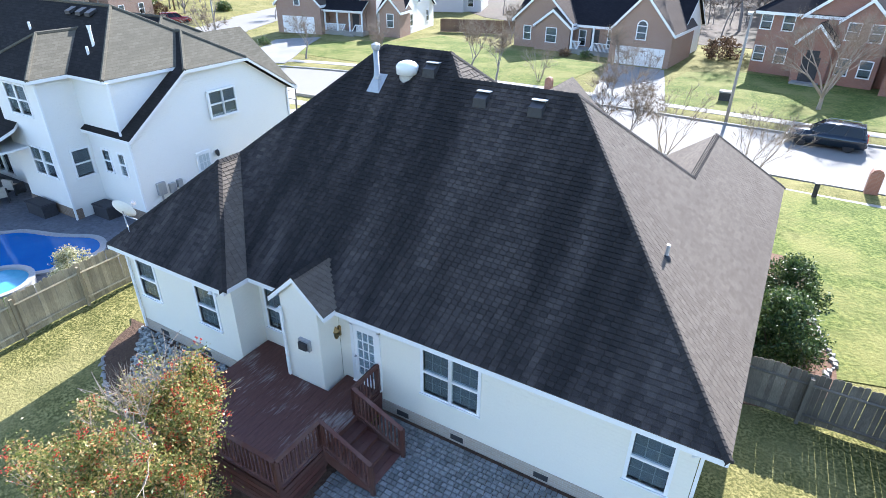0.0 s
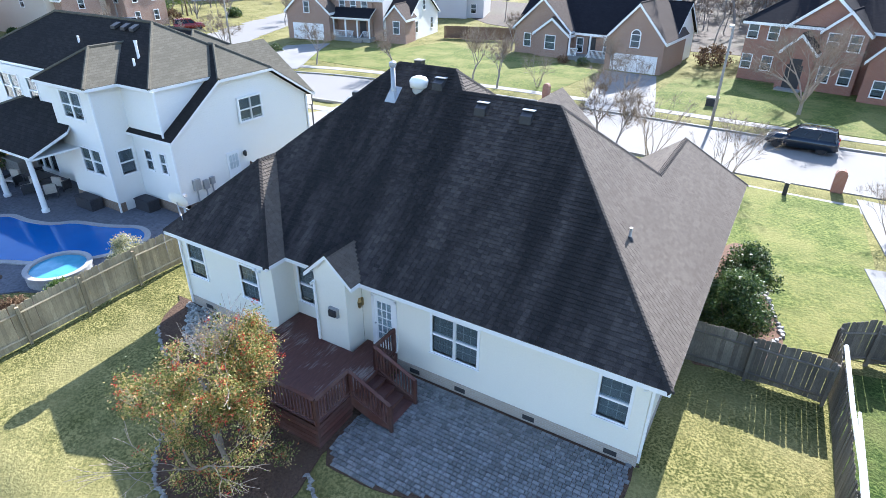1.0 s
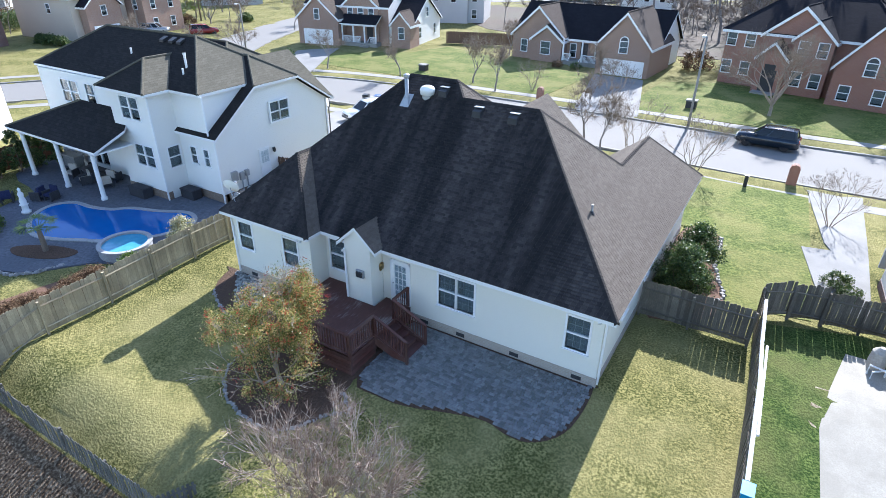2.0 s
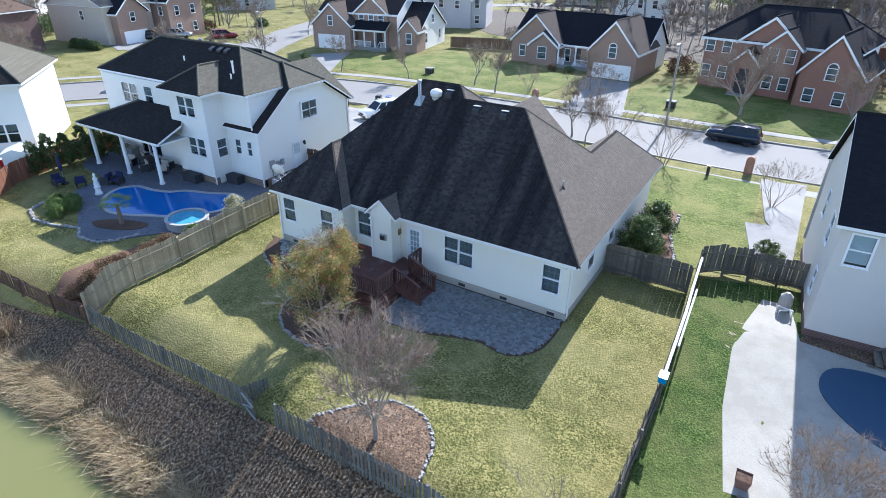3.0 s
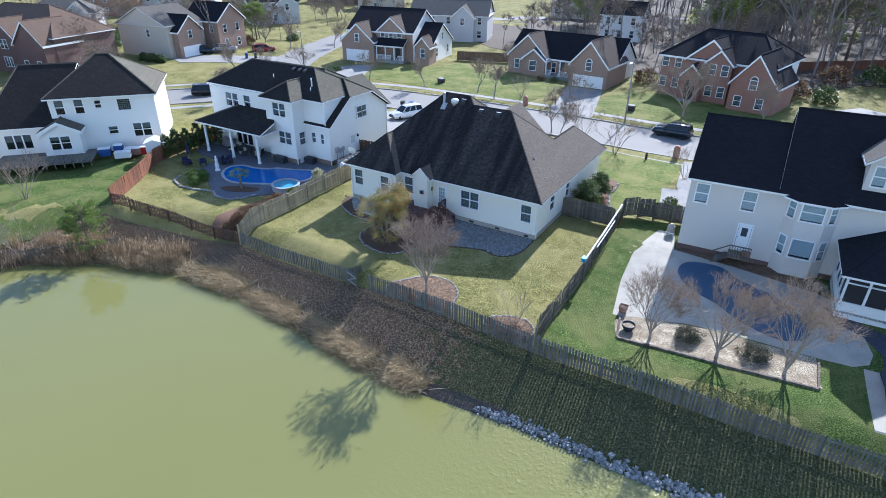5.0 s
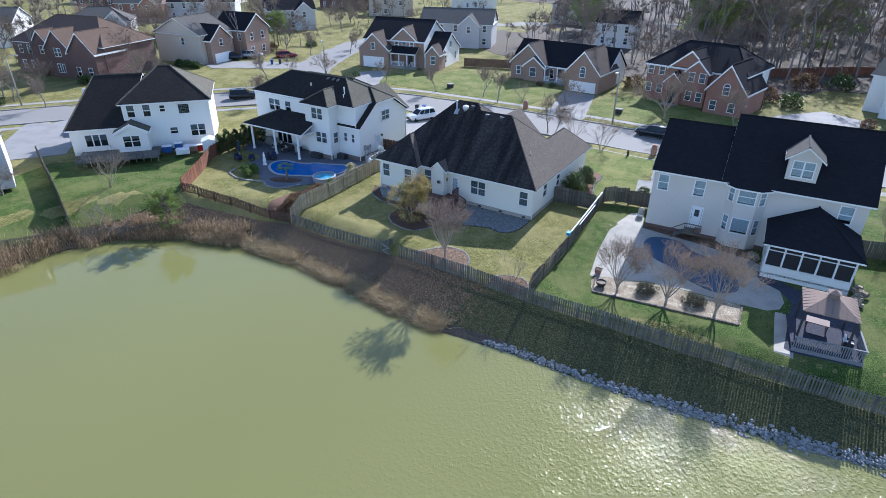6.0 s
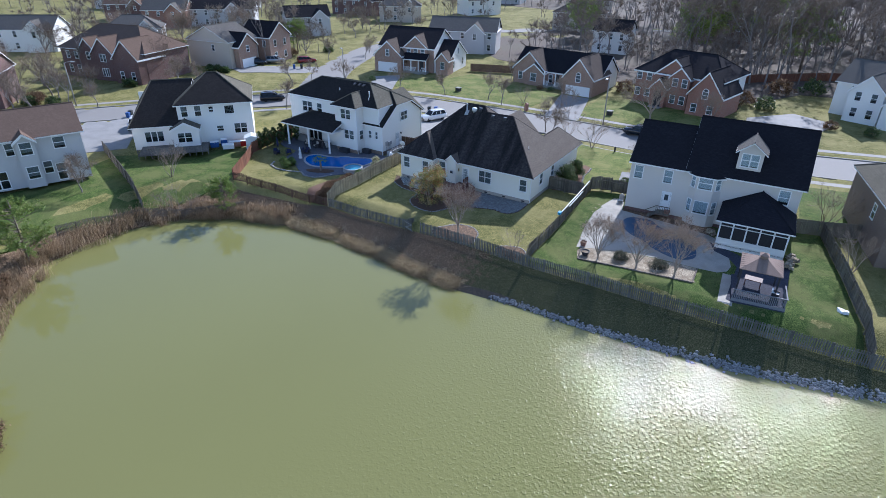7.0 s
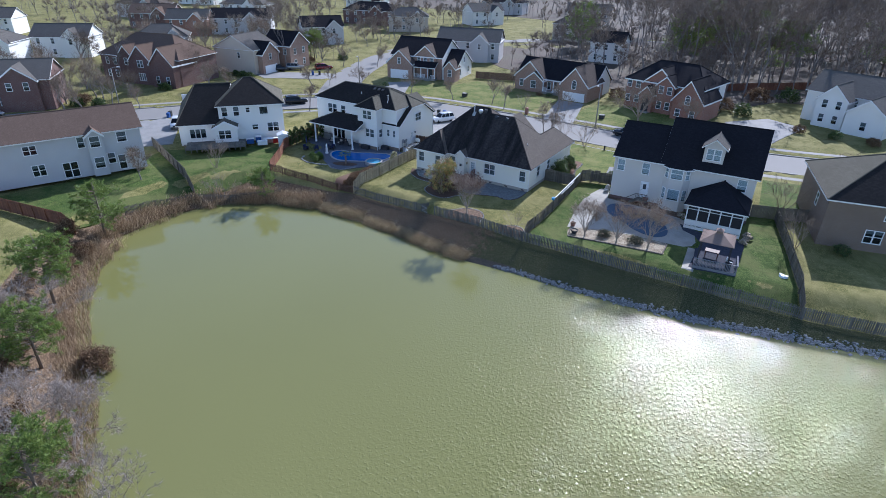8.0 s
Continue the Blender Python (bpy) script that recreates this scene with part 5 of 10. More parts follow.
FAR = [(-166, 14, 38, 16, 10, "white_siding", "shingle_grey", "gable_x"), (-168, -2, 38, 12, 10, "white_siding", "shingle_grey", "hip"), (-142, 31, 50, 15, 10, "grey_siding", "shingle_grey", "hip"), (-168, 78, 40, 22, 11, "grey_siding", "shingle_dark", "gable_x"),
       (-122, 80, 55, 14, 9, "grey_siding", "shingle_dark", "gable_x"), (-155, 138, 15, 24, 11, "dark_brick", "shingle_dark", "hip"), (-70, 84, 20, 19, 11, "grey_siding", "shingle_grey", "gable_x"), (-122, 128, 35, 16, 10, "tan_siding", "shingle_grey", "hip"),
       (-105, 167, 60, 16, 10, "white_siding", "shingle_grey", "gable_x"), (-11, 150, 10, 18, 11, "dark_brick", "shingle_dark", "hip"), (-208, 70, 30, 18, 11, "dark_brick", "shingle_red", "gable_x"), (-178, 66, 35, 15, 10, "red_brick", "shingle_grey", "gable_x"),
       (-235, 20, 40, 20, 11, "white_siding", "shingle_grey", "gable_x"), (-215, 120, 20, 22, 11, "white_siding", "shingle_grey", "hip"), (-250, 90, 25, 22, 11, "grey_siding", "shingle_brown", "hip"), (-60, 150, 10, 18, 11, "tan_siding", "shingle_brown", "hip"),
       (-190, 180, 10, 20, 11, "white_siding", "shingle_dark", "gable_x"), (-75, 200, 10, 20, 11, "tan_siding", "shingle_grey", "gable_x"), (60, 78, -20, 18, 12, "tan_brick", "shingle_dark", "hip"), (-290, 150, 15, 24, 12, "white_siding", "shingle_grey", "gable_x"), (-130, 220, 10, 22, 12, "grey_siding", "shingle_dark", "hip")]
LABEL_OF = {"white_siding": "white-sided two-storey house", "grey_siding": "grey-sided two-storey house", "dark_brick": "dark brick two-storey house", "tan_siding": "tan-sided two-storey house", "red_brick": "red brick two-storey house", "tan_brick": "brown brick two-storey house"}
for fx, fy, fr_, fw, fd, fm, frm, fk in FAR:
    n = int(fw / 3.6)
    xs = [(k + 0.5) * fw / n for k in range(n)]
    plain_house("far", fx, fy, fr_, fw, fd, 5.8, 3.2, fm, frm, LABEL_OF[fm] + " far off among bare trees", fk, S=W1(xs, 3.9) + W1(xs, 0.9), wings=[(fw * 0.55, fw * 0.55 + 5.5, -1.2, 5, 5.6, 2.4, fm, W1([fw * 0.55 + 2.7], 3.8))])


# ---- surfaces of the yards ----
from mathutils.geometry import delaunay_2d_cdt


def smooth_loop(pts, n=4):
    out = []
    k = len(pts)
    for i in range(k):
        p0, p1, p2, p3 = (Vector(pts[(i + j) % k]) for j in (-1, 0, 1, 2))
        for s in range(n):
            t = s / n
            out.append(tuple(0.5 * ((2 * p1) + (p2 - p0) * t + (2 * p0 - 5 * p1 + 4 * p2 - p3) * t * t + (3 * p1 - p0 - 3 * p2 + p3) * t ** 3)))
    return out


def patch(poly, lift, cell=1.2, flat=None, edge=0.25):
    """A sheet over a polygon that follows the ground, with its edge turned down into it."""
    P = np.array(poly)
    x0, y0 = P.min(0)
    x1, y1 = P.max(0)
    ring = []
    for i in range(len(poly)):
        a, b = Vector(poly[i]), Vector(poly[(i + 1) % len(poly)])
        k = max(1, int((b - a).length / cell))
        ring += [a.lerp(b, j / k) for j in range(k)]
    gxs, gys = np.meshgrid(np.arange(x0 + cell / 2, x1, cell), np.arange(y0 + cell / 2, y1, cell))
    gxs, gys = gxs.ravel(), gys.ravel()
    ok = inside(gxs, gys, poly) & (seg_dist(gxs, gys, poly, True) > cell * 0.4)
    pts = ring + [Vector((a, b)) for a, b in zip(gxs[ok], gys[ok])]
    n = len(ring)
    v, _, f, *_ = delaunay_2d_cdt(pts, [(i, (i + 1) % n) for i in range(n)], [], 1, 1e-5)
    xs, ys = np.array([p.x for p in v]), np.array([p.y for p in v])
    zs = land(xs, ys) + lift if flat is None else np.full(len(xs), flat)
    g = Geo().add(list(zip(xs, ys, zs)), f)
    rz = (land(np.array([p.x for p in ring]), np.array([p.y for p in ring])) + lift) if flat is None else np.full(n, flat)
    o = len(g.v)
    g.v += [(p.x, p.y, z) for p, z in zip(ring, rz)] + [(p.x, p.y, z - edge) for p, z in zip(ring, rz)]
    g.f += [(o + i, o + n + i, o + n + (i + 1) % n, o + (i + 1) % n) for i in range(n)]
    return g


M["grey_rock"] = surface("grey_rock", (0.14, 0.14, 0.135), (0.32, 0.315, 0.30), small=9, rough=0.95, spec=0.1, bump=0.5, island=0.35)
M["gravel"] = surface("gravel", (0.13, 0.095, 0.058), (0.60, 0.53, 0.39), (0.17, 0.125, 0.078), small=13, mid=1.6, big=0.9, rough=0.95, bump=0.9, dist=0.03, spread=0.13)
M["flagstone"] = surface("flagstone", (0.085, 0.09, 0.105), (0.165, 0.17, 0.188), (0.115, 0.118, 0.132), small=6, big=0.7, rough=0.9, bump=0.25, spec=0.1)
M["dark_slate"] = surface("dark_slate", (0.045, 0.047, 0.06), (0.085, 0.088, 0.105), (0.06, 0.06, 0.075), small=6, big=0.7, rough=0.95, bump=0.25, spec=0.05)
M["pool_edge"] = surface("pool_edge", (0.26, 0.26, 0.26), (0.38, 0.38, 0.37), small=8, rough=0.7, bump=0.2)
M["leaf_litter"] = surface("leaf_litter", (0.038, 0.024, 0.016), (0.33, 0.215, 0.13), (0.11, 0.072, 0.046), small=12, mid=2.5, big=1.2, rough=0.95, bump=1.0, dist=0.04, spread=0.13)
M["pine_straw"] = surface("pine_straw", (0.10, 0.055, 0.035), (0.19, 0.11, 0.07), small=14, big=0.8, rough=0.95, bump=0.8, dist=0.03)
M["drive"] = surface("drive", (0.21, 0.205, 0.19), (0.28, 0.27, 0.252), (0.19, 0.183, 0.17), small=20, big=0.4, rough=0.85, bump=0.1)
M["cover_blue"] = surface("cover_blue", (0.02, 0.055, 0.10), (0.03, 0.08, 0.14), small=30, big=0.5, rough=0.5, bump=0.1)
M["woods_floor"] = surface("woods_floor", (0.05, 0.038, 0.028), (0.13, 0.10, 0.075), (0.09, 0.08, 0.052), small=2.0, big=0.08, rough=0.95, bump=0.6, dist=0.1)
M["wet_mud"] = surface("wet_mud", (0.030, 0.024, 0.017), (0.10, 0.078, 0.052), small=6, big=0.6, rough=0.6, bump=0.8, dist=0.06)

setting("bank", patch(BANK, 0.05, 0.7), M["bank_grass"], "dormant brown and dark green grass bank above the pond", "bank", True)
setting("lawn", patch([(5.5, -11.57), (24.01, -11.26), (35.14, -10.29), (30.4, 10.2), (27.5, 9.5), (9, 9.2), (5.2, 8)], 0.06, 1.0), M["lawn_green"], "mown green lawn of the neighbouring yard", "lawn", True)
setting("lawn", patch([(-57, 43), (-20, 43.5), (-18, 55), (-30, 58), (-44, 63), (-46, 56), (-56, 49)], 0.03, 2), M["lawn_mixed"], "bright green lawn across the street", "lawn", True)
setting("lawn", patch([(-11, 43.3), (-4, 43.2), (12, 43), (18, 48), (14, 57), (-5, 59), (-10, 56)], 0.03, 2), M["lawn_mixed"], "shaded green lawn before brick houses", "lawn", True)
setting("lawn", patch([(-37.2, -14.4), (-39.2, -20), (-41.5, -25), (-43.2, -33), (-42, -40.8), (-54, -43.2), (-60, -44.5), (-56, -30), (-59, -17), (-48, -6), (-43.85, -5.25), (-40.52, -9.21)], 0.03, 2), M["lawn_green"], "green lawn behind the far houses", "lawn", True)
setting("lawn", patch([(0.8, 8), (4.6, 9), (7, 9.4), (6.4, 26.5), (-6, 27), (-3, 17), (0.6, 16.5)], 0.03, 1.5), M["lawn_mixed"], "yellow-green front lawn beside the house", "lawn", True)
setting("lawn", patch([(28.6, 9.6), (34, 10.5), (36, 27.5), (27.5, 26)], 0.03, 2), M["lawn_green"], "green side lawn between houses", "lawn", True)
setting("woods_floor", patch([(-48, 84), (-20, 74), (2, 76), (16, 70), (24, 84), (60, 92), (130, 78), (330, 140), (330, 420), (-420, 420), (-420, 240), (-200, 230), (-80, 210), (-58, 160), (-64, 130), (-70, 104)], 0.05, 9.0), M["woods_floor"], "brown leaf-strewn floor of the winter woods", "ground", True)
setting("mud", patch(smooth_loop([(-26, -16.2), (-17, -15.3), (-10, -15.9), (-5, -16.4), (0, -16.6), (6, -16.2), (6, -17.6), (0, -18.2), (-5, -18), (-10, -17.3), (-17, -16.6), (-25, -17.2)]), 0.07, 0.8), M["wet_mud"], "dark wet mud at the water line", "mud", True)
setting("driveway", patch([(6.15, 29.2), (9.6, 29.6), (9.4, 14), (9.3, 10.2), (7.1, 12.6), (6.25, 17.3), (7.7, 17.6), (7.35, 18.6)], 0.07, 1.5), M["drive"], "pale concrete driveway and path", "driveway")
setting("driveway", patch([(-33.5, 30.2), (-25.2, 30), (-25.2, 15.6), (-36, 15.6), (-36, 22)], 0.07, 1.5), M["drive"], "pale concrete driveway beside the white house", "driveway")
setting("driveway", patch([(-18.3, 55.8), (-12.2, 55.6), (-8.6, 39.6), (-15.2, 39.6)], 0.07, 1.5), M["drive"], "pale concrete driveway to the garage", "driveway")
setting("driveway", patch([(-62, 49), (-57, 52.5), (-49.8, 38.2), (-55.2, 36.4)], 0.07, 1.5), M["drive"], "pale concrete driveway to the garage", "driveway")
setting("driveway", patch([(-66, -2), (-60, 4), (-72, 14), (-77, 8)], 0.07, 1.5), M["drive"], "pale concrete driveway by the white house", "driveway")
setting("driveway", patch([(-66.5, -22), (-61, -14), (-75, -2), (-82, -8)], 0.07, 1.5), M["drive"], "pale concrete driveway with parked cars", "driveway")
setting("driveway", patch([(-98, 36), (-91, 42), (-80, 52), (-76, 45), (-90, 33)], 0.07, 2), M["drive"], "pale concrete driveway to the tan house", "driveway")
setting("driveway", patch([(18, 44), (26, 46), (31, 62), (24, 66), (17, 58)], 0.07, 2), M["drive"], "sunlit concrete driveway and patio", "driveway")
M["deck_concrete"] = surface("deck_concrete", (0.31, 0.285, 0.235), (0.41, 0.38, 0.32), (0.27, 0.25, 0.205), big=0.7, small=18.0, rough=0.85, bump=0.15)
setting("pool_deck", patch([(8.3, 7.4), (7.75, 4.5), (7.51, 2.28), (7.75, -1.59), (8.47, -5.88), (9.14, -5.76), (12.89, -4.93), (17.26, -4.86), (20.47, -4.79), (22.39, -4.6), (23.2, -3.95), (23.4, -2.88), (22.9, -1.09), (22.2, 0.8), (21.4, 2.2), (20.2, 3), (15, 3.9), (10.2, 4.4), (9.6, 7.4)], 0.07, 1.2), M["deck_concrete"], "pale concrete pool deck", "pool deck")
setting("pool_cover", patch(smooth_loop([(11.59, 2.95), (13.8, 3.3), (15.2, 2.06), (17.4, 1.02), (19.41, -0.73), (19.96, -2.93), (18.46, -4.02), (16.03, -3.23), (14.41, -1.83), (12.59, -0.69), (11.18, 1.23)], 5), 0.12, 0.9), M["cover_blue"], "dark blue winter pool cover", "pool cover")
setting("gravel_bed", patch(smooth_loop([(8.99, -5.82), (9.47, -8.14), (10.09, -8.33), (16.04, -8.23), (20.58, -7.7), (20.73, -7.11), (20.52, -5.08), (20.07, -4.88), (17.26, -5), (12.89, -5.07)], 3), 0.085, 0.6), M["gravel"], "pale gravel bed under bare trees", "bed")
setting("gravel_bed", patch([(7.3, 4.5), (7.75, 4.5), (7.51, 2.28), (7.75, -1.59), (8.47, -5.88), (8.01, -6.03), (7.3, -1.66), (7.06, 2.25)], 0.055, 0.8), M["gravel"], "strip of pale gravel along the pool deck", "bed")
setting("leaf_bed", patch([(10.2, 4.35), (15, 3.85), (20.2, 2.95), (20.6, 5), (16.9, 5.2), (10.3, 4.95)], 0.10, 0.8), M["leaf_litter"], "brown leaf-strewn bed against the house wall", "bed")
setting("terrace", patch([(20.6, 1.3), (21.4, -0.53), (22.9, -1.27), (23.91, -2.7), (23.91, -9.07), (24.41, -9.29), (28.64, -8.63), (28.4, 0.31), (24, -0.35)], 0.085, 1.0), M["dark_slate"], "dark slate-blue paved terrace", "terrace")
setting("path", patch([(22.9, -4.5), (24.21, -4.41), (24.63, -10.6), (23.41, -10.8)], 0.075, 1.0), M["deck_concrete"], "concrete path to the fence", "path")
setting("pool_terrace", patch(smooth_loop([(-37.46, -3.62), (-34.68, -4.86), (-31.87, -6.56), (-30, -7.29), (-28.01, -6.56), (-25.9, -4.37), (-22.64, -2.42), (-21.6, 3.2), (-25.7, 4.2), (-42.5, 3.9), (-42.26, -0.17), (-37.95, -1.12)], 3), 0.08, 1.0), M["flagstone"], "grey stone pool terrace", "terrace")
setting("mulch_bed", patch(smooth_loop([(-9.26, -7.82), (-11.71, -7.61), (-13.27, -6.26), (-13.62, -4.28), (-16.13, -3.9), (-18.24, -2.79), (-18.91, -1.3), (-18.48, -1.02), (-8.75, -1.02), (-8.35, -4.28), (-8.08, -6.26)], 3), 0.05, 0.6), M["mulch"], "dark mulch bed round the tree", "bed", True)
setting("leaf_bed", patch(smooth_loop([(-6.34, -11.76), (-5.82, -10.47), (-4.55, -9), (-2.94, -8.79), (-1.7, -9.63), (-1.17, -11.09), (-1.54, -11.96)], 4), 0.05, 0.6), M["leaf_litter"], "bed of brown fallen leaves", "bed", True)
setting("leaf_bed", patch(smooth_loop([(1.73, -11.84), (2.15, -10.87), (3.54, -10.22), (4.64, -10.68), (4.77, -11.85)], 4), 0.05, 0.6), M["leaf_litter"], "small bed of brown leaves by the fence", "bed", True)
setting("leaf_bed", patch(smooth_loop([(0.1, 6.4), (2.9, 7.2), (3.3, 9.5), (2.4, 12.4), (2.3, 16), (0.2, 16.2)], 4), 0.055, 0.7), M["pine_straw"], "pine straw bed along the house side", "bed", True)
setting("leaf_bed", patch(smooth_loop([(-26.24, -11.13), (-22.86, -11.02), (-22.35, -4.28), (-24.46, -4.09), (-26.15, -7.29)], 4), 0.055, 0.7), M["pine_straw"], "brown bed along the fence", "bed", True)

# swimming pool with its raised spa
POOL = smooth_loop([(-33.62, -3.67), (-34.57, -2.69), (-34.7, -1.58), (-33.8, -0.74), (-32.28, -0.6), (-30.84, -0.17), (-29.91, 0.6), (-28.1, 1.2), (-26.4, 2), (-25.1, 1.5), (-24.91, 0.31), (-25.4, -1.02), (-27.41, -2.69), (-28.81, -3.34), (-30.22, -3.99), (-31.89, -4.32)], 5)
pool = thing("pool", pose(0, 0, 0), "freeform swimming pool with deep blue water", "pool")
part("water", patch(POOL, 0.10, 0.8), M["pool_water"], pool, "deep blue pool water", True)
edge = Geo()
n_ = len(POOL)
for i in range(n_):
    d = (Vector(POOL[(i + 1) % n_]) - Vector(POOL[i - 1])).normalized()
    n = Vector((-d.y, d.x)) * 0.15
    z = lz(*POOL[i])
    edge.v += [(POOL[i][0] - n.x, POOL[i][1] - n.y, z), (POOL[i][0] - n.x, POOL[i][1] - n.y, z + 0.135), (POOL[i][0] + n.x, POOL[i][1] + n.y, z + 0.135), (POOL[i][0] + n.x, POOL[i][1] + n.y, z)]
    j = (i + 1) % n_
    edge.f += [(4 * i + k, 4 * j + k, 4 * j + k + 1, 4 * i + k + 1) for k in range(3)]
part("coping", edge, M["pool_edge"], pool, "pale stone coping")
spa = thing("spa", pose(-25.54, -2.65, lz(-25.54, -2.65)), "round raised stone spa with pale blue water", "spa")
part("wall", Geo().lathe([(1.35, 0), (1.35, 0.45), (1.4, 0.47), (1.4, 0.55), (1.17, 0.55), (1.17, 0.42)], sides=28), M["pool_edge"], spa)
M["spa_water"] = surface("spa_water", (0.05, 0.24, 0.38), (0.09, 0.33, 0.46), small=3, big=1, rough=0.08, bump=0.2, spec=0.5)
part("water", Geo().lathe([(1.18, 0.40), (1.18, 0.44)], sides=28), M["spa_water"], spa, "pale blue water")
setting("palm_bed", patch(smooth_loop([(-31.47, -5.65), (-29.99, -4.61), (-27.8, -4.09), (-27.77, -4.86), (-29.03, -5.65), (-30.56, -6.05)], 4), 0.11, 0.6), M["mulch"], "dark mulch bed under the palm", "bed")


# ---- stones ----
def rock(g, x, y, z, s, rng):
    base = [(-1, -1, -0.5), (1, -1, -0.5), (1, 1, -0.5), (-1, 1, -0.5), (-0.7, -0.7, 0.5), (0.7, -0.7, 0.5), (0.7, 0.7, 0.5), (-0.7, 0.7, 0.5)]
    a = rng.uniform(0, 6.28)
    ca, sa = math.cos(a), math.sin(a)
    sx, sy, sz = (s * rng.uniform(0.6, 1.25) for _ in range(3))
    vv = []
    for p in base:
        q = [c * rng.uniform(0.75, 1.2) for c in p]
        vv.append((x + (q[0] * ca - q[1] * sa) * sx, y + (q[0] * sa + q[1] * ca) * sy, z + q[2] * sz))
    g.add(vv, [(3, 2, 1, 0), (4, 5, 6, 7), (0, 1, 5, 4), (1, 2, 6, 5), (2, 3, 7, 6), (3, 0, 4, 7)])


rng = random.Random(7)
g = Geo()
shore_right = [p for p in SHORE[1:10]]
for k in range(1900):
    i = rng.randrange(len(shore_right) - 1)
    a, b = Vector(shore_right[i]), Vector(shore_right[i + 1])
    p = a.lerp(b, rng.random())
    if p.x < 3 + 3 * rng.random():
        continue
    off = rng.gauss(0.2, 0.13 + 0.006 * max(0, p.x - 4))
    x, y = p.x, p.y + off
    rock(g, x, y, max(lz(x, y), WATER_Z - 0.05) + 0.05, rng.uniform(0.06, 0.17), rng)
tagged(part("shore_rocks", g, M["grey_rock"]), "grey riprap rocks along the waterline", "rocks", "", "stuff")


M["pebble"] = surface("pebble", (0.16, 0.165, 0.15), (0.40, 0.40, 0.37), small=14, rough=0.8, bump=0.3, island=0.6)
g = Geo()
for k in range(1500):
    x, y = rng.uniform(-18.4, -13.3), rng.uniform(-3.3, -1.15)
    if y < -1.3 - 1.9 * sstep((x + 18.6) / 2.5):
        continue
    rock(g, x, y, lz(x, y) + 0.09, rng.uniform(0.035, 0.08), rng)
tagged(part("river_pebbles", g, M["pebble"]), "dark grey river pebbles against the house", "pebbles", "", "stuff")


def stone_row(pts, n, size, label, closed=False):
    row = thing("stone_edging", pose(pts[0][0], pts[0][1], 0), label, "edging")
    inv = row.matrix_world.inverted()
    meshes = [cached(("stone", k), lambda: (lambda gg: (rock(gg, 0, 0, 0.5, 1.0, random.Random(40 + k)), gg.mesh("stone", M["stone"]))[1])(Geo())) for k in range(5)]
    L = [0]
    P = [Vector(p) for p in pts]
    for a, b in zip(P, P[1:]):
        L.append(L[-1] + (b - a).length)
    for k in range(n):
        s = L[-1] * (k + 0.5) / n
        i = max(j for j in range(len(L) - 1) if L[j] <= s)
        p = P[i].lerp(P[i + 1], (s - L[i]) / (L[i + 1] - L[i]))
        sc = size * rng.uniform(0.7, 1.3)
        ob = part("stone", meshes[k % 5], None, row)
        ob.matrix_local = inv @ (pose(p.x + rng.uniform(-0.05, 0.05), p.y + rng.uniform(-0.05, 0.05), lz(p.x, p.y) + 0.02, 0, 0, rng.uniform(0, 360)) @ Matrix.Scale(sc, 4))
    return row


stone_row(smooth_loop([(-8.27, -5.05), (-8.08, -6.26), (-9.26, -7.82), (-11.71, -7.61), (-13.27, -6.26), (-13.62, -4.28), (-16.13, -3.9), (-18.24, -2.79), (-18.91, -1.3)], 3)[:-5], 150, 0.07, "grey round stones edging the mulch bed")
stone_row(smooth_loop([(-6.34, -11.76), (-5.82, -10.47), (-4.55, -9), (-2.94, -8.79), (-1.7, -9.63), (-1.17, -11.09), (-1.54, -11.96)], 4)[:-4], 95, 0.075, "grey stones edging the leaf bed")
stone_row(smooth_loop([(1.73, -11.84), (2.15, -10.87), (3.54, -10.22), (4.64, -10.68), (4.77, -11.85)], 4)[:-4], 50, 0.07, "pale stones edging the small bed")
stone_row([(-33.05, -7.29), (-31.56, -6.67), (-30.2, -7.4), (-28.68, -7.29), (-27.71, -6.46), (-27.18, -5.25)], 66, 0.11, "pale stones round the pool terrace")
stone_row([(-37.67, -5.85), (-37.14, -6.98), (-35.26, -7.61), (-33.05, -7.29)], 44, 0.11, "pale stones round the clipped shrubs")
stone_row([(2.7, 7.2), (3.3, 9.5), (2.4, 12.4), (2.3, 16)], 34, 0.12, "stones edging the side bed")
M["edging_brick"] = surface("edging_brick", (0.10, 0.082, 0.066), (0.19, 0.16, 0.13), small=14, rough=0.9, bump=0.4, piece=0.35)
brick_rows = [((8.99, -5.82), (9.52, -8.3)), ((9.52, -8.3), (16.04, -8.34)), ((16.04, -8.34), (20.73, -7.81)), ((20.73, -7.81), (20.63, -4.98))]
edging = thing("bed_edging", pose(8.99, -5.82, 0), "low dark brick edging round the gravel bed", "edging")
for a, b in brick_rows:
    a, b = Vector(a), Vector(b)
    n = int((b - a).length / 0.24)
    for k in range(n):
        p = a.lerp(b, (k + 0.5) / n)
        ob = part("brick", cached("ebrick", lambda: Geo().box(-0.11, 0.11, -0.07, 0.07, -0.05, 0.16).mesh("brick", M["edging_brick"])), None, edging)
        ob.matrix_local = edging.matrix_world.inverted() @ pose(p.x, p.y, lz(p.x, p.y) + 0.03, rng.uniform(-4, 4), rng.uniform(-4, 4), math.degrees(math.atan2(b.y - a.y, b.x - a.x)))


# ---- fences ----
def picket_mesh(w, h, t, ear, mat):
    g = Geo()
    g.prism([(-w / 2, 0, 0), (w / 2, 0, 0), (w / 2, 0, h - ear), (w / 2 - ear, 0, h), (-w / 2 + ear, 0, h), (-w / 2, 0, h - ear)], (0, t, 0))
    return g.mesh("picket", mat)


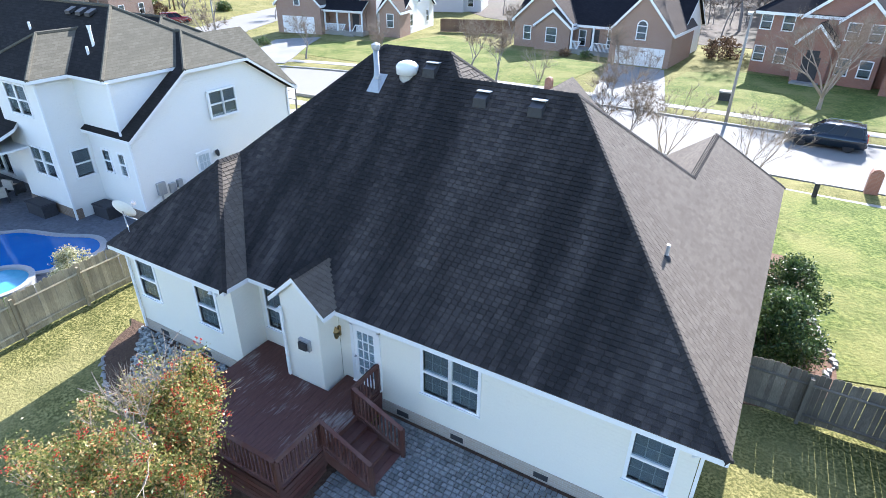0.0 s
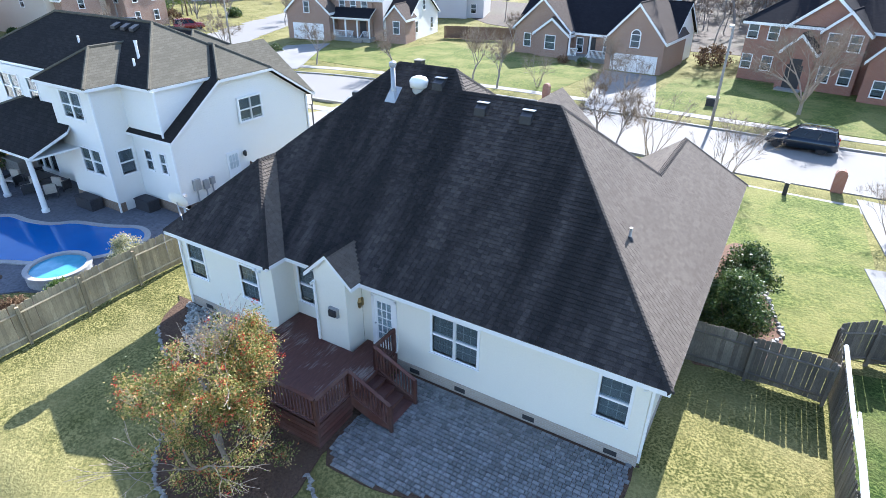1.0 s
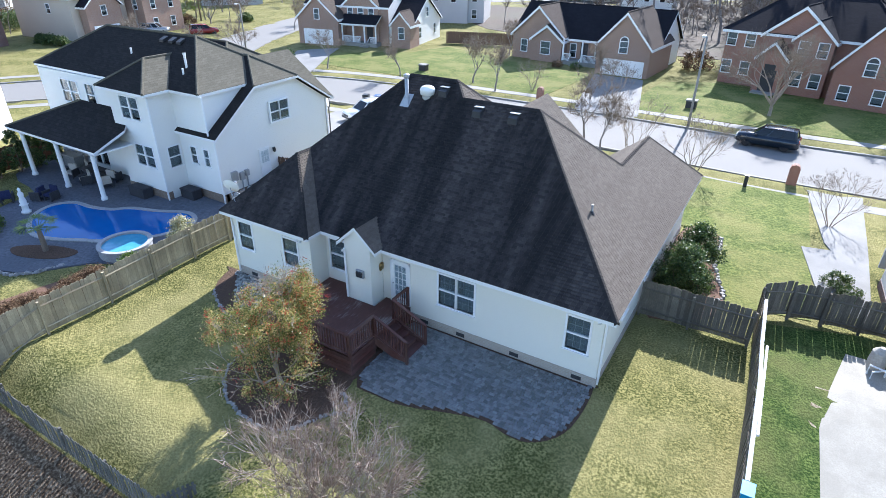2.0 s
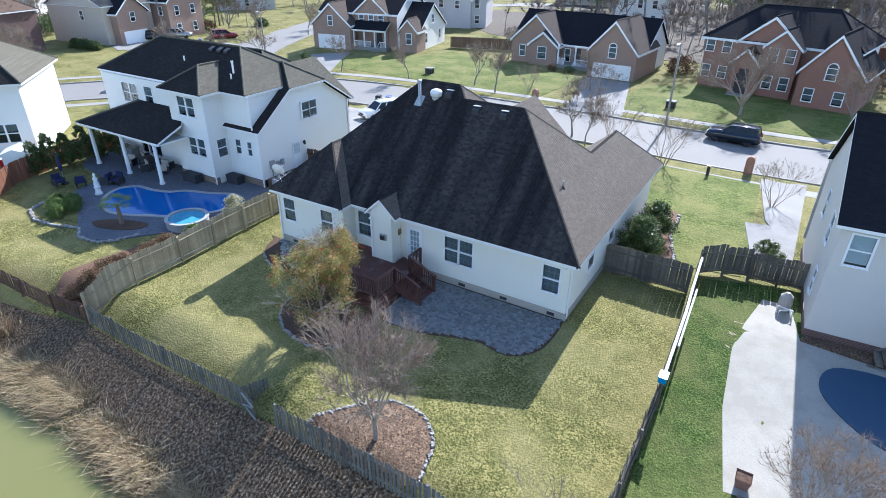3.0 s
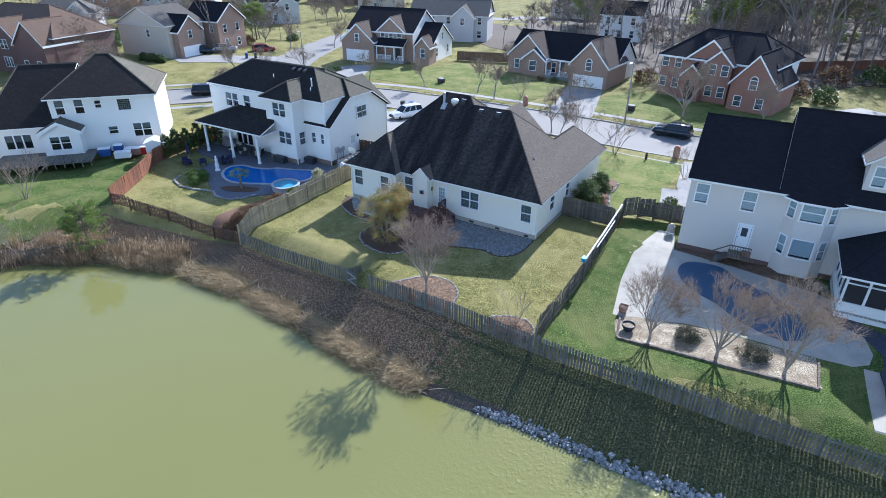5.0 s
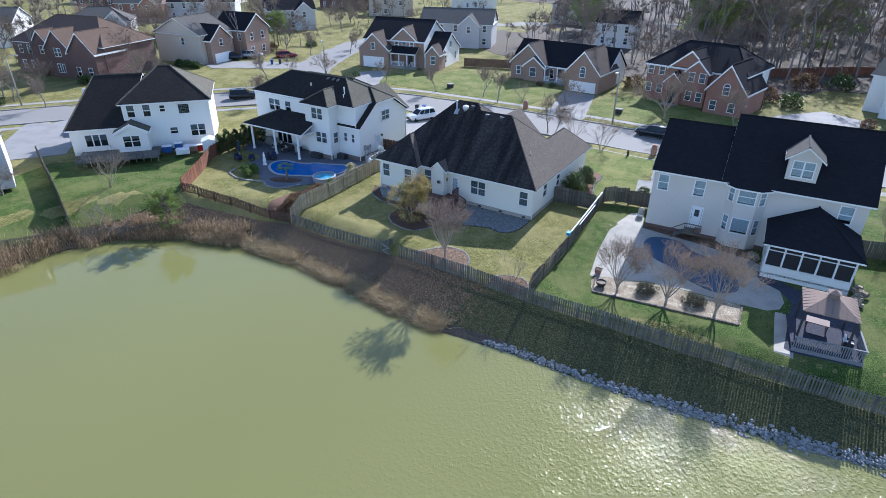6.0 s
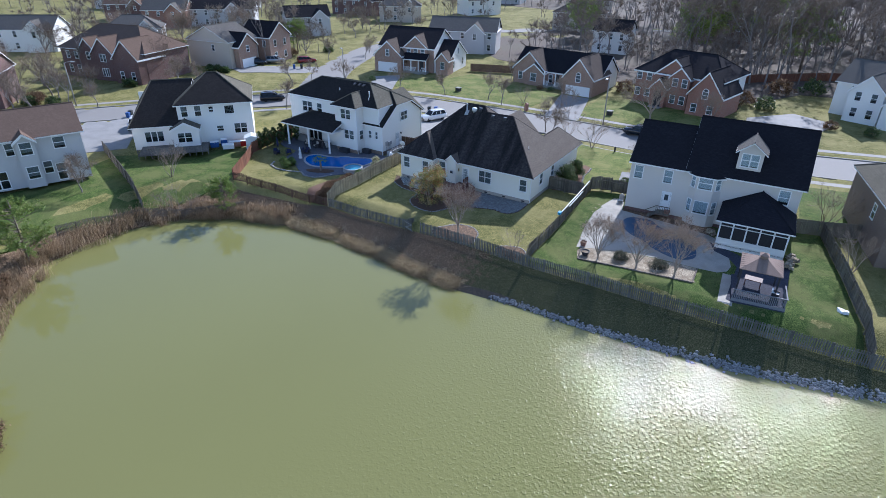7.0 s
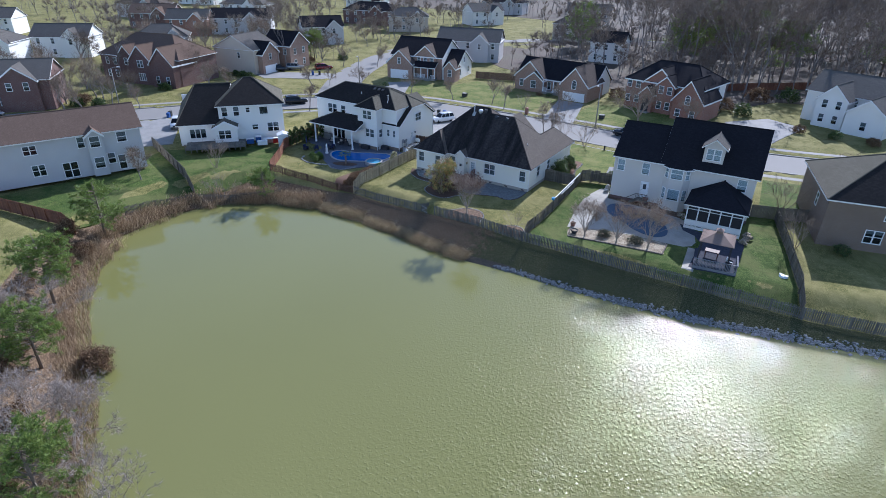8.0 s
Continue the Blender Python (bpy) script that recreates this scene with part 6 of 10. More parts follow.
def fence(pts, h, w, gap, mat, label, post_gap=2.4, rails=2, side=1, joined=False, lean=0.5, wave=0.0, post_h=None):
    lean = lean * (1.8 if gap > 0.03 else 1.0)
    root = thing("fence", pose(pts[0][0], pts[0][1], lz(*pts[0])), label, "fence", "yard fences")
    inv = root.matrix_world.inverted()
    pm = [cached(("picket", w, round(h + dh, 3), mat), lambda: picket_mesh(w, h + dh, 0.018, min(w * 0.3, 0.035), M[mat])) for dh in (-0.03, 0.0, 0.025)]
    post = cached(("post", h, mat), lambda: Geo().box(-0.05, 0.05, -0.05, 0.05, -0.3, (post_h or h - 0.05)).mesh("post", M[mat]))
    many = Geo()
    for a, b in zip(pts, pts[1:]):
        a, b = Vector(a), Vector(b)
        L = (b - a).length
        ang = math.degrees(math.atan2(b.y - a.y, b.x - a.x))
        n = int(L / (w + gap))
        for k in range(n):
            p = a.lerp(b, (k + 0.5) / n)
            sag = wave * math.sin(math.pi * ((k + 0.5) / n * L / post_gap % 1.0))
            m = inv @ pose(p.x, p.y, lz(p.x, p.y) + 0.04 + sag, rng.gauss(0, lean), rng.gauss(0, lean * 0.7), ang)
            if joined:
                many.add([m @ v.co for v in pm[k % 3].vertices], [tuple(f.vertices) for f in pm[k % 3].polygons])
            else:
                part("picket", pm[rng.randrange(3)], None, root, m=m)
        np_ = max(1, round(L / post_gap))
        for k in range(np_ + 1):
            p = a.lerp(b, k / np_)
            part("post", post, None, root, m=inv @ (pose(p.x, p.y, lz(p.x, p.y), rng.gauss(0, 1), rng.gauss(0, 1), ang) @ pose(0, 0.08 * side, 0)))
        for r in range(rails):
            z = h * (0.2 + 0.62 * r / max(1, rails - 1))
            for k in range(np_):
                p, q = a.lerp(b, k / np_), a.lerp(b, (k + 1) / np_)
                nrm = Vector((-(b - a).y, (b - a).x)).normalized() * 0.04 * side
                v0, v1 = Vector((p.x + nrm.x, p.y + nrm.y, lz(p.x, p.y) + z)), Vector((q.x + nrm.x, q.y + nrm.y, lz(q.x, q.y) + z))
                part("rail", Geo().tube([inv @ v0, inv @ v1], [0.045, 0.045], 4), M[mat], root)
    if joined:
        tagged(part("picket", many, M[mat], root), kind="stuff")
    return root


M["fence_dark"] = surface("fence_dark", (0.115, 0.10, 0.078), (0.22, 0.19, 0.15), (0.09, 0.08, 0.062), big=0.6, small=8.0, rough=0.9, bump=0.4, piece=0.25, stretch=(6, 6, 1))
M["fence_brown"] = surface("fence_brown", (0.10, 0.058, 0.038), (0.18, 0.11, 0.075), (0.08, 0.05, 0.035), big=0.6, small=8.0, rough=0.9, bump=0.4, piece=0.2, stretch=(6, 6, 1))
fence([(-22.03, -11.79), (-21.81, -5.95), (-21.5, 1), (-21.6, 9.4)], 1.75, 0.143, 0.0, "fence_board", "weathered grey-brown board fence between the yards", wave=0.03, side=-1)
fence([(-22.03, -11.79), (-15.65, -11.85), (-9.95, -11.91)], 1.2, 0.11, 0.075, "fence_wood", "weathered picket fence along the pond bank", wave=-0.03)
fence([(-7.8, -12.11), (-0.27, -12.27), (5.19, -12.34), (11.97, -12.23), (18.1, -12.26), (24.01, -11.82), (29.58, -11.38), (35.53, -10.75), (41.67, -9.47)], 1.42, 0.11, 0.075, "fence_wood", "weathered picket fence above the pond", wave=-0.03)
fence([(41.67, -9.47), (48, -8), (60, -4)], 1.42, 0.11, 0.075, "fence_wood", "weathered picket fence above the pond", joined=True)
fence([(5.24, -11.85), (5.32, -3.5), (5.1, 3), (4.8, 8.4)], 1.55, 0.14, 0.008, "fence_dark", "dark weathered board fence with a white pipe on top", side=-1, lean=0.9)
fence([(0.15, 5.9), (2.3, 5.9), (4.7, 5.9)], 1.75, 0.143, 0.0, "fence_dark", "dark weathered board fence beside the house", wave=0.06, side=-1)
fence([(4.8, 8.4), (6, 9.1), (7.3, 9.3)], 1.75, 0.143, 0.0, "fence_dark", "dark arched board fence with a gate", wave=0.18, side=-1)
fence([(7.35, 9.3), (10.2, 9.5)], 1.65, 0.143, 0.0, "fence_dark", "dark board gate beside the beige house", wave=0.1, side=-1, post_gap=1.4)
fence([(35.43, -10.52), (33.46, -2.7), (30.6, 9.6)], 1.75, 0.14, 0.006, "fence_dark", "dark board fence between the lawns", side=1)
fence([(27.8, 8.8), (30.6, 9.6), (34.2, 11)], 1.75, 0.14, 0.006, "fence_dark", "dark board fence between houses", joined=True)
fence([(-22.13, -11.79), (-30.38, -12.5), (-36.9, -13.71)], 1.15, 0.08, 0.05, "fence_brown", "brown picket fence along the pool yard", wave=-0.04)
fence([(-36.9, -13.71), (-40.17, -8.79), (-43.11, -4.86)], 1.7, 0.14, 0.006, "red_fence", "reddish brown board fence", joined=True)
fence([(-43.11, -4.86), (-43.69, -0.46), (-43.6, 3.8)], 1.7, 0.14, 0.006, "red_fence", "reddish brown board fence by evergreens", joined=True)
fence([(-32, -16.5), (-36.8, -21), (-40.4, -25)], 1.15, 0.08, 0.05, "fence_dark", "dark picket fence round the pond corner", joined=True)
fence([(-40.4, -25), (-42.2, -30), (-42.6, -34.2)], 1.15, 0.08, 0.07, "fence_dark", "dark picket fence by the reeds", joined=True)
fence([(-40.9, -24.6), (-50, -21.2), (-62, -16.8)], 1.8, 0.14, 0.006, "fence_dark", "dark board fence between far yards", joined=True)
fence([(-40.9, -41.4), (-54.4, -43.8), (-64, -46)], 1.8, 0.14, 0.006, "red_fence", "brown board fence at the far yard", joined=True)
fence([(-26.9, 9), (-21.6, 9.4)], 1.75, 0.14, 0.006, "fence_brown", "brown board fence at the side of the house", side=-1)
fence([(4, 78), (14, 92), (28, 104), (50, 112)], 1.8, 0.14, 0.006, "red_fence", "brown board fence before the woods", joined=True)
fence([(-46, 66), (-34, 70), (-22, 72)], 1.8, 0.14, 0.006, "fence_brown", "brown board fence behind the lawns", joined=True)
# open gate in the back fence
gate = thing("gate", pose(-9.95, -11.91, lz(-9.95, -11.91), 0, 0, 62), "open wooden picket gate with cross brace", "gate")
for k in range(8):
    part("picket", cached(("picket", 0.09, 1.15, "fence_wood"), lambda: picket_mesh(0.09, 1.15, 0.018, 0.027, M["fence_wood"])), None, gate, m=pose(0.08 + k * 0.145, 0, 0.06))
part("brace", Geo().tube([(0.05, 0.04, 0.2), (1.15, 0.04, 1.0)], [0.045, 0.045], 4).tube([(0.03, 0.04, 0.25), (1.15, 0.04, 0.25)], [0.04, 0.04], 4).tube([(0.03, 0.04, 0.98), (1.15, 0.04, 0.98)], [0.04, 0.04], 4), M["fence_wood"], gate)
# small picket gate with pale braces, standing open at the gap in the bank fence
gate = thing("picket_gate", pose(-9.9, -11.93, lz(-9.9, -11.93), 0, 0, -18), "weathered picket gate with pale cross braces", "gate")
for k in range(7):
    part("picket", cached("gpicket", lambda: picket_mesh(0.1, 1.15, 0.018, 0.03, M["fence_wood"])), None, gate, m=pose(0.1 + 0.165 * k, 0, 0.06))
M["pale_board"] = surface("pale_board", (0.22, 0.21, 0.185), (0.33, 0.315, 0.28), small=12, rough=0.85, bump=0.2)
for a, b in (((0.02, -0.04, 0.3), (1.18, -0.04, 0.3)), ((0.02, -0.04, 0.95), (1.18, -0.04, 0.95)), ((0.05, -0.07, 0.32), (1.15, -0.07, 0.93))):
    part("brace", Geo().tube([a, b], [0.05, 0.05], 4), M["pale_board"], gate)

# white pipe and blue tub on the fence
pipe = thing("pipe", pose(5.2, 0, 0), "white plastic pipe lying along the fence top", "pipe")
part("tube", Geo().tube([(0.2, -3.2, 1.45), (0.05, 1.5, 1.62), (-0.1, 4.0, 1.6), (-0.25, 7.2, 1.68)], [0.07] * 4, 7).tube([(0.28, -1.0, 1.35), (0.1, 4.0, 1.5)], [0.05] * 2, 7), M["white_plastic"], pipe)
M["cyan_plastic"] = surface("cyan_plastic", (0.008, 0.20, 0.42), (0.012, 0.25, 0.48), rough=0.4, bump=0.05)
tub = thing("tub", pose(5.42, -3.75, 1.35), "bright blue plastic tub hanging on the fence", "tub")
part("shell", Geo().box(-0.15, 0.15, -0.24, 0.24, 0.1, 0.38).box(-0.18, 0.18, -0.27, 0.27, 0.34, 0.385), M["cyan_plastic"], tub)


# ---- plants ----
def leafy(name, stops, rough=0.45, through_=0.35, spec=0.3):
    """Leaves: tone by leaf, some light passing through."""
    m, nt, b = nodes_of(name)
    col = ramp(nt, nt.nodes.new("ShaderNodeNewGeometry").outputs["Random Per Island"], stops)
    nt.links.new(col, b.inputs["Base Color"])
    b.inputs["Roughness"].default_value, b.inputs["Specular IOR Level"].default_value = rough, spec
    tr = nt.nodes.new("ShaderNodeBsdfTranslucent")
    nt.links.new(col, tr.inputs[0])
    mx = nt.nodes.new("ShaderNodeMixShader")
    mx.inputs[0].default_value = through_
    nt.links.new(b.outputs[0], mx.inputs[1])
    nt.links.new(tr.outputs[0], mx.inputs[2])
    nt.links.new(mx.outputs[0], nt.nodes["Material Output"].inputs["Surface"])
    return m


M["holly_leaf"] = leafy("holly_leaf", [(0.0, (0.07, 0.10, 0.024)), (0.4, (0.20, 0.22, 0.055)), (0.72, (0.41, 0.36, 0.115)), (0.90, (0.64, 0.46, 0.21)), (1.0, (0.55, 0.20, 0.07))], 0.35, 0.45, 0.4)
M["berry"] = leafy("berry", [(0.0, (0.34, 0.022, 0.014)), (1.0, (0.58, 0.07, 0.035))], 0.3, 0.05)
M["shrub_leaf"] = leafy("shrub_leaf", [(0.0, (0.025, 0.05, 0.014)), (0.6, (0.065, 0.11, 0.028)), (0.9, (0.14, 0.18, 0.05)), (1.0, (0.26, 0.27, 0.09))], 0.4, 0.3, 0.4)
M["box_leaf"] = leafy("box_leaf", [(0.0, (0.06, 0.11, 0.025)), (1.0, (0.19, 0.26, 0.06))], 0.5, 0.3)
M["needle"] = leafy("needle", [(0.0, (0.075, 0.125, 0.028)), (0.6, (0.18, 0.25, 0.055)), (1.0, (0.32, 0.38, 0.10))], 0.5, 0.35)
M["reed"] = leafy("reed", [(0.0, (0.15, 0.10, 0.058)), (0.5, (0.33, 0.24, 0.145)), (1.0, (0.54, 0.42, 0.27))], 0.8, 0.35, 0.1)
M["brown_reed"] = leafy("brown_reed", [(0.0, (0.13, 0.085, 0.05)), (0.6, (0.34, 0.25, 0.155)), (1.0, (0.60, 0.48, 0.32))], 0.8, 0.4, 0.1)
M["straw"] = leafy("straw", [(0.0, (0.20, 0.14, 0.07)), (0.4, (0.46, 0.355, 0.20)), (1.0, (0.74, 0.61, 0.38))], 0.8, 0.3, 0.1)
M["bank_blade"] = leafy("bank_blade", [(0.0, (0.030, 0.038, 0.012)), (0.45, (0.085, 0.08, 0.035)), (0.8, (0.20, 0.165, 0.095)), (1.0, (0.46, 0.40, 0.28))], 0.9, 0.5, 0.1)
M["thatch"] = leafy("thatch", [(0.0, (0.055, 0.035, 0.02)), (0.5, (0.17, 0.118, 0.07)), (0.85, (0.45, 0.36, 0.24)), (1.0, (0.80, 0.70, 0.55))], 0.9, 0.5, 0.1)
M["twig_red"] = leafy("twig_red", [(0.0, (0.13, 0.09, 0.07)), (0.6, (0.27, 0.20, 0.155)), (1.0, (0.44, 0.36, 0.29))], 0.8, 0.12, 0.1)
M["twig_dark"] = leafy("twig_dark", [(0.0, (0.09, 0.07, 0.055)), (1.0, (0.22, 0.175, 0.135))], 0.8, 0.1, 0.1)
M["twig_brown"] = leafy("twig_brown", [(0.0, (0.15, 0.105, 0.075)), (1.0, (0.42, 0.32, 0.235))], 0.8, 0.15, 0.1)
M["twig_grey"] = leafy("twig_grey", [(0.0, (0.20, 0.165, 0.14)), (1.0, (0.44, 0.385, 0.34))], 0.8, 0.15, 0.1)
M["twig_wood"] = leafy("twig_wood", [(0.0, (0.12, 0.095, 0.075)), (1.0, (0.30, 0.25, 0.205))], 0.8, 0.1, 0.1)
M["twig"] = leafy("twig", [(0.0, (0.15, 0.115, 0.085)), (1.0, (0.32, 0.26, 0.20))], 0.8, 0.1, 0.1)
M["grey_shrub"] = leafy("grey_shrub", [(0.0, (0.05, 0.05, 0.032)), (0.6, (0.10, 0.105, 0.07)), (1.0, (0.20, 0.19, 0.13))], 0.7, 0.2, 0.2)
M["brown_shrub"] = leafy("brown_shrub", [(0.0, (0.075, 0.048, 0.03)), (0.6, (0.19, 0.12, 0.072)), (1.0, (0.33, 0.23, 0.13))], 0.8, 0.3, 0.1)


def limb(g, p, d, length, r, level, rng, tips, splits, bend, keep, sides):
    """A limb that forks; collects the thin ends in tips."""
    pts, rad = [Vector(p)], [r]
    d = Vector(d).normalized()
    n = 3 if level > 1 else 2
    for k in range(n):
        d = (d + Vector((rng.gauss(0, bend), rng.gauss(0, bend), rng.gauss(0.03, bend * 0.6)))).normalized()
        pts.append(pts[-1] + d * length / n)
        rad.append(r * (1 - 0.38 * (k + 1) / n))
    rad = [max(q, 0.006) for q in rad]
    g.tube(pts, rad, sides if level > 2 else max(3, sides - 2), cap=False)
    if level == 0:
        tips.append((pts[-1], d))
        return
    if level == 1:
        tips.append((pts[1], d))
    for k in range(splits):
        side = Vector((rng.gauss(0, 1), rng.gauss(0, 1), rng.gauss(0, 0.6))).normalized()
        nd_ = (d * keep + side * rng.uniform(0.45, 0.85)).normalized()
        at = pts[-1] if k < 2 else pts[-2].lerp(pts[-1], rng.random())
        limb(g, at, nd_, length * rng.uniform(0.6, 0.85), rad[-1] * rng.uniform(0.6, 0.8), level - 1, rng, tips, splits, bend, keep, sides)


def twig_spray(g, tips, rng, n, length, width, spread=0.7):
    for p, d in tips:
        for k in range(n):
            e = (d + Vector((rng.gauss(0, spread), rng.gauss(0, spread), rng.gauss(0.1, spread)))).normalized() * length * rng.uniform(0.4, 1.0)
            w = e.cross(Vector((rng.gauss(0, 1), rng.gauss(0, 1), rng.gauss(0, 1)))).normalized() * width
            s = p + e * 0.5 + Vector((rng.gauss(0, 0.02), rng.gauss(0, 0.02), rng.gauss(0, 0.02)))
            g.add([p - w, p + w, p + e], [(0, 1, 2)])


def bare_tree(seed, height, stems=1, splits=3, levels=3, spread=0.35, r=0.09, twigs=5, twig_len=0.5, width=0.006, bend=0.12, keep=1.2, trunk=0.3, sides=6):
    rng = random.Random(seed)
    g, tips = Geo(), []
    for k in range(stems):
        a = 2 * math.pi * (k + rng.random() * 0.5) / stems
        lean = Vector((math.cos(a) * spread, math.sin(a) * spread, 1)) if stems > 1 else Vector((0, 0, 1))
        L = height * trunk
        limb(g, Vector((math.cos(a), math.sin(a), 0)) * (0.12 if stems > 1 else 0) - Vector((0, 0, 0.1)), lean, L, r, levels, rng, tips, splits, bend, keep, sides)
    c = Geo()
    twig_spray(c, tips, rng, twigs, twig_len, width)
    return g, c


def myrtle(seed, h, trunk_h, stems, spread, r, twigs, twig_len, keep, levels=3):
    """A short trunk that fans out into a broad broom of thin limbs."""
    rng = random.Random(seed)
    g, tips = Geo(), []
    g.tube([(0, 0, -0.15), (0.03, 0.02, trunk_h * 0.5), (0, 0, trunk_h)], [r * 2.1, r * 1.7, r * 1.6], 7, False)
    for k in range(stems):
        a = 2 * math.pi * (k + 0.4 * rng.random()) / stems
        lean = spread * rng.uniform(0.25, 1.1)
        limb(g, (0.03 * math.cos(a), 0.03 * math.sin(a), trunk_h * rng.uniform(0.7, 1)), (math.cos(a) * lean, math.sin(a) * lean, 1), h * (0.30 if levels < 4 else 0.26), r, levels, rng, tips, 3, 0.12, keep, 6)
    c = Geo()
    twig_spray(c, tips, rng, twigs, twig_len, 0.0065, 0.65)
    return g, c


def tree_thing(name, key, make, m, bark, twig_mat, label, category="tree", group="bare trees"):
    if key not in MESHES:
        g, c = make()
        MESHES[key] = (g.mesh("trunk", M[bark], True), c.mesh("crown", M[twig_mat]))
    t = thing(name, m, label, category, group)
    part("trunk", MESHES[key][0], None, t)
    part("crown", MESHES[key][1], None, t)
    return t


def at(x, y, rz=0.0, s=1.0, dz=0.0):
    return pose(x, y, lz(x, y) + dz, 0, 0, rz) @ Matrix.Scale(s, 4)


CM = lambda seed: (lambda: myrtle(seed, 5.6, 0.7, 8, 0.60, 0.055, 7, 0.5, 1.75, 4))
tree_thing("crepe_myrtle", "cm1", lambda: myrtle(11, 5.3, 1.0, 9, 0.60, 0.05, 9, 0.5, 1.7, 4), at(-3.54, -10.93, 0, 1.12), "bark_myrtle", "twig_red", "bare crepe myrtle with grey-brown twigs in a leaf bed")
for k, (x, y, s_) in enumerate(((11.34, -7.42, 0.95), (15.33, -7.65, 1.05), (18.98, -7.42, 1.1))):
    tree_thing("crepe_myrtle", f"cm{k + 2}", CM(21 + k), at(x, y, 40 * k, s_), "bark_myrtle", "twig_brown", "bare multi-stemmed crepe myrtle in a gravel bed")
tree_thing("shrub", "cmS", lambda: bare_tree(31, 2.6, stems=7, splits=2, levels=3, spread=0.35, r=0.022, twigs=5, twig_len=0.35, width=0.006, bend=0.12, keep=1.6, trunk=0.35), at(3.45, -11.15), "bark_pale", "twig", "thin bare shrub in a small leaf bed", "shrub")
ST = lambda seed, h: (lambda: bare_tree(seed, h, stems=1, splits=4, levels=3, spread=0.3, r=0.13, twigs=18, twig_len=1.35, width=0.013, bend=0.12, keep=1.1, trunk=0.34))
STREET_TREES = [(-49.7, 41.6, 0.8), (-39.0, 43.0, 0.75), (-25.5, 42.5, 0.9), (-29.5, 44.5, 0.9), (-11.0, 30.8, 0.95), (-8.8, 28.2, 0.7), (-15.5, 49.0, 0.9), (12.5, 47.2, 1.0), (-62, 38, 0.9), (-71, 31, 1.0), (-58, 16.5, 0.95), (-86, 59, 0.9), (-97, 70, 0.9), (-79, 66, 0.8), (-85, 18, 1.0), (-100, -12, 1.1), (-96, -4, 1.0), (-92, -12, 1.1),
                (-128, 20, 1.3), (-33, 62, 0.8), (38, 27, 0.9), (50, 60, 1.0), (-49.5, -27.2, 0.8), (-150, 50, 1.2), (-125, 60, 1.2), (-140, 5, 1.2), (-104, 92, 1.0), (-93, 112, 1.0), (-180, 30, 1.3), (-130, -8, 1.2), (-118, -12, 1.0), (-103.1, -3.4, 1.25), (-98.2, -4.5, 1.15), (-88.4, -2.6, 0.85), (-87.0, 14.5, 0.95), (-92, 17.5, 0.95), (-72.5, 38.5, 0.7), (-116, 71, 1.0), (-52.9, -25.3, 0.75), (-104.5, -11.0, 1.1), (-124, 52, 0.95), (-134, 44, 1.05), (-128, 64, 0.95), (-146, 58, 1.1), (-140, 78, 1.1), (-112, 96, 1.0), (-152, 22, 1.1), (-148, -2, 1.1), (-163, 34, 1.1), (-84, 74, 0.8), (-58, 66, 0.8)]
tr_ = random.Random(12)
FAR_SPOTS = [(f[0] + 8, f[1] + 6) for f in FAR]
while len(STREET_TREES) < 125:
    x, y = tr_.uniform(-270, -105), tr_.uniform(-10, 210)
    if y > 0.9 * (-105 - x) - 20 and min(math.hypot(x - a, y - b) for a, b in FAR_SPOTS) > 15 and math.hypot(x + 108, y - 18) > 24 and math.hypot(x + 100, y - 42) > 22 and float(min(seg_dist(np.array([x]), np.array([y]), STREET)[0], seg_dist(np.array([x]), np.array([y]), SIDE_STREET)[0])) > 8:
        STREET_TREES.append((x, y, tr_.uniform(0.9, 1.3)))
for k, (x, y, s) in enumerate(STREET_TREES):
    tree_thing("bare_tree", f"st{k % 4}", ST(50 + k % 4, 6.6), at(x, y, 47 * k, s), "bark_grey", "twig", "leafless street tree with grey branches")
FR = lambda seed: (lambda: bare_tree(seed, 5.2, stems=6, splits=3, levels=3, spread=0.45, r=0.05, twigs=8, twig_len=0.6, width=0.007, bend=0.12, keep=1.5, trunk=0.36))
for k, (x, y, s) in enumerate(((-1.2, 26.2, 0.95), (-6.5, 29.4, 0.95), (30.9, 12.5, 1.0), (7.6, 21.5, 0.7), (-12.4, 44.4, 0.9), (-45, -17.5, 0.9), (33.5, 2.2, 0.9), (-22, 45, 0.7))):
    tree_thing("bare_tree", f"fr{k % 3}", FR(70 + k % 3), at(x, y, 31 * k, s), "bark_pale", "twig", "bare multi-stemmed ornamental tree")
# fallen bare branches at the pond corner
tree_thing("fallen_branches", "fallen", lambda: bare_tree(91, 5.0, stems=7, splits=3, levels=3, spread=1.3, r=0.05, twigs=6, twig_len=0.7, width=0.009, bend=0.2, keep=1.2, trunk=0.4), at(-38.2, -21.8, 0, 0.8), "bark_grey", "twig", "grey fallen branches at the pond edge", "branches")
for k, (x, y) in enumerate(((-8.0, -59.6), (-10.6, -60.4), (-24.5, -53.4), (-1.5, -61.2))):
    tree_thing("bare_tree", "wd%d" % (k % 2), (lambda s: (lambda: bare_tree(s, 6.0, stems=6, splits=3, levels=4, spread=0.6, r=0.07, twigs=8, twig_len=0.6, width=0.012, bend=0.16, keep=1.2, trunk=0.32)))(95 + k % 2), at(x, y, 50 * k, 1.0), "bark_pale", "twig_grey", "grey bare tree leaning over the pond")


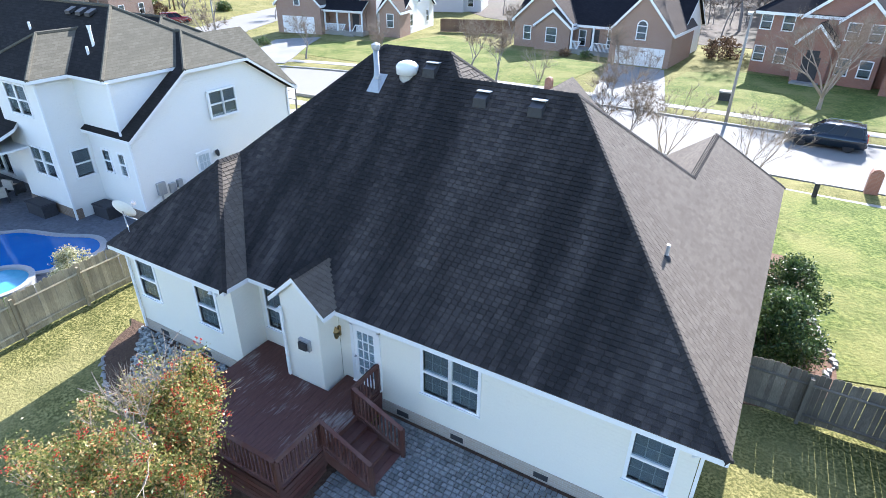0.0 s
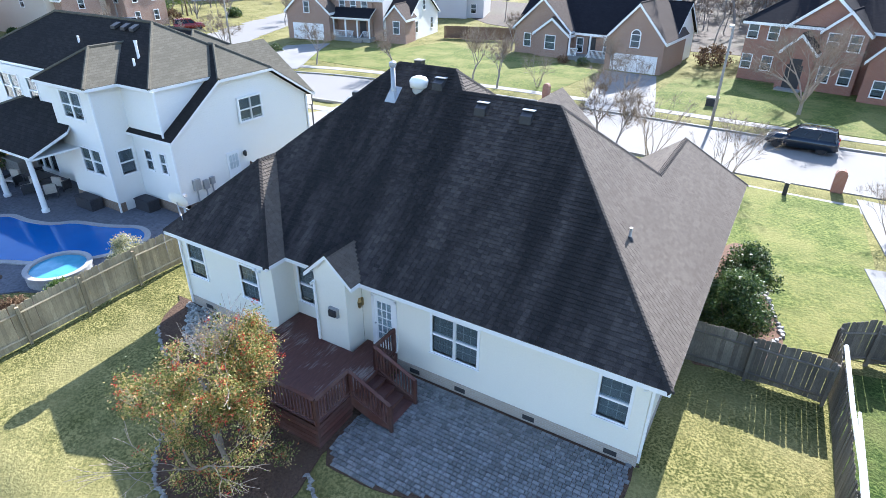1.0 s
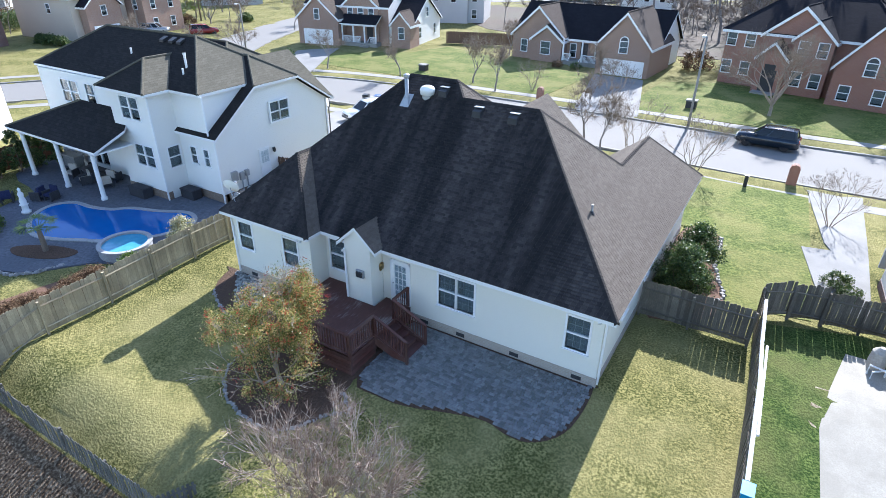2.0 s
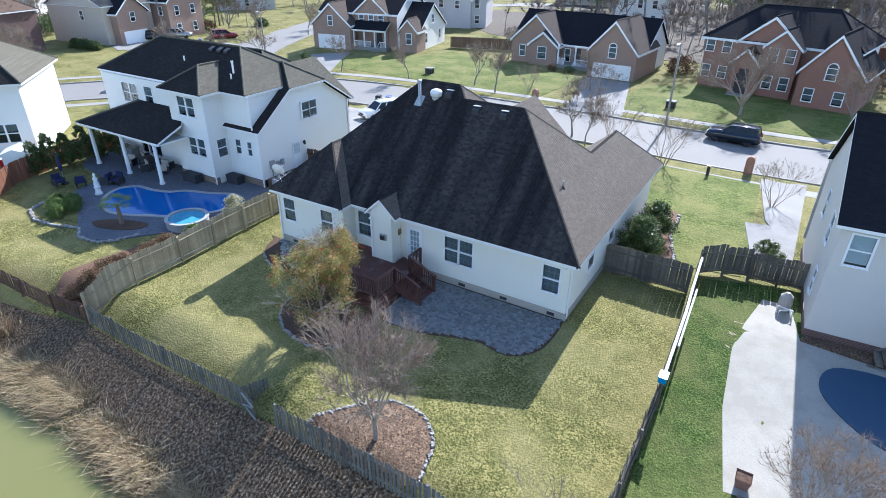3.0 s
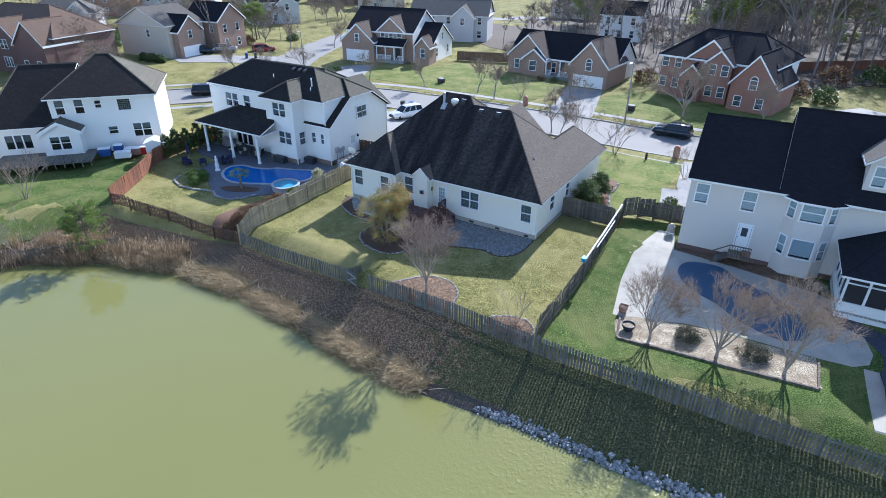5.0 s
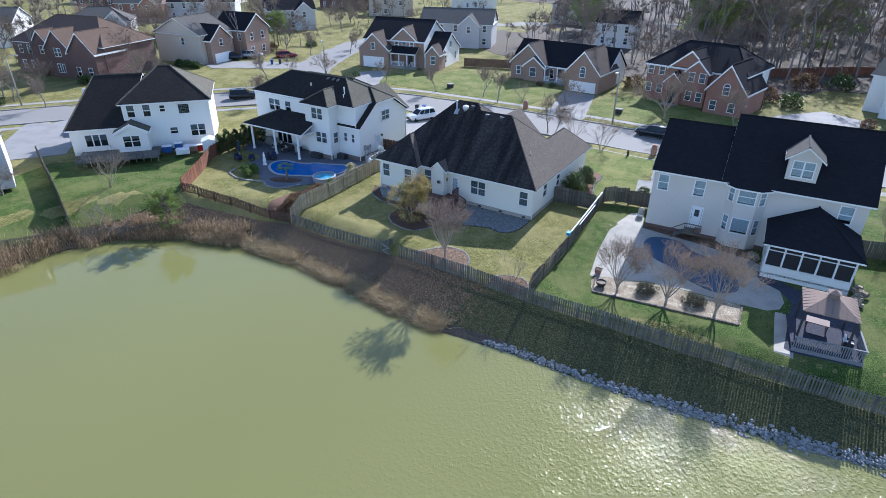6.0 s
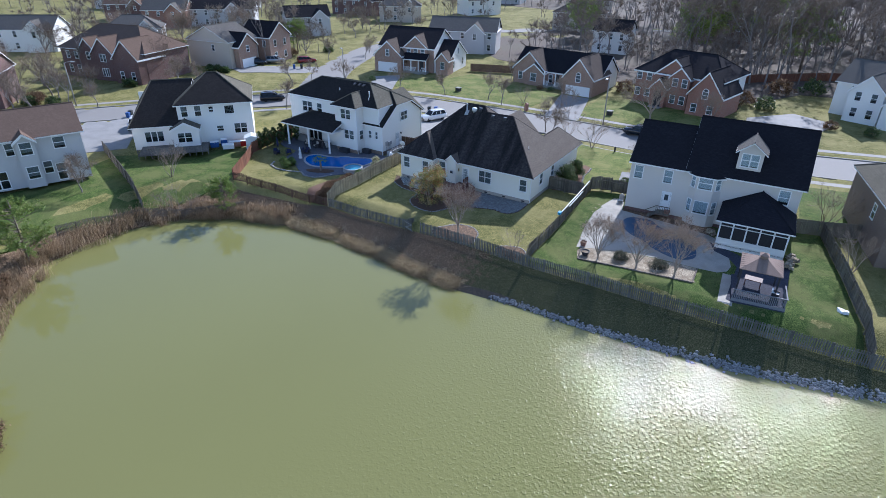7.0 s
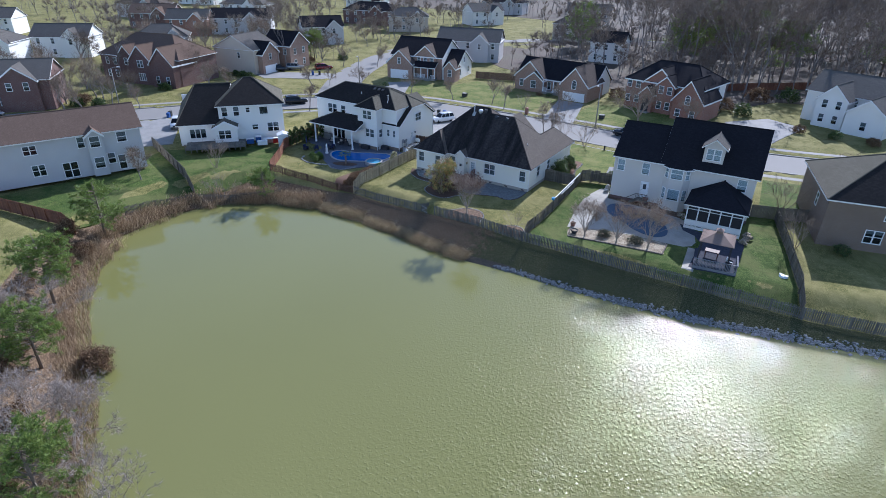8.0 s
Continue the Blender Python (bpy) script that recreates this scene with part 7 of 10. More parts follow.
def leaf_cloud(centres, rng, per, spread, size, out=None, slim=0.5):
    """Small bent leaves scattered round the given clump centres."""
    n = len(centres) * per
    rs = np.random.RandomState(rng.randrange(1 << 30))
    C = np.repeat(np.array(centres), per, 0) + rs.normal(0, spread, (n, 3))
    d = rs.normal(0, 1, (n, 3)) + (0, 0, 0.5)
    d /= np.linalg.norm(d, axis=1)[:, None]
    u = np.cross(d, rs.normal(0, 1, (n, 3)))
    u /= np.linalg.norm(u, axis=1)[:, None] + 1e-9
    w = np.cross(d, u)
    s = size * rs.uniform(0.6, 1.3, (n, 1))
    V = np.stack([C - u * s, C + w * s * slim, C + u * s, C - w * s * slim], 1).reshape(-1, 3)
    g = Geo()
    g.v = V.tolist()
    g.f = [(4 * i, 4 * i + 1, 4 * i + 2, 4 * i + 3) for i in range(n)]
    return g


def crown_points(rng, n, rx, ry, z0, z1, shape):
    pts = []
    while len(pts) < n:
        u = rng.random()
        z = z0 + (z1 - z0) * u
        a = rng.uniform(0, 2 * math.pi)
        lobes = 1 + 0.22 * math.sin(3 * a + z * 2.1) + 0.16 * math.sin(5 * a - z * 3.3)
        rad = shape(u) * lobes * math.sqrt(rng.uniform(0.25, 1.0))
        pts.append((rad * rx * math.cos(a), rad * ry * math.sin(a), z))
    return pts


# evergreen with red berries beside the deck
hr = random.Random(5)
holly = thing("holly_tree", at(-10.4, -6.15, 0, 1.1), "small evergreen tree with yellow-green leaves and red berries", "tree")
g, tips = Geo(), []
for k in range(3):
    a = 2.1 * k + 0.4
    limb(g, (0.05 * math.cos(a), 0.05 * math.sin(a), -0.1), (0.22 * math.cos(a), 0.22 * math.sin(a), 1), 1.7, 0.075, 4, hr, tips, 3, 0.12, 1.3, 6)
limb(g, (0.1, 0, 1.6), (0.1, 0.05, 1), 1.5, 0.05, 3, hr, tips, 3, 0.16, 1.1, 6)
part("trunk", g, M["bark_pale"], holly, "", True)
hc = [tuple(p) for p, d in tips if p.z > 0.9 and math.hypot(p.x, p.y) < 1.75 and p.z < 4.2]
while len(hc) < 330:
    a, z = hr.uniform(0, 2 * math.pi), hr.uniform(0.55, 3.6)
    rr = (1.6 - 0.15 * abs(z - 1.7) ** 2) * (1 + 0.25 * math.sin(3 * a + 1.2 * z) + 0.18 * math.sin(5 * a - 1.7 * z)) * math.sqrt(hr.uniform(0.45, 1))
    hc.append((rr * math.cos(a), rr * math.sin(a), z))
hc = [c for c in hc if not (c[2] > 2.7 and math.hypot(c[0] - 0.1, c[1] + 0.1) < 0.55)]
part("crown", leaf_cloud(hc, hr, 130, 0.14, 0.036), M["holly_leaf"], holly)
bg_ = Geo()
for c in hr.sample(hc, int(len(hc) * 0.75)):
    ox, oy, oz = c[0] * 1.07 + hr.gauss(0, 0.12), c[1] * 1.07 + hr.gauss(0, 0.12), c[2] + 0.1 + hr.gauss(0, 0.12)
    for k in range(11):
        x, y, z = ox + hr.gauss(0, 0.055), oy + hr.gauss(0, 0.055), oz + hr.gauss(0, 0.055)
        s = 0.019
        bg_.add([(x - s, y, z), (x, y - s, z), (x + s, y, z), (x, y + s, z), (x, y, z + s), (x, y, z - s)], [(0, 1, 4), (1, 2, 4), (2, 3, 4), (3, 0, 4), (1, 0, 5), (2, 1, 5), (3, 2, 5), (0, 3, 5)])
tagged(part("berry_cluster", bg_, M["berry"], holly, "clusters of red berries"), kind="stuff")
tw = Geo()
sprig = [(Vector((0.05 + hr.gauss(0, 0.35), 0.2 + hr.gauss(0, 0.35), 3.9 + hr.random() * 0.6)), Vector((hr.gauss(0, 0.4), hr.gauss(0, 0.4), 1))) for k in range(26)]
twig_spray(tw, sprig, hr, 8, 0.8, 0.006, 0.45)
part("bare_twig", tw, M["bark_pale"], holly, "bare pale twigs at the top")


def shrub(name, x, y, rx, ry, h, mat, label, n=60, per=50, size=0.05, seed=1, dz=0.0, cat="shrub"):
    r_ = random.Random(seed)
    t = thing(name, at(x, y, 0, 1, dz), label, cat, "shrubs")
    pts = crown_points(r_, n, rx, ry, h * 0.12, h * 0.92, lambda u: math.sqrt(max(0.05, 1 - (2 * u - 0.75) ** 2 * 0.62)))
    part("leaves", leaf_cloud(pts, r_, per, 0.12 * max(0.6, rx), size), M[mat], t)
    g = Geo()
    for k in range(5):
        a = 1.26 * k
        g.tube([(0.06 * math.cos(a), 0.06 * math.sin(a), -0.1), (0.5 * rx * math.cos(a), 0.5 * ry * math.sin(a), h * 0.6)], [0.03, 0.012], 5)
    part("stem", g, M["bark"], t)
    return t


shrub("camellia", 1.35, 8.6, 1.15, 1.35, 2.7, "shrub_leaf", "large glossy dark green camellia against the house", 170, 80, 0.06, 1)
shrub("camellia", 1.45, 11.7, 1.0, 1.1, 2.5, "shrub_leaf", "rounded dark green camellia beside the house", 130, 80, 0.06, 2)
shrub("camellia", 1.2, 10.3, 0.9, 0.9, 1.9, "shrub_leaf", "dark green evergreen shrub beside the house", 90, 70, 0.06, 3)
shrub("shrub", 13.4, -6.52, 0.9, 0.75, 0.85, "grey_shrub", "low grey-green clipped shrub in gravel", 70, 60, 0.045, 4)
shrub("shrub", 17.26, -6.46, 0.95, 0.7, 0.8, "grey_shrub", "low grey-green clipped shrub in gravel", 70, 60, 0.045, 5)
shrub("boxwood", 7.9, 13.2, 0.6, 0.6, 0.9, "shrub_leaf", "small clipped evergreen by the path", 60, 60, 0.04, 6)
shrub("boxwood", 8.4, 12.2, 0.5, 0.5, 0.8, "shrub_leaf", "small clipped evergreen by the path", 50, 60, 0.04, 7)
for k, (dx, dy) in enumerate(((0, 0), (0.9, 0.5), (-0.8, 0.4), (0.1, 1.0), (0.9, -0.5))):
    shrub("boxwood", -35.3 + dx, -5.9 + dy, 0.55, 0.55, 0.95, "box_leaf", "clipped round green boxwood by the pool", 55, 60, 0.04, 8 + k)
for k in range(7):
    shrub("shrub", -23.6 + 0.35 * math.sin(k * 2.0), -11.2 + 0.95 * k, 0.9, 0.75, 1.25 - 0.05 * k, "brown_shrub", "brown dormant shrub along the fence", 70, 60, 0.05, 20 + k)
shrub("shrub", -23.59, -3.62, 0.6, 0.5, 0.9, "box_leaf", "pale green shrub beside the spa", 50, 50, 0.05, 30)
M["pale_leaf"] = leafy("pale_leaf", [(0.0, (0.16, 0.18, 0.07)), (0.5, (0.42, 0.40, 0.22)), (1.0, (0.72, 0.66, 0.46))], 0.5, 0.4)
shrub("shrub", -22.75, -0.9, 0.85, 0.7, 2.0, "pale_leaf", "pale variegated shrub by the pool terrace", 80, 70, 0.05, 31)
for k, (x, y) in enumerate(((-43.2, -3.3), (-42.9, -2.2), (-42.6, -1.0), (-42.4, 0.3), (-42.2, 1.5), (-41.6, 2.6))):
    shrub("arborvitae", x, y, 0.6, 0.6, 3.0 + 0.35 * (k % 2), "shrub_leaf", "tall narrow dark evergreen by the reddish fence", 90, 60, 0.06, 40 + k)
for k, (x, y, s) in enumerate(((-13.5, 28.0, 0.8), (10.8, 66, 1.8), (15, 68, 2.0), (19, 66, 2.0), (30, 58, 1.2), (36, 57, 1.2), (42, 56, 1.2), (-100, 48, 1.8), (-96, 56, 1.5), (-52, 20, 1.2), (-47.5, 9, 1.2), (-60, 45, 0.8), (-24, 57.5, 0.7), (-21.5, 57.6, 0.7), (20, 82, 2.4), (26, 86, 2.4), (-107, 53, 2), (38, 3.2, 0.9), (-8, 66, 1.8))):
    shrub("shrub", x, y, s, s, 1.3 * s, "shrub_leaf" if k % 2 else "brown_shrub", "evergreen shrub beside a house" if k % 2 else "brown winter shrub beside a house", 45, 30, 0.09 * s, 60 + k)


for k, (x, y, r_) in enumerate(((-117.0, 36.0, 2.6), (-121.0, 39.5, 2.8), (-125.5, 43.0, 2.6), (-93.2, 31.2, 1.2), (-95.6, 31.0, 1.3), (-98.2, 30.8, 1.2), (-112.4, 30.0, 1.5), (-108.5, 62.0, 1.8), (-113.0, 66.0, 1.9), (-100.0, -9.0, 1.6), (-96.5, -6.5, 1.5), (-106.0, -13.5, 1.7), (-129.0, 14.0, 2.2), (-126.0, 20.0, 2.0))):
    shrub("hedge", x, y, r_, r_ * 0.8, r_ * 1.1, "shrub_leaf", "dark evergreen hedge between far houses", 60, 40, 0.13, 260 + k)
# big bare shrubs and hedges between the far houses
FARB = lambda seed: (lambda: myrtle(seed, 7.5, 0.8, 8, 0.75, 0.09, 14, 1.5, 1.5))
for k, (x, y, s) in enumerate(((-113, 0, 1.1), (-99.5, 2.5, 0.8), (-100.5, 20, 1.2), (-107, 27, 1.2), (-131, 86, 1.2), (-96, 61, 0.9), (-146, 58, 1.3), (-115, 109, 1.1), (-104, -9.5, 1.1), (-149, 41, 1.3), (-122, 47, 1.1), (-117, 22, 1.1), (-122, -4, 1.2), (-128, 34, 1.2), (-84, 88, 1.0), (-140, 75, 1.2), (-152, 20, 1.2), (-108, 74, 1.0))):
    tree_thing("bare_tree", f"fb{k % 3}", FARB(140 + k % 3), at(x, y, 53 * k, s), "bark_grey", "twig_dark" if k % 3 else "twig_brown", "large leafless shrub-like tree between far houses")
for k, (x, y, r_) in enumerate(((-128, 44, 3.0), (-105, 60.5, 2.0), (-100.5, -7.5, 2.2), (-98, 10, 1.6), (-126, 40, 2.6), (-111, 56, 2.0), (-113, 11, 2.0), (-94, 68, 1.6))):
    shrub("hedge", x, y, r_, r_ * 0.8, r_ * 0.95, "shrub_leaf" if k % 2 else "brown_shrub", "overgrown hedge between far houses", 60, 40, 0.14, 160 + k)

tree_thing("bare_tree", "oak", lambda: myrtle(171, 7.5, 1.2, 9, 0.95, 0.09, 22, 1.3, 1.4), at(2.2, 47.2, 0, 1.05), "bark_pale", "twig", "broad leafless tree with pale branches before the brick house")

# pines on the pond's edge
def pine_meshes(seed, h):
    r_ = random.Random(seed)
    g, c = Geo(), Geo()
    g.tube([(0, 0, -0.2), (0.08, 0.05, h * 0.5), (0.0, 0.1, h)], [0.13, 0.085, 0.02], 7)
    for k in range(78):
        u = r_.uniform(0.2, 0.98)
        a = r_.uniform(0, 2 * math.pi)
        L = h * 0.40 * math.sqrt(max(0.02, 1 - ((u - 0.42) / 0.58) ** 2)) * r_.uniform(0.6, 1.05) + 0.25
        p = Vector((0.04, 0.05, u * h * 0.92))
        e = p + Vector((math.cos(a) * L, math.sin(a) * L, L * r_.uniform(0.12, 0.5)))
        g.tube([p, p.lerp(e, 0.5) + Vector((0, 0, -0.06)), e], [0.035, 0.022, 0.008], 4, False)
        for j in range(11):
            q = p.lerp(e, r_.uniform(0.4, 1.03)) + Vector((r_.gauss(0, 0.16), r_.gauss(0, 0.16), r_.gauss(0.06, 0.12)))
            for i in range(17):
                d = Vector((r_.gauss(0, 1), r_.gauss(0, 1), r_.gauss(0.55, 0.8))).normalized() * r_.uniform(0.2, 0.38)
                w = d.cross(Vector((r_.gauss(0, 1), r_.gauss(0, 1), r_.gauss(0, 1)))).normalized() * 0.02
                c.add([q - w, q + w, q + d], [(0, 1, 2)])
    return g, c


for k, (x, y, s) in enumerate(((-39.8, -38.7, 1.15), (-28.6, -50.4, 1.25), (-18.6, -56.4, 1.1), (-4.0, -63.2, 1.2), (-33.6, -18.3, 0.8), (-20.0, -64, 1.3))):
    tree_thing("pine_tree", f"pine{k % 3}", (lambda q: (lambda: pine_meshes(100 + q, 6.3)))(k % 3), at(x, y, 70 * k, s), "bark", "needle", "young green loblolly pine on the pond bank", "tree", "pines on the bank")
shrub("shrub", -16.6, -53.2, 1.6, 1.4, 2.4, "brown_shrub", "dark olive shrub hanging over the water", 120, 60, 0.08, 90)

# palm by the pool
palm = thing("palm", at(-29.4, -4.95), "small windmill palm with a shaggy trunk", "palm")
part("trunk", Geo().tube([(0, 0, 0), (0.05, 0, 0.8), (0.0, 0, 1.5)], [0.16, 0.14, 0.11], 9), M["bark"], palm)
for k in range(16):
    a = k * 2.4
    tilt = 0.9 - 0.09 * (k % 9)
    g = Geo()
    c0 = Vector((0.1 * math.cos(a), 0.1 * math.sin(a), 1.5))
    hub = c0 + Vector((math.cos(a), math.sin(a), tilt)).normalized() * 0.5
    g.tube([c0, hub], [0.014, 0.01], 4)
    for j in range(11):
        f = (j - 5) / 5 * 1.1
        d = Vector((math.cos(a + f), math.sin(a + f), tilt * 0.5 - 0.25 * abs(f))).normalized()
        w = d.cross(Vector((0, 0, 1))).normalized() * 0.03
        g.add([hub, hub + d * 0.35 - w, hub + d * 0.62 + Vector((0, 0, -0.08)), hub + d * 0.35 + w], [(0, 1, 2, 3)])
    part("frond", g, M["box_leaf"], palm)


# ---- reeds and bank grass ----
def blades(pts, lo, hi, width, mat, name, label, cat, seed, plume=False, droop=0.22):
    rs = np.random.RandomState(seed)
    n = len(pts)
    P = np.array(pts)
    hgt = rs.uniform(lo, hi, n)
    lean = rs.normal(0, droop, (n, 2))
    a = rs.uniform(0, np.pi, n)
    w = np.stack([np.cos(a), np.sin(a), np.zeros(n)], 1) * (width * rs.uniform(0.6, 1.3, n))[:, None]
    mid = P + np.stack([lean[:, 0] * hgt * 0.4, lean[:, 1] * hgt * 0.4, hgt * 0.55], 1)
    top = P + np.stack([lean[:, 0] * hgt * 1.1, lean[:, 1] * hgt * 1.1, hgt], 1)
    V = np.stack([P - w, P + w, mid + w * 0.8, mid - w * 0.8, top + w * 0.15, top - w * 0.15], 1).reshape(-1, 3)
    g = Geo()
    g.v = V.tolist()
    g.f = [q for i in range(n) for q in ((6 * i, 6 * i + 1, 6 * i + 2, 6 * i + 3), (6 * i + 3, 6 * i + 2, 6 * i + 4, 6 * i + 5))]
    if plume:
        k = 0
        for t_ in top[::11]:
            s = rs.uniform(0.04, 0.08)
            o = len(g.v)
            g.v += [(t_[0] - s * 0.5, t_[1], t_[2] - 0.1), (t_[0] + s * 0.5, t_[1], t_[2] - 0.1), (t_[0] + s * 0.3, t_[1] + s, t_[2] + 0.05), (t_[0], t_[1], t_[2] + 0.18)]
            g.f.append((o, o + 1, o + 2, o + 3))
    return tagged(part(name, g, M[mat]), label, cat, "", "stuff")


def shore_scatter(n, i0, i1, lo, hi, seed, clump=0.0):
    rs = np.random.RandomState(seed)
    A = np.array(SHORE)
    i = rs.randint(i0, i1, n)
    t = rs.uniform(0, 1, n)
    p = A[i] * (1 - t)[:, None] + A[i + 1] * t[:, None]
    d = A[i + 1] - A[i]
    d = d / np.linalg.norm(d, axis=1)[:, None]
    out = np.stack([d[:, 1], -d[:, 0]], 1)
    p = p + out * rs.uniform(lo, hi, n)[:, None] + rs.normal(0, clump, (n, 2))
    z = np.maximum(land(p[:, 0], p[:, 1]), WATER_Z - 0.1)
    keep = np.ones(n, bool)
    if clump:
        keep = np.sin(p[:, 0] * 1.1 + 1.3 * np.sin(p[:, 1] * 0.7)) + rs.normal(0, 0.5, n) > -0.3
    return np.column_stack([p, z])[keep]


def shore_clumps(n, per, i0, i1, lo, hi, seed, size=0.22):
    """Points gathered in tussocks along a stretch of the shore, with bare gaps between some of them."""
    C = shore_scatter(n, i0, i1, lo, hi, seed)
    rs = np.random.RandomState(seed + 1)
    C = C[np.sin(C[:, 0] * 0.9 + 2.0) + 0.6 * np.sin(C[:, 0] * 2.3) + rs.normal(0, 0.5, len(C)) > -0.75]
    P = np.repeat(C[:, :2], per, 0) + rs.normal(0, size, (len(C) * per, 2)) * np.repeat(rs.uniform(0.5, 1.3, (len(C), 1)), per, 0)
    return np.column_stack([P, np.maximum(land(P[:, 0], P[:, 1]), WATER_Z - 0.1)])


blades(shore_clumps(420, 90, 9, 12, 0.0, 0.9, 3, 0.26), 0.15, 0.45, 0.018, "straw", "dry_grass", "tangled low dry straw-coloured grass at the waterline", "grass", 4, False, 0.95)
blades(shore_clumps(330, 70, 9, 12, -0.2, 1.1, 31, 0.3), 0.1, 0.4, 0.013, "brown_reed", "dry_grass", "brown dead stems among the waterline grass", "grass", 32, False, 1.2)
blades(shore_clumps(260, 90, 12, 14, 0.0, 1.1, 12, 0.3), 0.2, 0.55, 0.018, "straw", "reeds", "dry straw-coloured reeds below the picket fence", "reeds", 13, False, 1.0)
blades(shore_clumps(200, 70, 12, 15, -0.2, 1.6, 51, 0.3), 0.15, 0.5, 0.012, "brown_reed", "reeds", "dead brown stems among the reeds", "reeds", 52, False, 0.9)
blades(shore_clumps(120, 75, 13, 15, -0.3, 2.2, 41, 0.35), 0.45, 1.25, 0.013, "reed", "reeds", "tall dry tan reeds in the corner of the pond", "reeds", 42, True, 0.4)
blades(shore_clumps(150, 80, 15, 18, -0.4, 2.4, 1, 0.4), 0.5, 1.4, 0.013, "reed", "reeds", "tall dry tan reeds along the pond edge", "reeds", 2, True)
for k, (x, y) in enumerate(((-34.5, -46.2), (-24.5, -53.2), (-21.6, -56.6), (-12.6, -61.0), (-36.8, -43.0), (-9.2, -62.2), (-31.5, -51.5), (-26.5, -56.0), (-38.5, -44.5), (-18.5, -59.5), (-15.5, -62.5), (-7.0, -64.5), (-41.5, -42.0), (-23.0, -59.5))):
    shrub("brush", x, y, 1.3, 1.2, 1.7, "brown_shrub", "tangle of brown winter brush on the pond bank", 60, 34, 0.10, 95 + k)
blades(shore_scatter(8000, 18, 23, -0.4, 2.2, 5), 0.4, 1.2, 0.02, "brown_reed", "reeds", "dry brown reeds and weeds on the near bank", "reeds", 6)
rs_ = np.random.RandomState(8)
bx, by = rs_.uniform(-36, 62, 90000), rs_.uniform(-19, -2, 90000)
okb = inside(bx, by, BANK) & ~inside(bx, by, SHORE)
bx, by = bx[okb], by[okb]
browner = bx + rs_.normal(0, 5.0, len(bx)) < 3.0
for pick, mat, label in ((browner, "thatch", "short brown dead grass standing on the bank"), (~browner, "bank_blade", "short dark green and straw grass on the bank")):
    blades(np.column_stack([bx[pick], by[pick], land(bx[pick], by[pick]) + 0.04]), 0.02, 0.085, 0.010, mat, "bank_grass", label, "grass", 9, False, 0.35)


# ---- woods behind the houses ----
def woods(spots, seeds, mat_t, mat_c, label, name, make):
    T, C = Geo(), Geo()
    protos = [make(s) for s in seeds]
    r_ = random.Random(77)
    for k, (x, y, s) in enumerate(spots):
        g, c = protos[k % len(protos)]
        a = r_.uniform(0, 6.28)
        ca, sa, z = math.cos(a) * s, math.sin(a) * s, 0.0
        for src, dst in ((g, T), (c, C)):
            V = np.array(src.v)
            W = np.column_stack([V[:, 0] * ca - V[:, 1] * sa + x, V[:, 0] * sa + V[:, 1] * ca + y, V[:, 2] * s * r_.uniform(0.95, 1.05) + z])
            o = len(dst.v)
            dst.v += W.tolist()
            dst.f += [tuple(i + o for i in f) for f in src.f]
    tagged(part(name, T, M[mat_t]), label, "woods", "", "stuff")
    tagged(part(name + "_twigs", C, M[mat_c]), "grey-brown winter twigs of the woods", "woods", "", "stuff")


wr = random.Random(3)
spots = []
while len(spots) < 240:
    x, y = wr.uniform(-45, 160), wr.uniform(78, 260)
    if y < 92 and x > 22 or (x < -10 and y < 118) or (y > 200 and x < -20 and wr.random() < 0.6):
        continue
    if x > 40 and y < 100:
        continue
    spots.append((x, y, wr.uniform(0.8, 1.25)))
while len(spots) < 300:
    x, y = wr.uniform(-330, -60), wr.uniform(30, 330)
    if any(math.hypot(x - f[0] - 8, y - f[1] - 6) < 15 for f in FAR) or seg_dist(np.array([x]), np.array([y]), SIDE_STREET)[0] < 8:
        continue
    spots.append((x, y, wr.uniform(0.35, 0.75)))
WOOD = lambda s: bare_tree(s, 19.0, stems=1, splits=3, levels=4, spread=0.3, r=0.2, twigs=11, twig_len=2.6, width=0.05, bend=0.10, keep=1.5, trunk=0.42, sides=4)
woods(spots, (201, 202, 203, 204, 205), "bark_grey", "twig_wood", "tall bare winter trees of the woods", "woods", WOOD)
far = []
while len(far) < 130:
    x, y = wr.uniform(-520, 420), wr.uniform(240, 480)
    far.append((x, y, wr.uniform(0.9, 1.3)))
woods(far, (211, 212), "bark_grey", "twig", "distant belt of bare winter trees", "far_woods", lambda s: bare_tree(s, 19.0, stems=1, splits=3, levels=3, spread=0.3, r=0.22, twigs=12, twig_len=3.2, width=0.05, bend=0.10, keep=1.5, trunk=0.42, sides=4))
near = []
while len(near) < 420:
    x, y = (wr.uniform(-330, -62), wr.uniform(-40, 300)) if len(near) < 290 else (wr.uniform(-40, 130), wr.uniform(80, 200))
    if any(math.hypot(x - f[0] - 8, y - f[1] - 6) < 13 for f in FAR) or seg_dist(np.array([x]), np.array([y]), SIDE_STREET)[0] < 8 or seg_dist(np.array([x]), np.array([y]), STREET)[0] < 9:
        continue
    if x < -50 and y < 60 and x > -112 or y < 95 and 5 < x < 60:
        continue
    near.append((x, y, wr.uniform(0.7, 1.15) * (1.0 if len(near) < 290 else 1.5)))
while len(near) < 660:
    x, y = wr.uniform(-48, 95), wr.uniform(76, 150)
    if (x < -19 and y < 84) or (14 < x < 62 and y < 92) or (-33 < x < -18 and 102 < y < 122):
        continue
    near.append((x, y, wr.uniform(0.22, 0.95)))
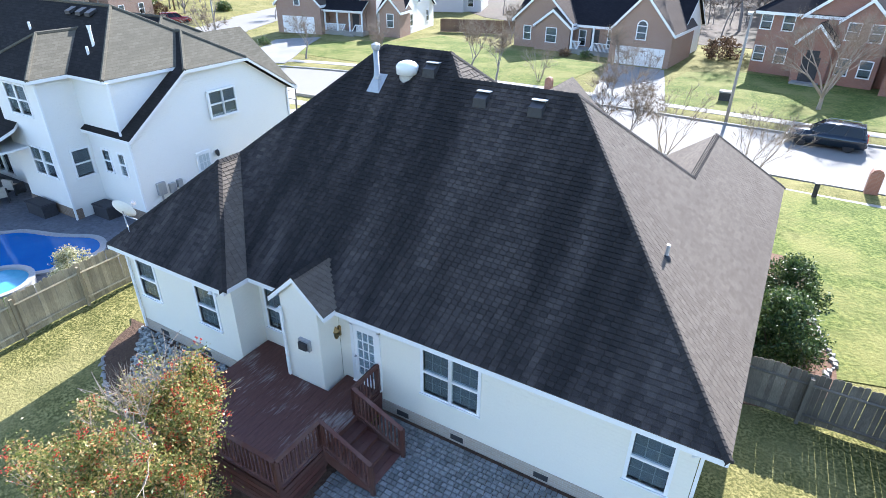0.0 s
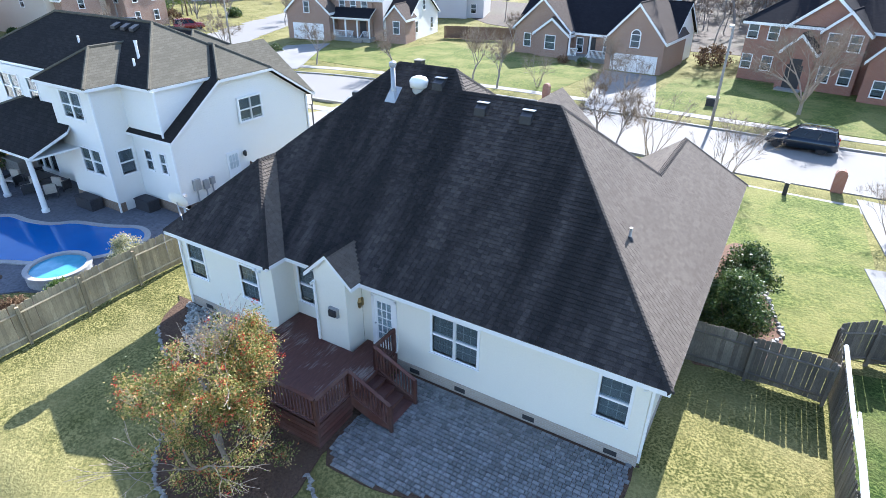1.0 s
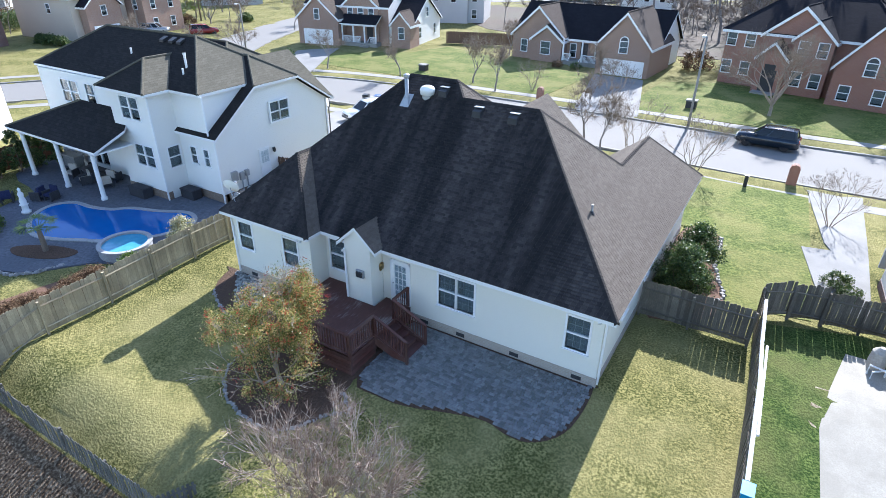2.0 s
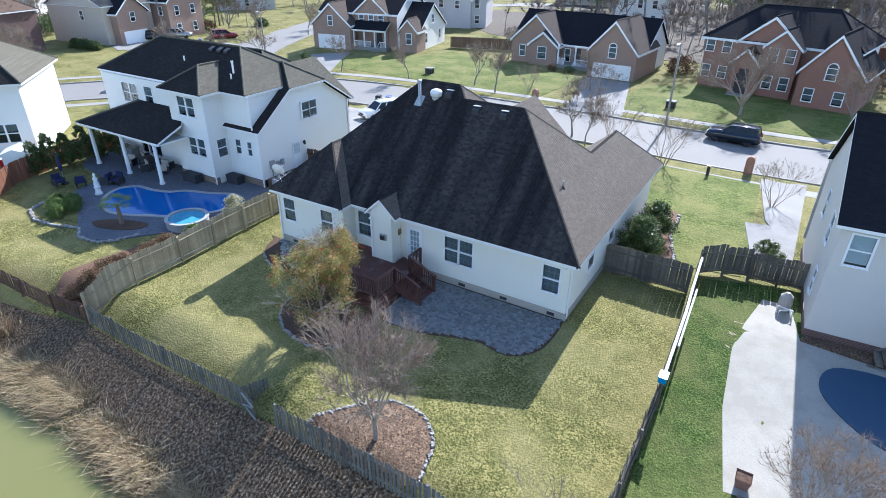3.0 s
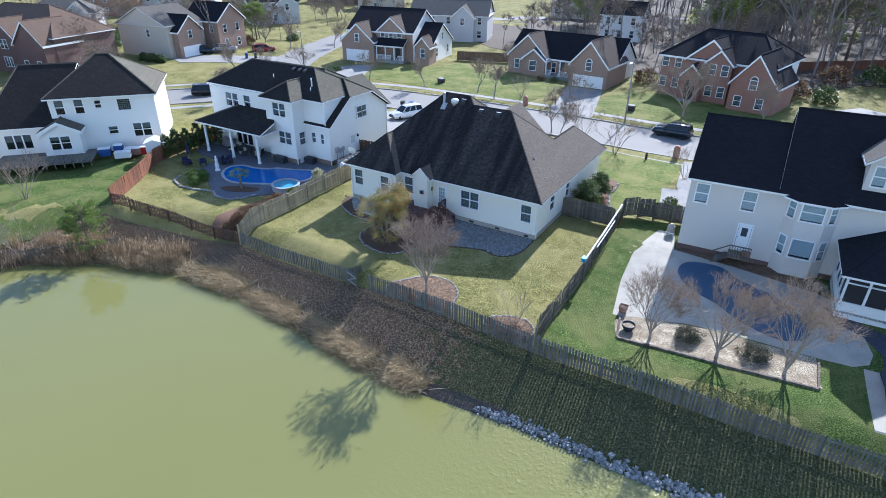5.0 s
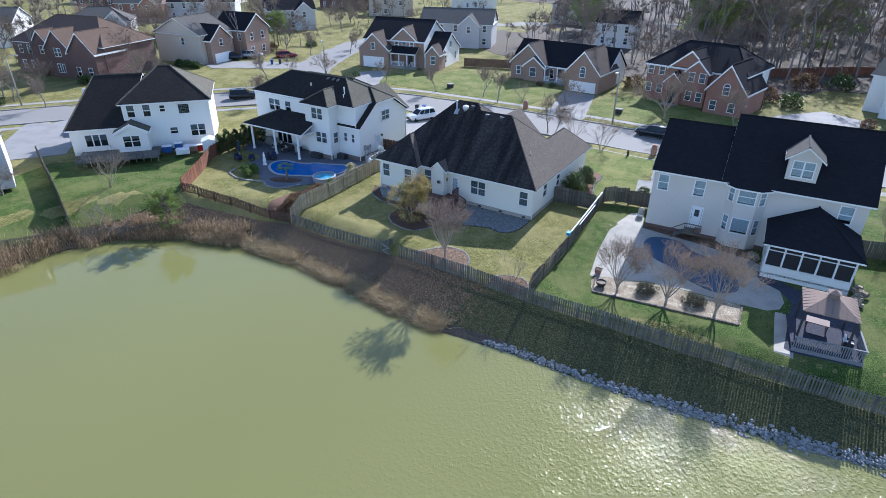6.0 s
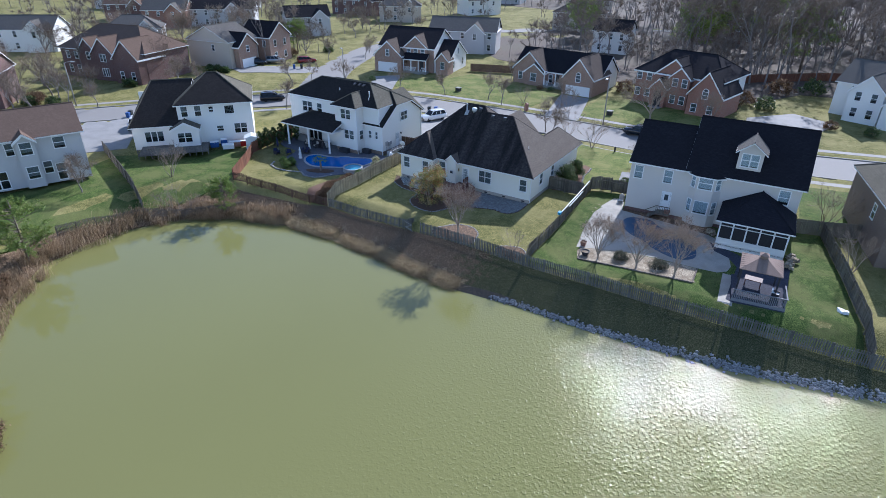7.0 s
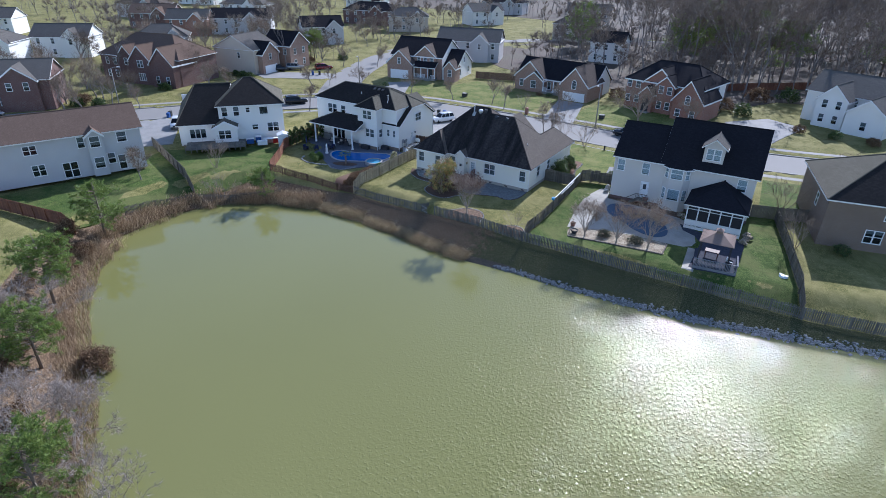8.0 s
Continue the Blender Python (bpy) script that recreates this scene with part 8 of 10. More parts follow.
woods(near, (221, 222, 223), "bark_grey", "twig_wood", "bare winter trees among the far houses", "yard_trees", lambda s: bare_tree(s, 11.0, stems=1, splits=3, levels=2, spread=0.3, r=0.16, twigs=34, twig_len=2.6, width=0.035, bend=0.12, keep=1.3, trunk=0.42, sides=4))
for k, (x, y, s) in enumerate(((-6, 120, 2.4), (22, 112, 2.6), (-2, 135, 2.8), (10, 140, 2.6), (60, 120, 2.6), (-40, 125, 2.2), (45, 135, 2.6), (-100, 62, 1.4), (-44, 140, 2.4))):
    tree_thing("pine_tree", f"pine{k % 3}", None, at(x, y, 70 * k, s), "bark", "needle", "tall dark green pine in the woods", "tree", "pines in the woods")


# ---- shingles of the main roof ----
def shingle_mat(name, c1, c2, stain, piece, streaks):
    m, nt, b = nodes_of(name)
    gr = noise_tex(nt, 70.0, 2)
    src = nt.nodes.new("ShaderNodeObjectInfo").outputs["Random"] if piece else nt.nodes.new("ShaderNodeNewGeometry").outputs["Random Per Island"]
    col = mixc(nt, src, c1, c2)
    col = mixc(nt, 0.35, col, ramp(nt, gr, [(0.35, tuple(q * 0.45 for q in c1)), (0.65, tuple(q * 1.5 for q in c2))]))
    st = ramp(nt, noise_tex(nt, 1.0, 4, 0.6, stretch=(0.85, 0.10, 0.10)), [(0.40, (0, 0, 0)), (0.62, (1, 1, 1))])
    f = nt.nodes.new("ShaderNodeMath")
    f.operation = "MULTIPLY"
    f.inputs[1].default_value = streaks
    nt.links.new(st, f.inputs[0])
    col = mixc(nt, f.outputs[0], col, stain)
    nt.links.new(col, b.inputs["Base Color"])
    b.inputs["Roughness"].default_value, b.inputs["Specular IOR Level"].default_value = 0.9, 0.2
    bumped(nt, b, gr, 0.5, 0.004)
    return m


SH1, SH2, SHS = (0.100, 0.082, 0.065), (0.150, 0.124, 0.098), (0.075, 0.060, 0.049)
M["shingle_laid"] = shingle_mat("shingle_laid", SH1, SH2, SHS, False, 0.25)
# rear slopes: algae streaks, plus a base tone darkened to paint in their shade
ALG_SHADE1, ALG_SHADE2, ALGS = (0.020, 0.018, 0.018), (0.082, 0.068, 0.061), (0.009, 0.0085, 0.009)
M["shingle_algae"] = shingle_mat("shingle_algae", ALG_SHADE1, ALG_SHADE2, ALGS, False, 0.78)
M["shingle_algae_piece"] = shingle_mat("shingle_algae_piece", ALG_SHADE1, ALG_SHADE2, ALGS, True, 0.78)
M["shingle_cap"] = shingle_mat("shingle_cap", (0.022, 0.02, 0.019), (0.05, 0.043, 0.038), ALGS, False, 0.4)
SW, SE_ = 0.20, 0.135


def shingle_verts(w, l):
    return [(0, 0, 0.028), (w, 0, 0.028), (w, l, 0.004), (0, l, 0.004), (0, 0, -0.002), (w, 0, -0.002)], [(0, 1, 2, 3), (4, 5, 1, 0), (4, 0, 3), (1, 5, 2)]


def lay(poly, mat, parent, singles=None, skip=None):
    """Courses of shingles up a slope; those within `singles` are parts of their own."""
    P = [Vector(p) for p in poly]
    n = Vector((0, 0, 0))
    for i in range(len(P)):
        n += (P[i] - P[0]).cross(P[(i + 1) % len(P)] - P[0])
    n = n.normalized()
    u = Vector((0, 0, 1)).cross(n).normalized()
    v = n.cross(u)
    o = P[0]
    Q = [((p - o).dot(u), (p - o).dot(v)) for p in P]
    v0, v1 = min(q[1] for q in Q), max(q[1] for q in Q)
    g = Geo()
    base = Matrix(((u.x, v.x, n.x, o.x), (u.y, v.y, n.y, o.y), (u.z, v.z, n.z, o.z), (0, 0, 0, 1)))
    row, made = 0, 0
    y = v0
    r_ = random.Random(len(poly) * 7 + 1)
    while y < v1 - 0.02:
        ym = y + SE_ * 0.6
        xs = sorted(a[0] + (ym - a[1]) / (b[1] - a[1]) * (b[0] - a[0]) for a, b in zip(Q, Q[1:] + Q[:1]) if (a[1] > ym) != (b[1] > ym))
        for a, b in zip(xs[::2], xs[1::2]):
            x = a - SW * ((row * 0.37) % 1.0)
            while x < b:
                l, r = max(x, a), min(x + SW - 0.012, b)
                if r - l > 0.03:
                    c = base @ Vector(((l + r) / 2, ym, 0))
                    if skip is None or not skip(c):
                        if singles and r - l > SW - 0.015 and singles(c) and made < 300:
                            made += 1
                            ob = part("shingle", cached(("shingle", mat), lambda: Geo().add(*shingle_verts(SW - 0.012, SE_ + 0.02)).mesh("shingle", M[mat + "_piece"])), None, parent)
                            ob.matrix_local = base @ pose(l, y, 0)
                        else:
                            vs, fs = shingle_verts(r - l, SE_ + 0.02)
                            lift = r_.uniform(0, 0.004)
                            g.add([base @ Vector((l + q[0], y + q[1], q[2] + lift)) for q in vs], fs)
                x += SW
        y += SE_
        row += 1
    tagged(part("shingles", g, M[mat], parent), kind="stuff")


def over_wing(c):
    return -11.66 < c.x < -9.58 and c.z < 3.55 + (1.04 - abs(c.x + 10.62)) * 0.913 - 0.03


# rear slopes and bump_west take the copy with shade in its colour
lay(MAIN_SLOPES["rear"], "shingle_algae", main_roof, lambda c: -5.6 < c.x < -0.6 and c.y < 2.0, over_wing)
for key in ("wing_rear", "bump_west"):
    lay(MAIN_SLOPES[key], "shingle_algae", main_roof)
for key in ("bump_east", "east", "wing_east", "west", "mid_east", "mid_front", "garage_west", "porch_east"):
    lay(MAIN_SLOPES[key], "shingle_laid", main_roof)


def caps(a, b, mat="shingle_cap", w=0.11, down=None):
    """Cap shingles along a hip or ridge, each lapping the one below."""
    a, b = Vector(a), Vector(b)
    d = (b - a).normalized()
    side = d.cross(Vector((0, 0, 1))).normalized()
    n = int((b - a).length / 0.14)
    g = Geo()
    drop = Vector((0, 0, -w * 0.62 if abs(d.z) > 0.1 else -w * 0.85))
    for k in range(n):
        p, q = a.lerp(b, k / n), a.lerp(b, (k + 1.3) / n)
        h0, h1 = Vector((0, 0, 0.055)), Vector((0, 0, 0.032))
        v = [p + side * w + drop + h0, p + h0, p - side * w + drop + h0, q + side * w + drop + h1, q + h1, q - side * w + drop + h1]
        lo = Vector((0, 0, -0.03))
        g.add(v + [p + side * w + drop + lo, p + lo, p - side * w + drop + lo], [(0, 1, 4, 3), (1, 2, 5, 4), (6, 7, 1, 0), (7, 8, 2, 1)])
    return g


cap_lines = [((0.5, -0.5, EZ), (-5.25, 5.25, RB)), ((-5.25, 5.25, RB), (-9.0, 5.25, RB)), ((-9.0, 5.25, RB), (-9.65, 5.9, RA)), ((-9.65, 5.9, RA), (-12.2, 5.9, RA)), ((-15.8, 2.3, EZ + 2.8 * P), (-12.2, 5.9, RA)), ((-15.8, 1.37, EZ + 2.8 * P), (-15.8, 2.3, EZ + 2.8 * P)),
             ((-18.6, -1.43, EZ), (-15.8, 1.37, EZ + 2.8 * P)), ((-13.0, -1.43, EZ), (-15.8, 1.37, EZ + 2.8 * P)), ((-2.25, 8.25, EZ + 2.75 * P), (-5.25, 5.25, RB)), ((-2.25, 8.25, EZ + 2.75 * P), (-2.25, 13.3, EZ + 2.75 * P)), ((0.5, 16.05, EZ), (-2.25, 13.3, EZ + 2.75 * P)), ((-3.25, 12.3, EZ), (-9.65, 5.9, RA)), ((-10.62, -0.98, 4.5), (-10.62, 0.5, 4.5))]
for a, b in cap_lines:
    tagged(part("hip_cap", caps(a, b), M["shingle_cap"], main_roof), kind="stuff")

# flue, vents and pipes on the main roof
flue = thing("flue", pose(-11.77, 4.83, 8.41) @ Matrix.Scale(0.82, 4), "galvanised metal flue pipe with a cap on the roof", "flue")
part("pipe", Geo().lathe([(0.13, -0.1), (0.13, 0.35), (0.11, 0.37), (0.11, 1.35)], sides=14), M["galvanised"], flue, "", True)
part("cap", Geo().lathe([(0.16, 1.28), (0.17, 1.36), (0.17, 1.46), (0.05, 1.52)], sides=14), M["galvanised"], flue)
part("flashing", Geo().add([(-0.3, -0.35, -0.28), (0.3, -0.35, -0.28), (0.3, 0.3, 0.32), (-0.3, 0.3, 0.32), (-0.14, -0.14, 0.16), (0.14, -0.14, 0.16), (0.14, 0.14, 0.3), (-0.14, 0.14, 0.3)], [(0, 1, 5, 4), (1, 2, 6, 5), (2, 3, 7, 6), (3, 0, 4, 7), (4, 5, 6, 7)]), M["galvanised"], flue)
dome = thing("roof_fan", pose(-10.85, 5.2, 8.75), "white domed roof ventilator on the ridge", "roof vent")
part("dome", Geo().lathe([(0.34, 0.0), (0.36, 0.2), (0.36, 0.24), (0.28, 0.34), (0.12, 0.4), (0.02, 0.41)], sides=20), M["white_plastic"], dome, "", True)
part("collar", Geo().lathe([(0.26, -0.25), (0.26, 0.05)], sides=16), M["galvanised"], dome)
for x, y in ((-10.04, 5.35), (-7.96, 4.8), (-6.22, 4.78)):
    z = EZ + P * (y + 0.5)
    v_ = thing("roof_vent", pose(x, y, z), "black slant-back roof vent with pale top edge", "roof vent", "roof vents")
    part("hood", Geo().add([(-0.22, -0.22, -0.16), (0.22, -0.22, -0.16), (0.22, 0.22, 0.2), (-0.22, 0.22, 0.2), (-0.2, -0.2, 0.10), (0.2, -0.2, 0.10), (0.2, 0.2, 0.24), (-0.2, 0.2, 0.24)], [(4, 5, 6, 7), (0, 1, 5, 4), (1, 2, 6, 5), (2, 3, 7, 6), (3, 0, 4, 7)]), M["dark_metal"], v_)
    part("lid", Geo().box(-0.22, 0.22, 0.02, 0.22, 0.24, 0.265), M["galvanised"], v_)
stack = thing("vent_pipe", pose(-1.9, 3.1, 5.65), "short grey plumbing vent pipe with dark boot", "vent pipe")
part("pipe", Geo().lathe([(0.045, -0.1), (0.045, 0.42)], sides=10), M["galvanised"], stack)
part("boot", Geo().lathe([(0.14, -0.08), (0.12, 0.05), (0.055, 0.14)], sides=12), M["dark_metal"], stack)
dish = thing("satellite_dish", pose(-18.35, -0.75, 3.75), "white satellite dish on a tripod at the roof edge", "dish")
dm = pose(0, 0, 0.75, 62, 0, 200)
g = Geo()
rings = [(0.02, 0.0), (0.15, 0.015), (0.28, 0.055), (0.38, 0.11)]
for r_, z in rings:
    g.v += [tuple(dm @ Vector((r_ * math.cos(2 * math.pi * k / 20), 1.15 * r_ * math.sin(2 * math.pi * k / 20), z))) for k in range(20)]
for i in range(3):
    g.f += [(i * 20 + k, i * 20 + (k + 1) % 20, (i + 1) * 20 + (k + 1) % 20, (i + 1) * 20 + k) for k in range(20)]
g.f.append(tuple(range(19, -1, -1)))
part("reflector", g, M["white_plastic"], dish, "", True)
part("arm", Geo().tube([tuple(dm @ Vector((0, -0.3, 0.05))), tuple(dm @ Vector((0, -0.25, 0.5)))], [0.02, 0.02], 6).box(-0.06, 0.06, -0.06, 0.06, -0.05, 0.05, dm @ pose(0, -0.22, 0.52)), M["galvanised"], dish)
for a, b in (((0, 0, 0.75), (0.02, 0, -0.1)), ((0, 0, 0.6), (0.55, -0.25, 0.1)), ((0, 0, 0.6), (0.5, 0.3, 0.35))):
    part("strut", Geo().tube([a, b], [0.02, 0.02], 6), M["galvanised"], dish)

# ---- back door, lamp, meter, drains of the main house ----
door = thing("door_1", pose(-8.98, -0.01, 0.78), "white glazed French door with fifteen panes", "door", "", "structure")
fr = Geo().box(-0.52, -0.42, -0.05, 0.03, 0, 2.08).box(0.42, 0.52, -0.05, 0.03, 0, 2.08).box(-0.52, 0.52, -0.05, 0.03, 2.02, 2.12).box(-0.52, 0.52, -0.1, 0.03, -0.04, 0.0)
part("door_frame", fr, M["white_trim"], door)
leaf = Geo().box(-0.42, -0.30, -0.035, 0.005, 0.0, 2.02).box(0.30, 0.42, -0.035, 0.005, 0.0, 2.02).box(-0.30, 0.30, -0.035, 0.005, 1.88, 2.02).box(-0.30, 0.30, -0.035, 0.005, 0.0, 0.26)
for k in (1, 2):
    leaf.box(-0.30 + 0.2 * k - 0.014, -0.30 + 0.2 * k + 0.014, -0.03, 0.0, 0.26, 1.88)
for k in range(1, 5):
    leaf.box(-0.30, 0.30, -0.031, -0.001, 0.26 + 0.324 * k - 0.014, 0.26 + 0.324 * k + 0.014)
dl = part("door_leaf", leaf, M["white_trim"], door)
for r_ in range(5):
    for c in range(3):
        part("pane", cached("dpane", lambda: Geo().box(0, 0.17, 0, 0.006, 0, 0.294).mesh("pane", M["glass"])), None, dl, m=pose(-0.285 + 0.2 * c, -0.012, 0.275 + 0.324 * r_))
part("curtain", Geo().box(-0.30, 0.30, 0.0, 0.008, 0.25, 1.9), M["pale_blind"], dl)
part("door_handle", Geo().lathe([(0.03, 0), (0.035, 0.03), (0.02, 0.06)], sides=10), M["galvanised"], door, m=pose(-0.36, -0.05, 0.95, 90, 0, 0))
lamp = thing("wall_lamp", pose(-9.93, -0.06, 2.35), "brass carriage wall lamp with glass", "lamp")
M["brass"] = surface("brass", (0.30, 0.21, 0.09), (0.40, 0.29, 0.13), rough=0.4, metal=0.8, bump=0.05)
part("lantern", Geo().lathe([(0.03, -0.16), (0.07, -0.1), (0.10, 0.12), (0.05, 0.2), (0.02, 0.26)], (0, -0.12, 0), 8), M["brass"], lamp)
part("bracket", Geo().box(-0.05, 0.05, -0.03, 0.05, -0.1, 0.22), M["brass"], lamp)
part("glass", Geo().lathe([(0.075, -0.08), (0.105, 0.10)], (0, -0.12, 0), 8), M["glass"], lamp)
meter = thing("vent_box", pose(-10.5, -0.86, 2.05), "grey square fireplace vent on the wall", "vent")
part("box", Geo().box(-0.2, 0.2, -0.1, 0.02, 0, 0.36), M["galvanised"], meter)
part("cover", Geo().box(-0.14, 0.14, -0.18, -0.1, 0.06, 0.3), M["dark_metal"], meter)
for x, y, rz in ((-10.0, -0.06, 0), (0.06, 0.1, 0), (-13.26, -0.06, 0), (-18.22, -1.12, 0), (-11.28, -0.92, 0)):
    ds = thing("downspout", pose(x, y, 0), "white rain downspout at the wall corner", "downspout", "downspouts")
    part("pipe", Geo().box(-0.04, 0.04, -0.03, 0.03, 0.1 if x > -9 or x < -13 else 0.8, 3.3).box(-0.035, 0.035, -0.16, 0.0, 3.2, 3.28), M["white_trim"], ds)
for x in (-7.75, -5.92, -3.4, -0.75):
    part("crawl_vent", Geo().box(x - 0.2, x + 0.2, -0.045, 0.0, 0.1, 0.28), M["dark_metal"], main_house)
for x in (-17.2, -15.0):
    part("crawl_vent", Geo().box(x - 0.2, x + 0.2, -1.095, -1.05, 0.1, 0.28), M["dark_metal"], main_house)
for k in range(2):
    fl = thing("flood_lamp", pose(-13.4 - 0.25 * k, -1.35, 3.28), "small white flood lamp under the eave", "lamp", "flood lamps")
    part("head", Geo().lathe([(0.03, 0), (0.07, 0.1), (0.075, 0.13)], sides=10), M["white_plastic"], fl, m=pose(0, 0, 0, 130, 0, 20 * k))
fl = thing("flood_lamp", pose(-0.15, -0.3, 3.25), "small white flood lamp under the eave", "lamp", "flood lamps")
part("head", Geo().lathe([(0.03, 0), (0.07, 0.1), (0.075, 0.13)], sides=10), M["white_plastic"], fl, m=pose(0, 0, 0, 130, 0, 30))

# ---- the deck ----
DZ = 0.76
deck = thing("deck", pose(-13.15, -4.2, 0), "dark red-brown stained wooden deck, worn and streaked", "deck")
n = 32
for k in range(n):
    x0 = k * 4.65 / n
    yb = 4.16 if not (0 <= x0 < 1.9) else 4.16
    if 1.75 < x0 < 3.25:
        yb = 3.3
    part("deck_board", cached(("db", yb), lambda: Geo().box(0, 0.139, 0, yb, -0.03, 0).mesh("deck_board", M["deck_board"])), None, deck, m=pose(x0, 0.02, DZ + 0.002 * (k % 3)))
for k in range(-2, 4):
    part("skirt_board", Geo().box(0.0, 4.65, 0.0, 0.03, 0.02 + 0.17 * k, 0.17 + 0.17 * k), M["deck_wood"], deck)
    part("skirt_board", Geo().box(4.62, 4.65, 0.03, 1.6, 0.02 + 0.17 * k, 0.17 + 0.17 * k), M["deck_wood"], deck)
    part("skirt_board", Geo().box(4.62, 4.65, 3.1, 4.2, 0.02 + 0.17 * k, 0.17 + 0.17 * k), M["deck_wood"], deck)
bal = lambda: Geo().box(-0.019, 0.019, -0.019, 0.019, 0, 0.84).mesh("baluster", M["deck_wood"])
pst = lambda: Geo().box(-0.05, 0.05, -0.05, 0.05, -0.7, 0.98).mesh("post", M["deck_wood"])


def deck_rail(x0, y0, x1, y1, z0=DZ, z1=DZ):
    a, b = Vector((x0, y0, z0)), Vector((x1, y1, z1))
    L = (b - a).length
    n = int(L / 0.13)
    for k in range(1, n):
        p = a.lerp(b, k / n)
        part("baluster", cached("bal", bal), None, deck, m=pose(p.x, p.y, p.z + 0.08))
    for p in (a, b):
        part("post", cached("dpost", pst), None, deck, m=pose(p.x, p.y, p.z))
    d = (b - a).normalized()
    up = Vector((0, 0, 1))
    part("hand_rail", Geo().tube([a + up * 0.96, b + up * 0.96], [0.075, 0.075], 4), M["deck_wood"], deck)
    part("low_rail", Geo().tube([a + up * 0.12, b + up * 0.12], [0.04, 0.04], 4), M["deck_wood"], deck)


deck_rail(0.05, 0.06, 2.4, 0.06)
deck_rail(2.4, 0.06, 4.6, 0.06)
deck_rail(4.6, 0.06, 4.6, 1.62)
deck_rail(4.6, 3.0, 4.6, 4.12)
deck_rail(4.6, 1.62, 6.2, 1.62, DZ, 0.05)
deck_rail(4.6, 3.0, 6.2, 3.0, DZ, 0.05)
for k in range(4):
    z = DZ - 0.18 * (k + 1)
    x0 = 4.65 + 0.36 * k
    part("tread", Geo().box(x0, x0 + 0.19, 1.65, 2.97, z - 0.03, z), M["deck_wood"], deck)
    part("tread", Geo().box(x0 + 0.2, x0 + 0.39, 1.65, 2.97, z - 0.03, z), M["deck_wood"], deck)
    part("riser", Geo().box(x0 - 0.02, x0, 1.65, 2.97, z, z + 0.15), M["deck_wood"], deck)
for y in (1.6, 3.0):
    part("stringer", Geo().prism([(4.6, y, DZ - 0.05), (4.6, y, DZ - 0.45), (5.5, y, 0.0), (6.25, y, 0.0), (6.25, y, 0.1)], (0, 0.04, 0)), M["deck_wood"], deck)

# ---- the paved patio ----
PATIO = smooth_loop([(-8.29, -4.13), (-7.14, -4.52), (-5.82, -4.42), (-4.07, -3.85), (-2.84, -3.57), (-1.94, -3.76), (-1.12, -3.67), (-0.34, -2.97), (-0, -1.86), (-0.01, -0.04), (-0.61, -0.03), (-8.31, -0.03), (-8.42, -0.27)], 3)
patio = tagged(part("patio", patch(PATIO, 0.03, 0.8), M["mulch"]), "grey cobble-paved patio behind the house", "patio", "", "structure")
M["paver"] = surface("paver", (0.15, 0.155, 0.155), (0.25, 0.255, 0.25), (0.18, 0.175, 0.165), small=16, big=1.2, rough=0.8, bump=0.35, piece=0.28)
M["paver_rest"] = surface("paver_rest", (0.15, 0.155, 0.155), (0.25, 0.255, 0.25), (0.18, 0.175, 0.165), small=16, big=1.2, rough=0.8, bump=0.35, island=0.28)


def paver_verts(w, d):
    c = 0.018
    return [(-w, -d, 0), (w, -d, 0), (w, d, 0), (-w, d, 0), (-w, -d, 0.035), (w, -d, 0.035), (w, d, 0.035), (-w, d, 0.035), (-w + c, -d + c, 0.05), (w - c, -d + c, 0.05), (w - c, d - c, 0.05), (-w + c, d - c, 0.05)], \
        [(0, 1, 5, 4), (1, 2, 6, 5), (2, 3, 7, 6), (3, 0, 4, 7), (4, 5, 9, 8), (5, 6, 10, 9), (6, 7, 11, 10), (7, 4, 8, 11), (8, 9, 10, 11)]


pr = random.Random(12)
rest = Geo()
made = 0
y = -4.8
row = 0
while y < -0.1:
    x = -8.5 + pr.random() * 0.2
    while x < 0.1:
        w = pr.choice((0.11, 0.15, 0.15, 0.19, 0.22))
        cx, cy = x + w / 2, y + 0.075
        corners = [(cx - w / 2, cy - 0.07), (cx + w / 2, cy - 0.07), (cx + w / 2, cy + 0.07), (cx - w / 2, cy + 0.07)]
        if all(inside(np.array([a]), np.array([b]), PATIO)[0] for a, b in corners):
            z = lz(cx, cy) + 0.03
            tilt = (pr.gauss(0, 0.8), pr.gauss(0, 0.8))
            if made < 300 and -6.9 < cx < -3.0 and cy > -4.2:
                made += 1
                ob = part("paver", cached(("paver", w), lambda: Geo().add(*paver_verts(w / 2 - 0.009, 0.066)).mesh("paver", M["paver"])), None, patio, m=pose(cx, cy, z, tilt[0], tilt[1], pr.gauss(0, 1)))
            else:
                mm = pose(cx, cy, z, tilt[0], tilt[1], pr.gauss(0, 1))
                vs, fs = paver_verts(w / 2 - 0.009, 0.066)
                rest.add([mm @ Vector(q) for q in vs], fs)
        x += w
    y += 0.15
    row += 1
tagged(part("pavers", rest, M["paver_rest"], patio), kind="stuff")


# ---- cars ----
def paint(name, c, metal=0.4, rough=0.25):
    m, nt, b = nodes_of(name)
    col = mixc(nt, noise_tex(nt, 3.0), c, tuple(q * 0.85 for q in c))
    nt.links.new(col, b.inputs["Base Color"])
    b.inputs["Metallic"].default_value, b.inputs["Roughness"].default_value = metal, rough
    b.inputs["Coat Weight"].default_value = 0.6
    return m


M["tyre"] = surface("tyre", (0.02, 0.02, 0.02), (0.035, 0.035, 0.035), rough=0.85, bump=0.1)
M["car_glass"] = glass("car_glass", (0.12, 0.14, 0.15))
M["lamp_glass"] = surface("lamp_glass", (0.6, 0.6, 0.6), (0.75, 0.75, 0.75), rough=0.15, bump=0)
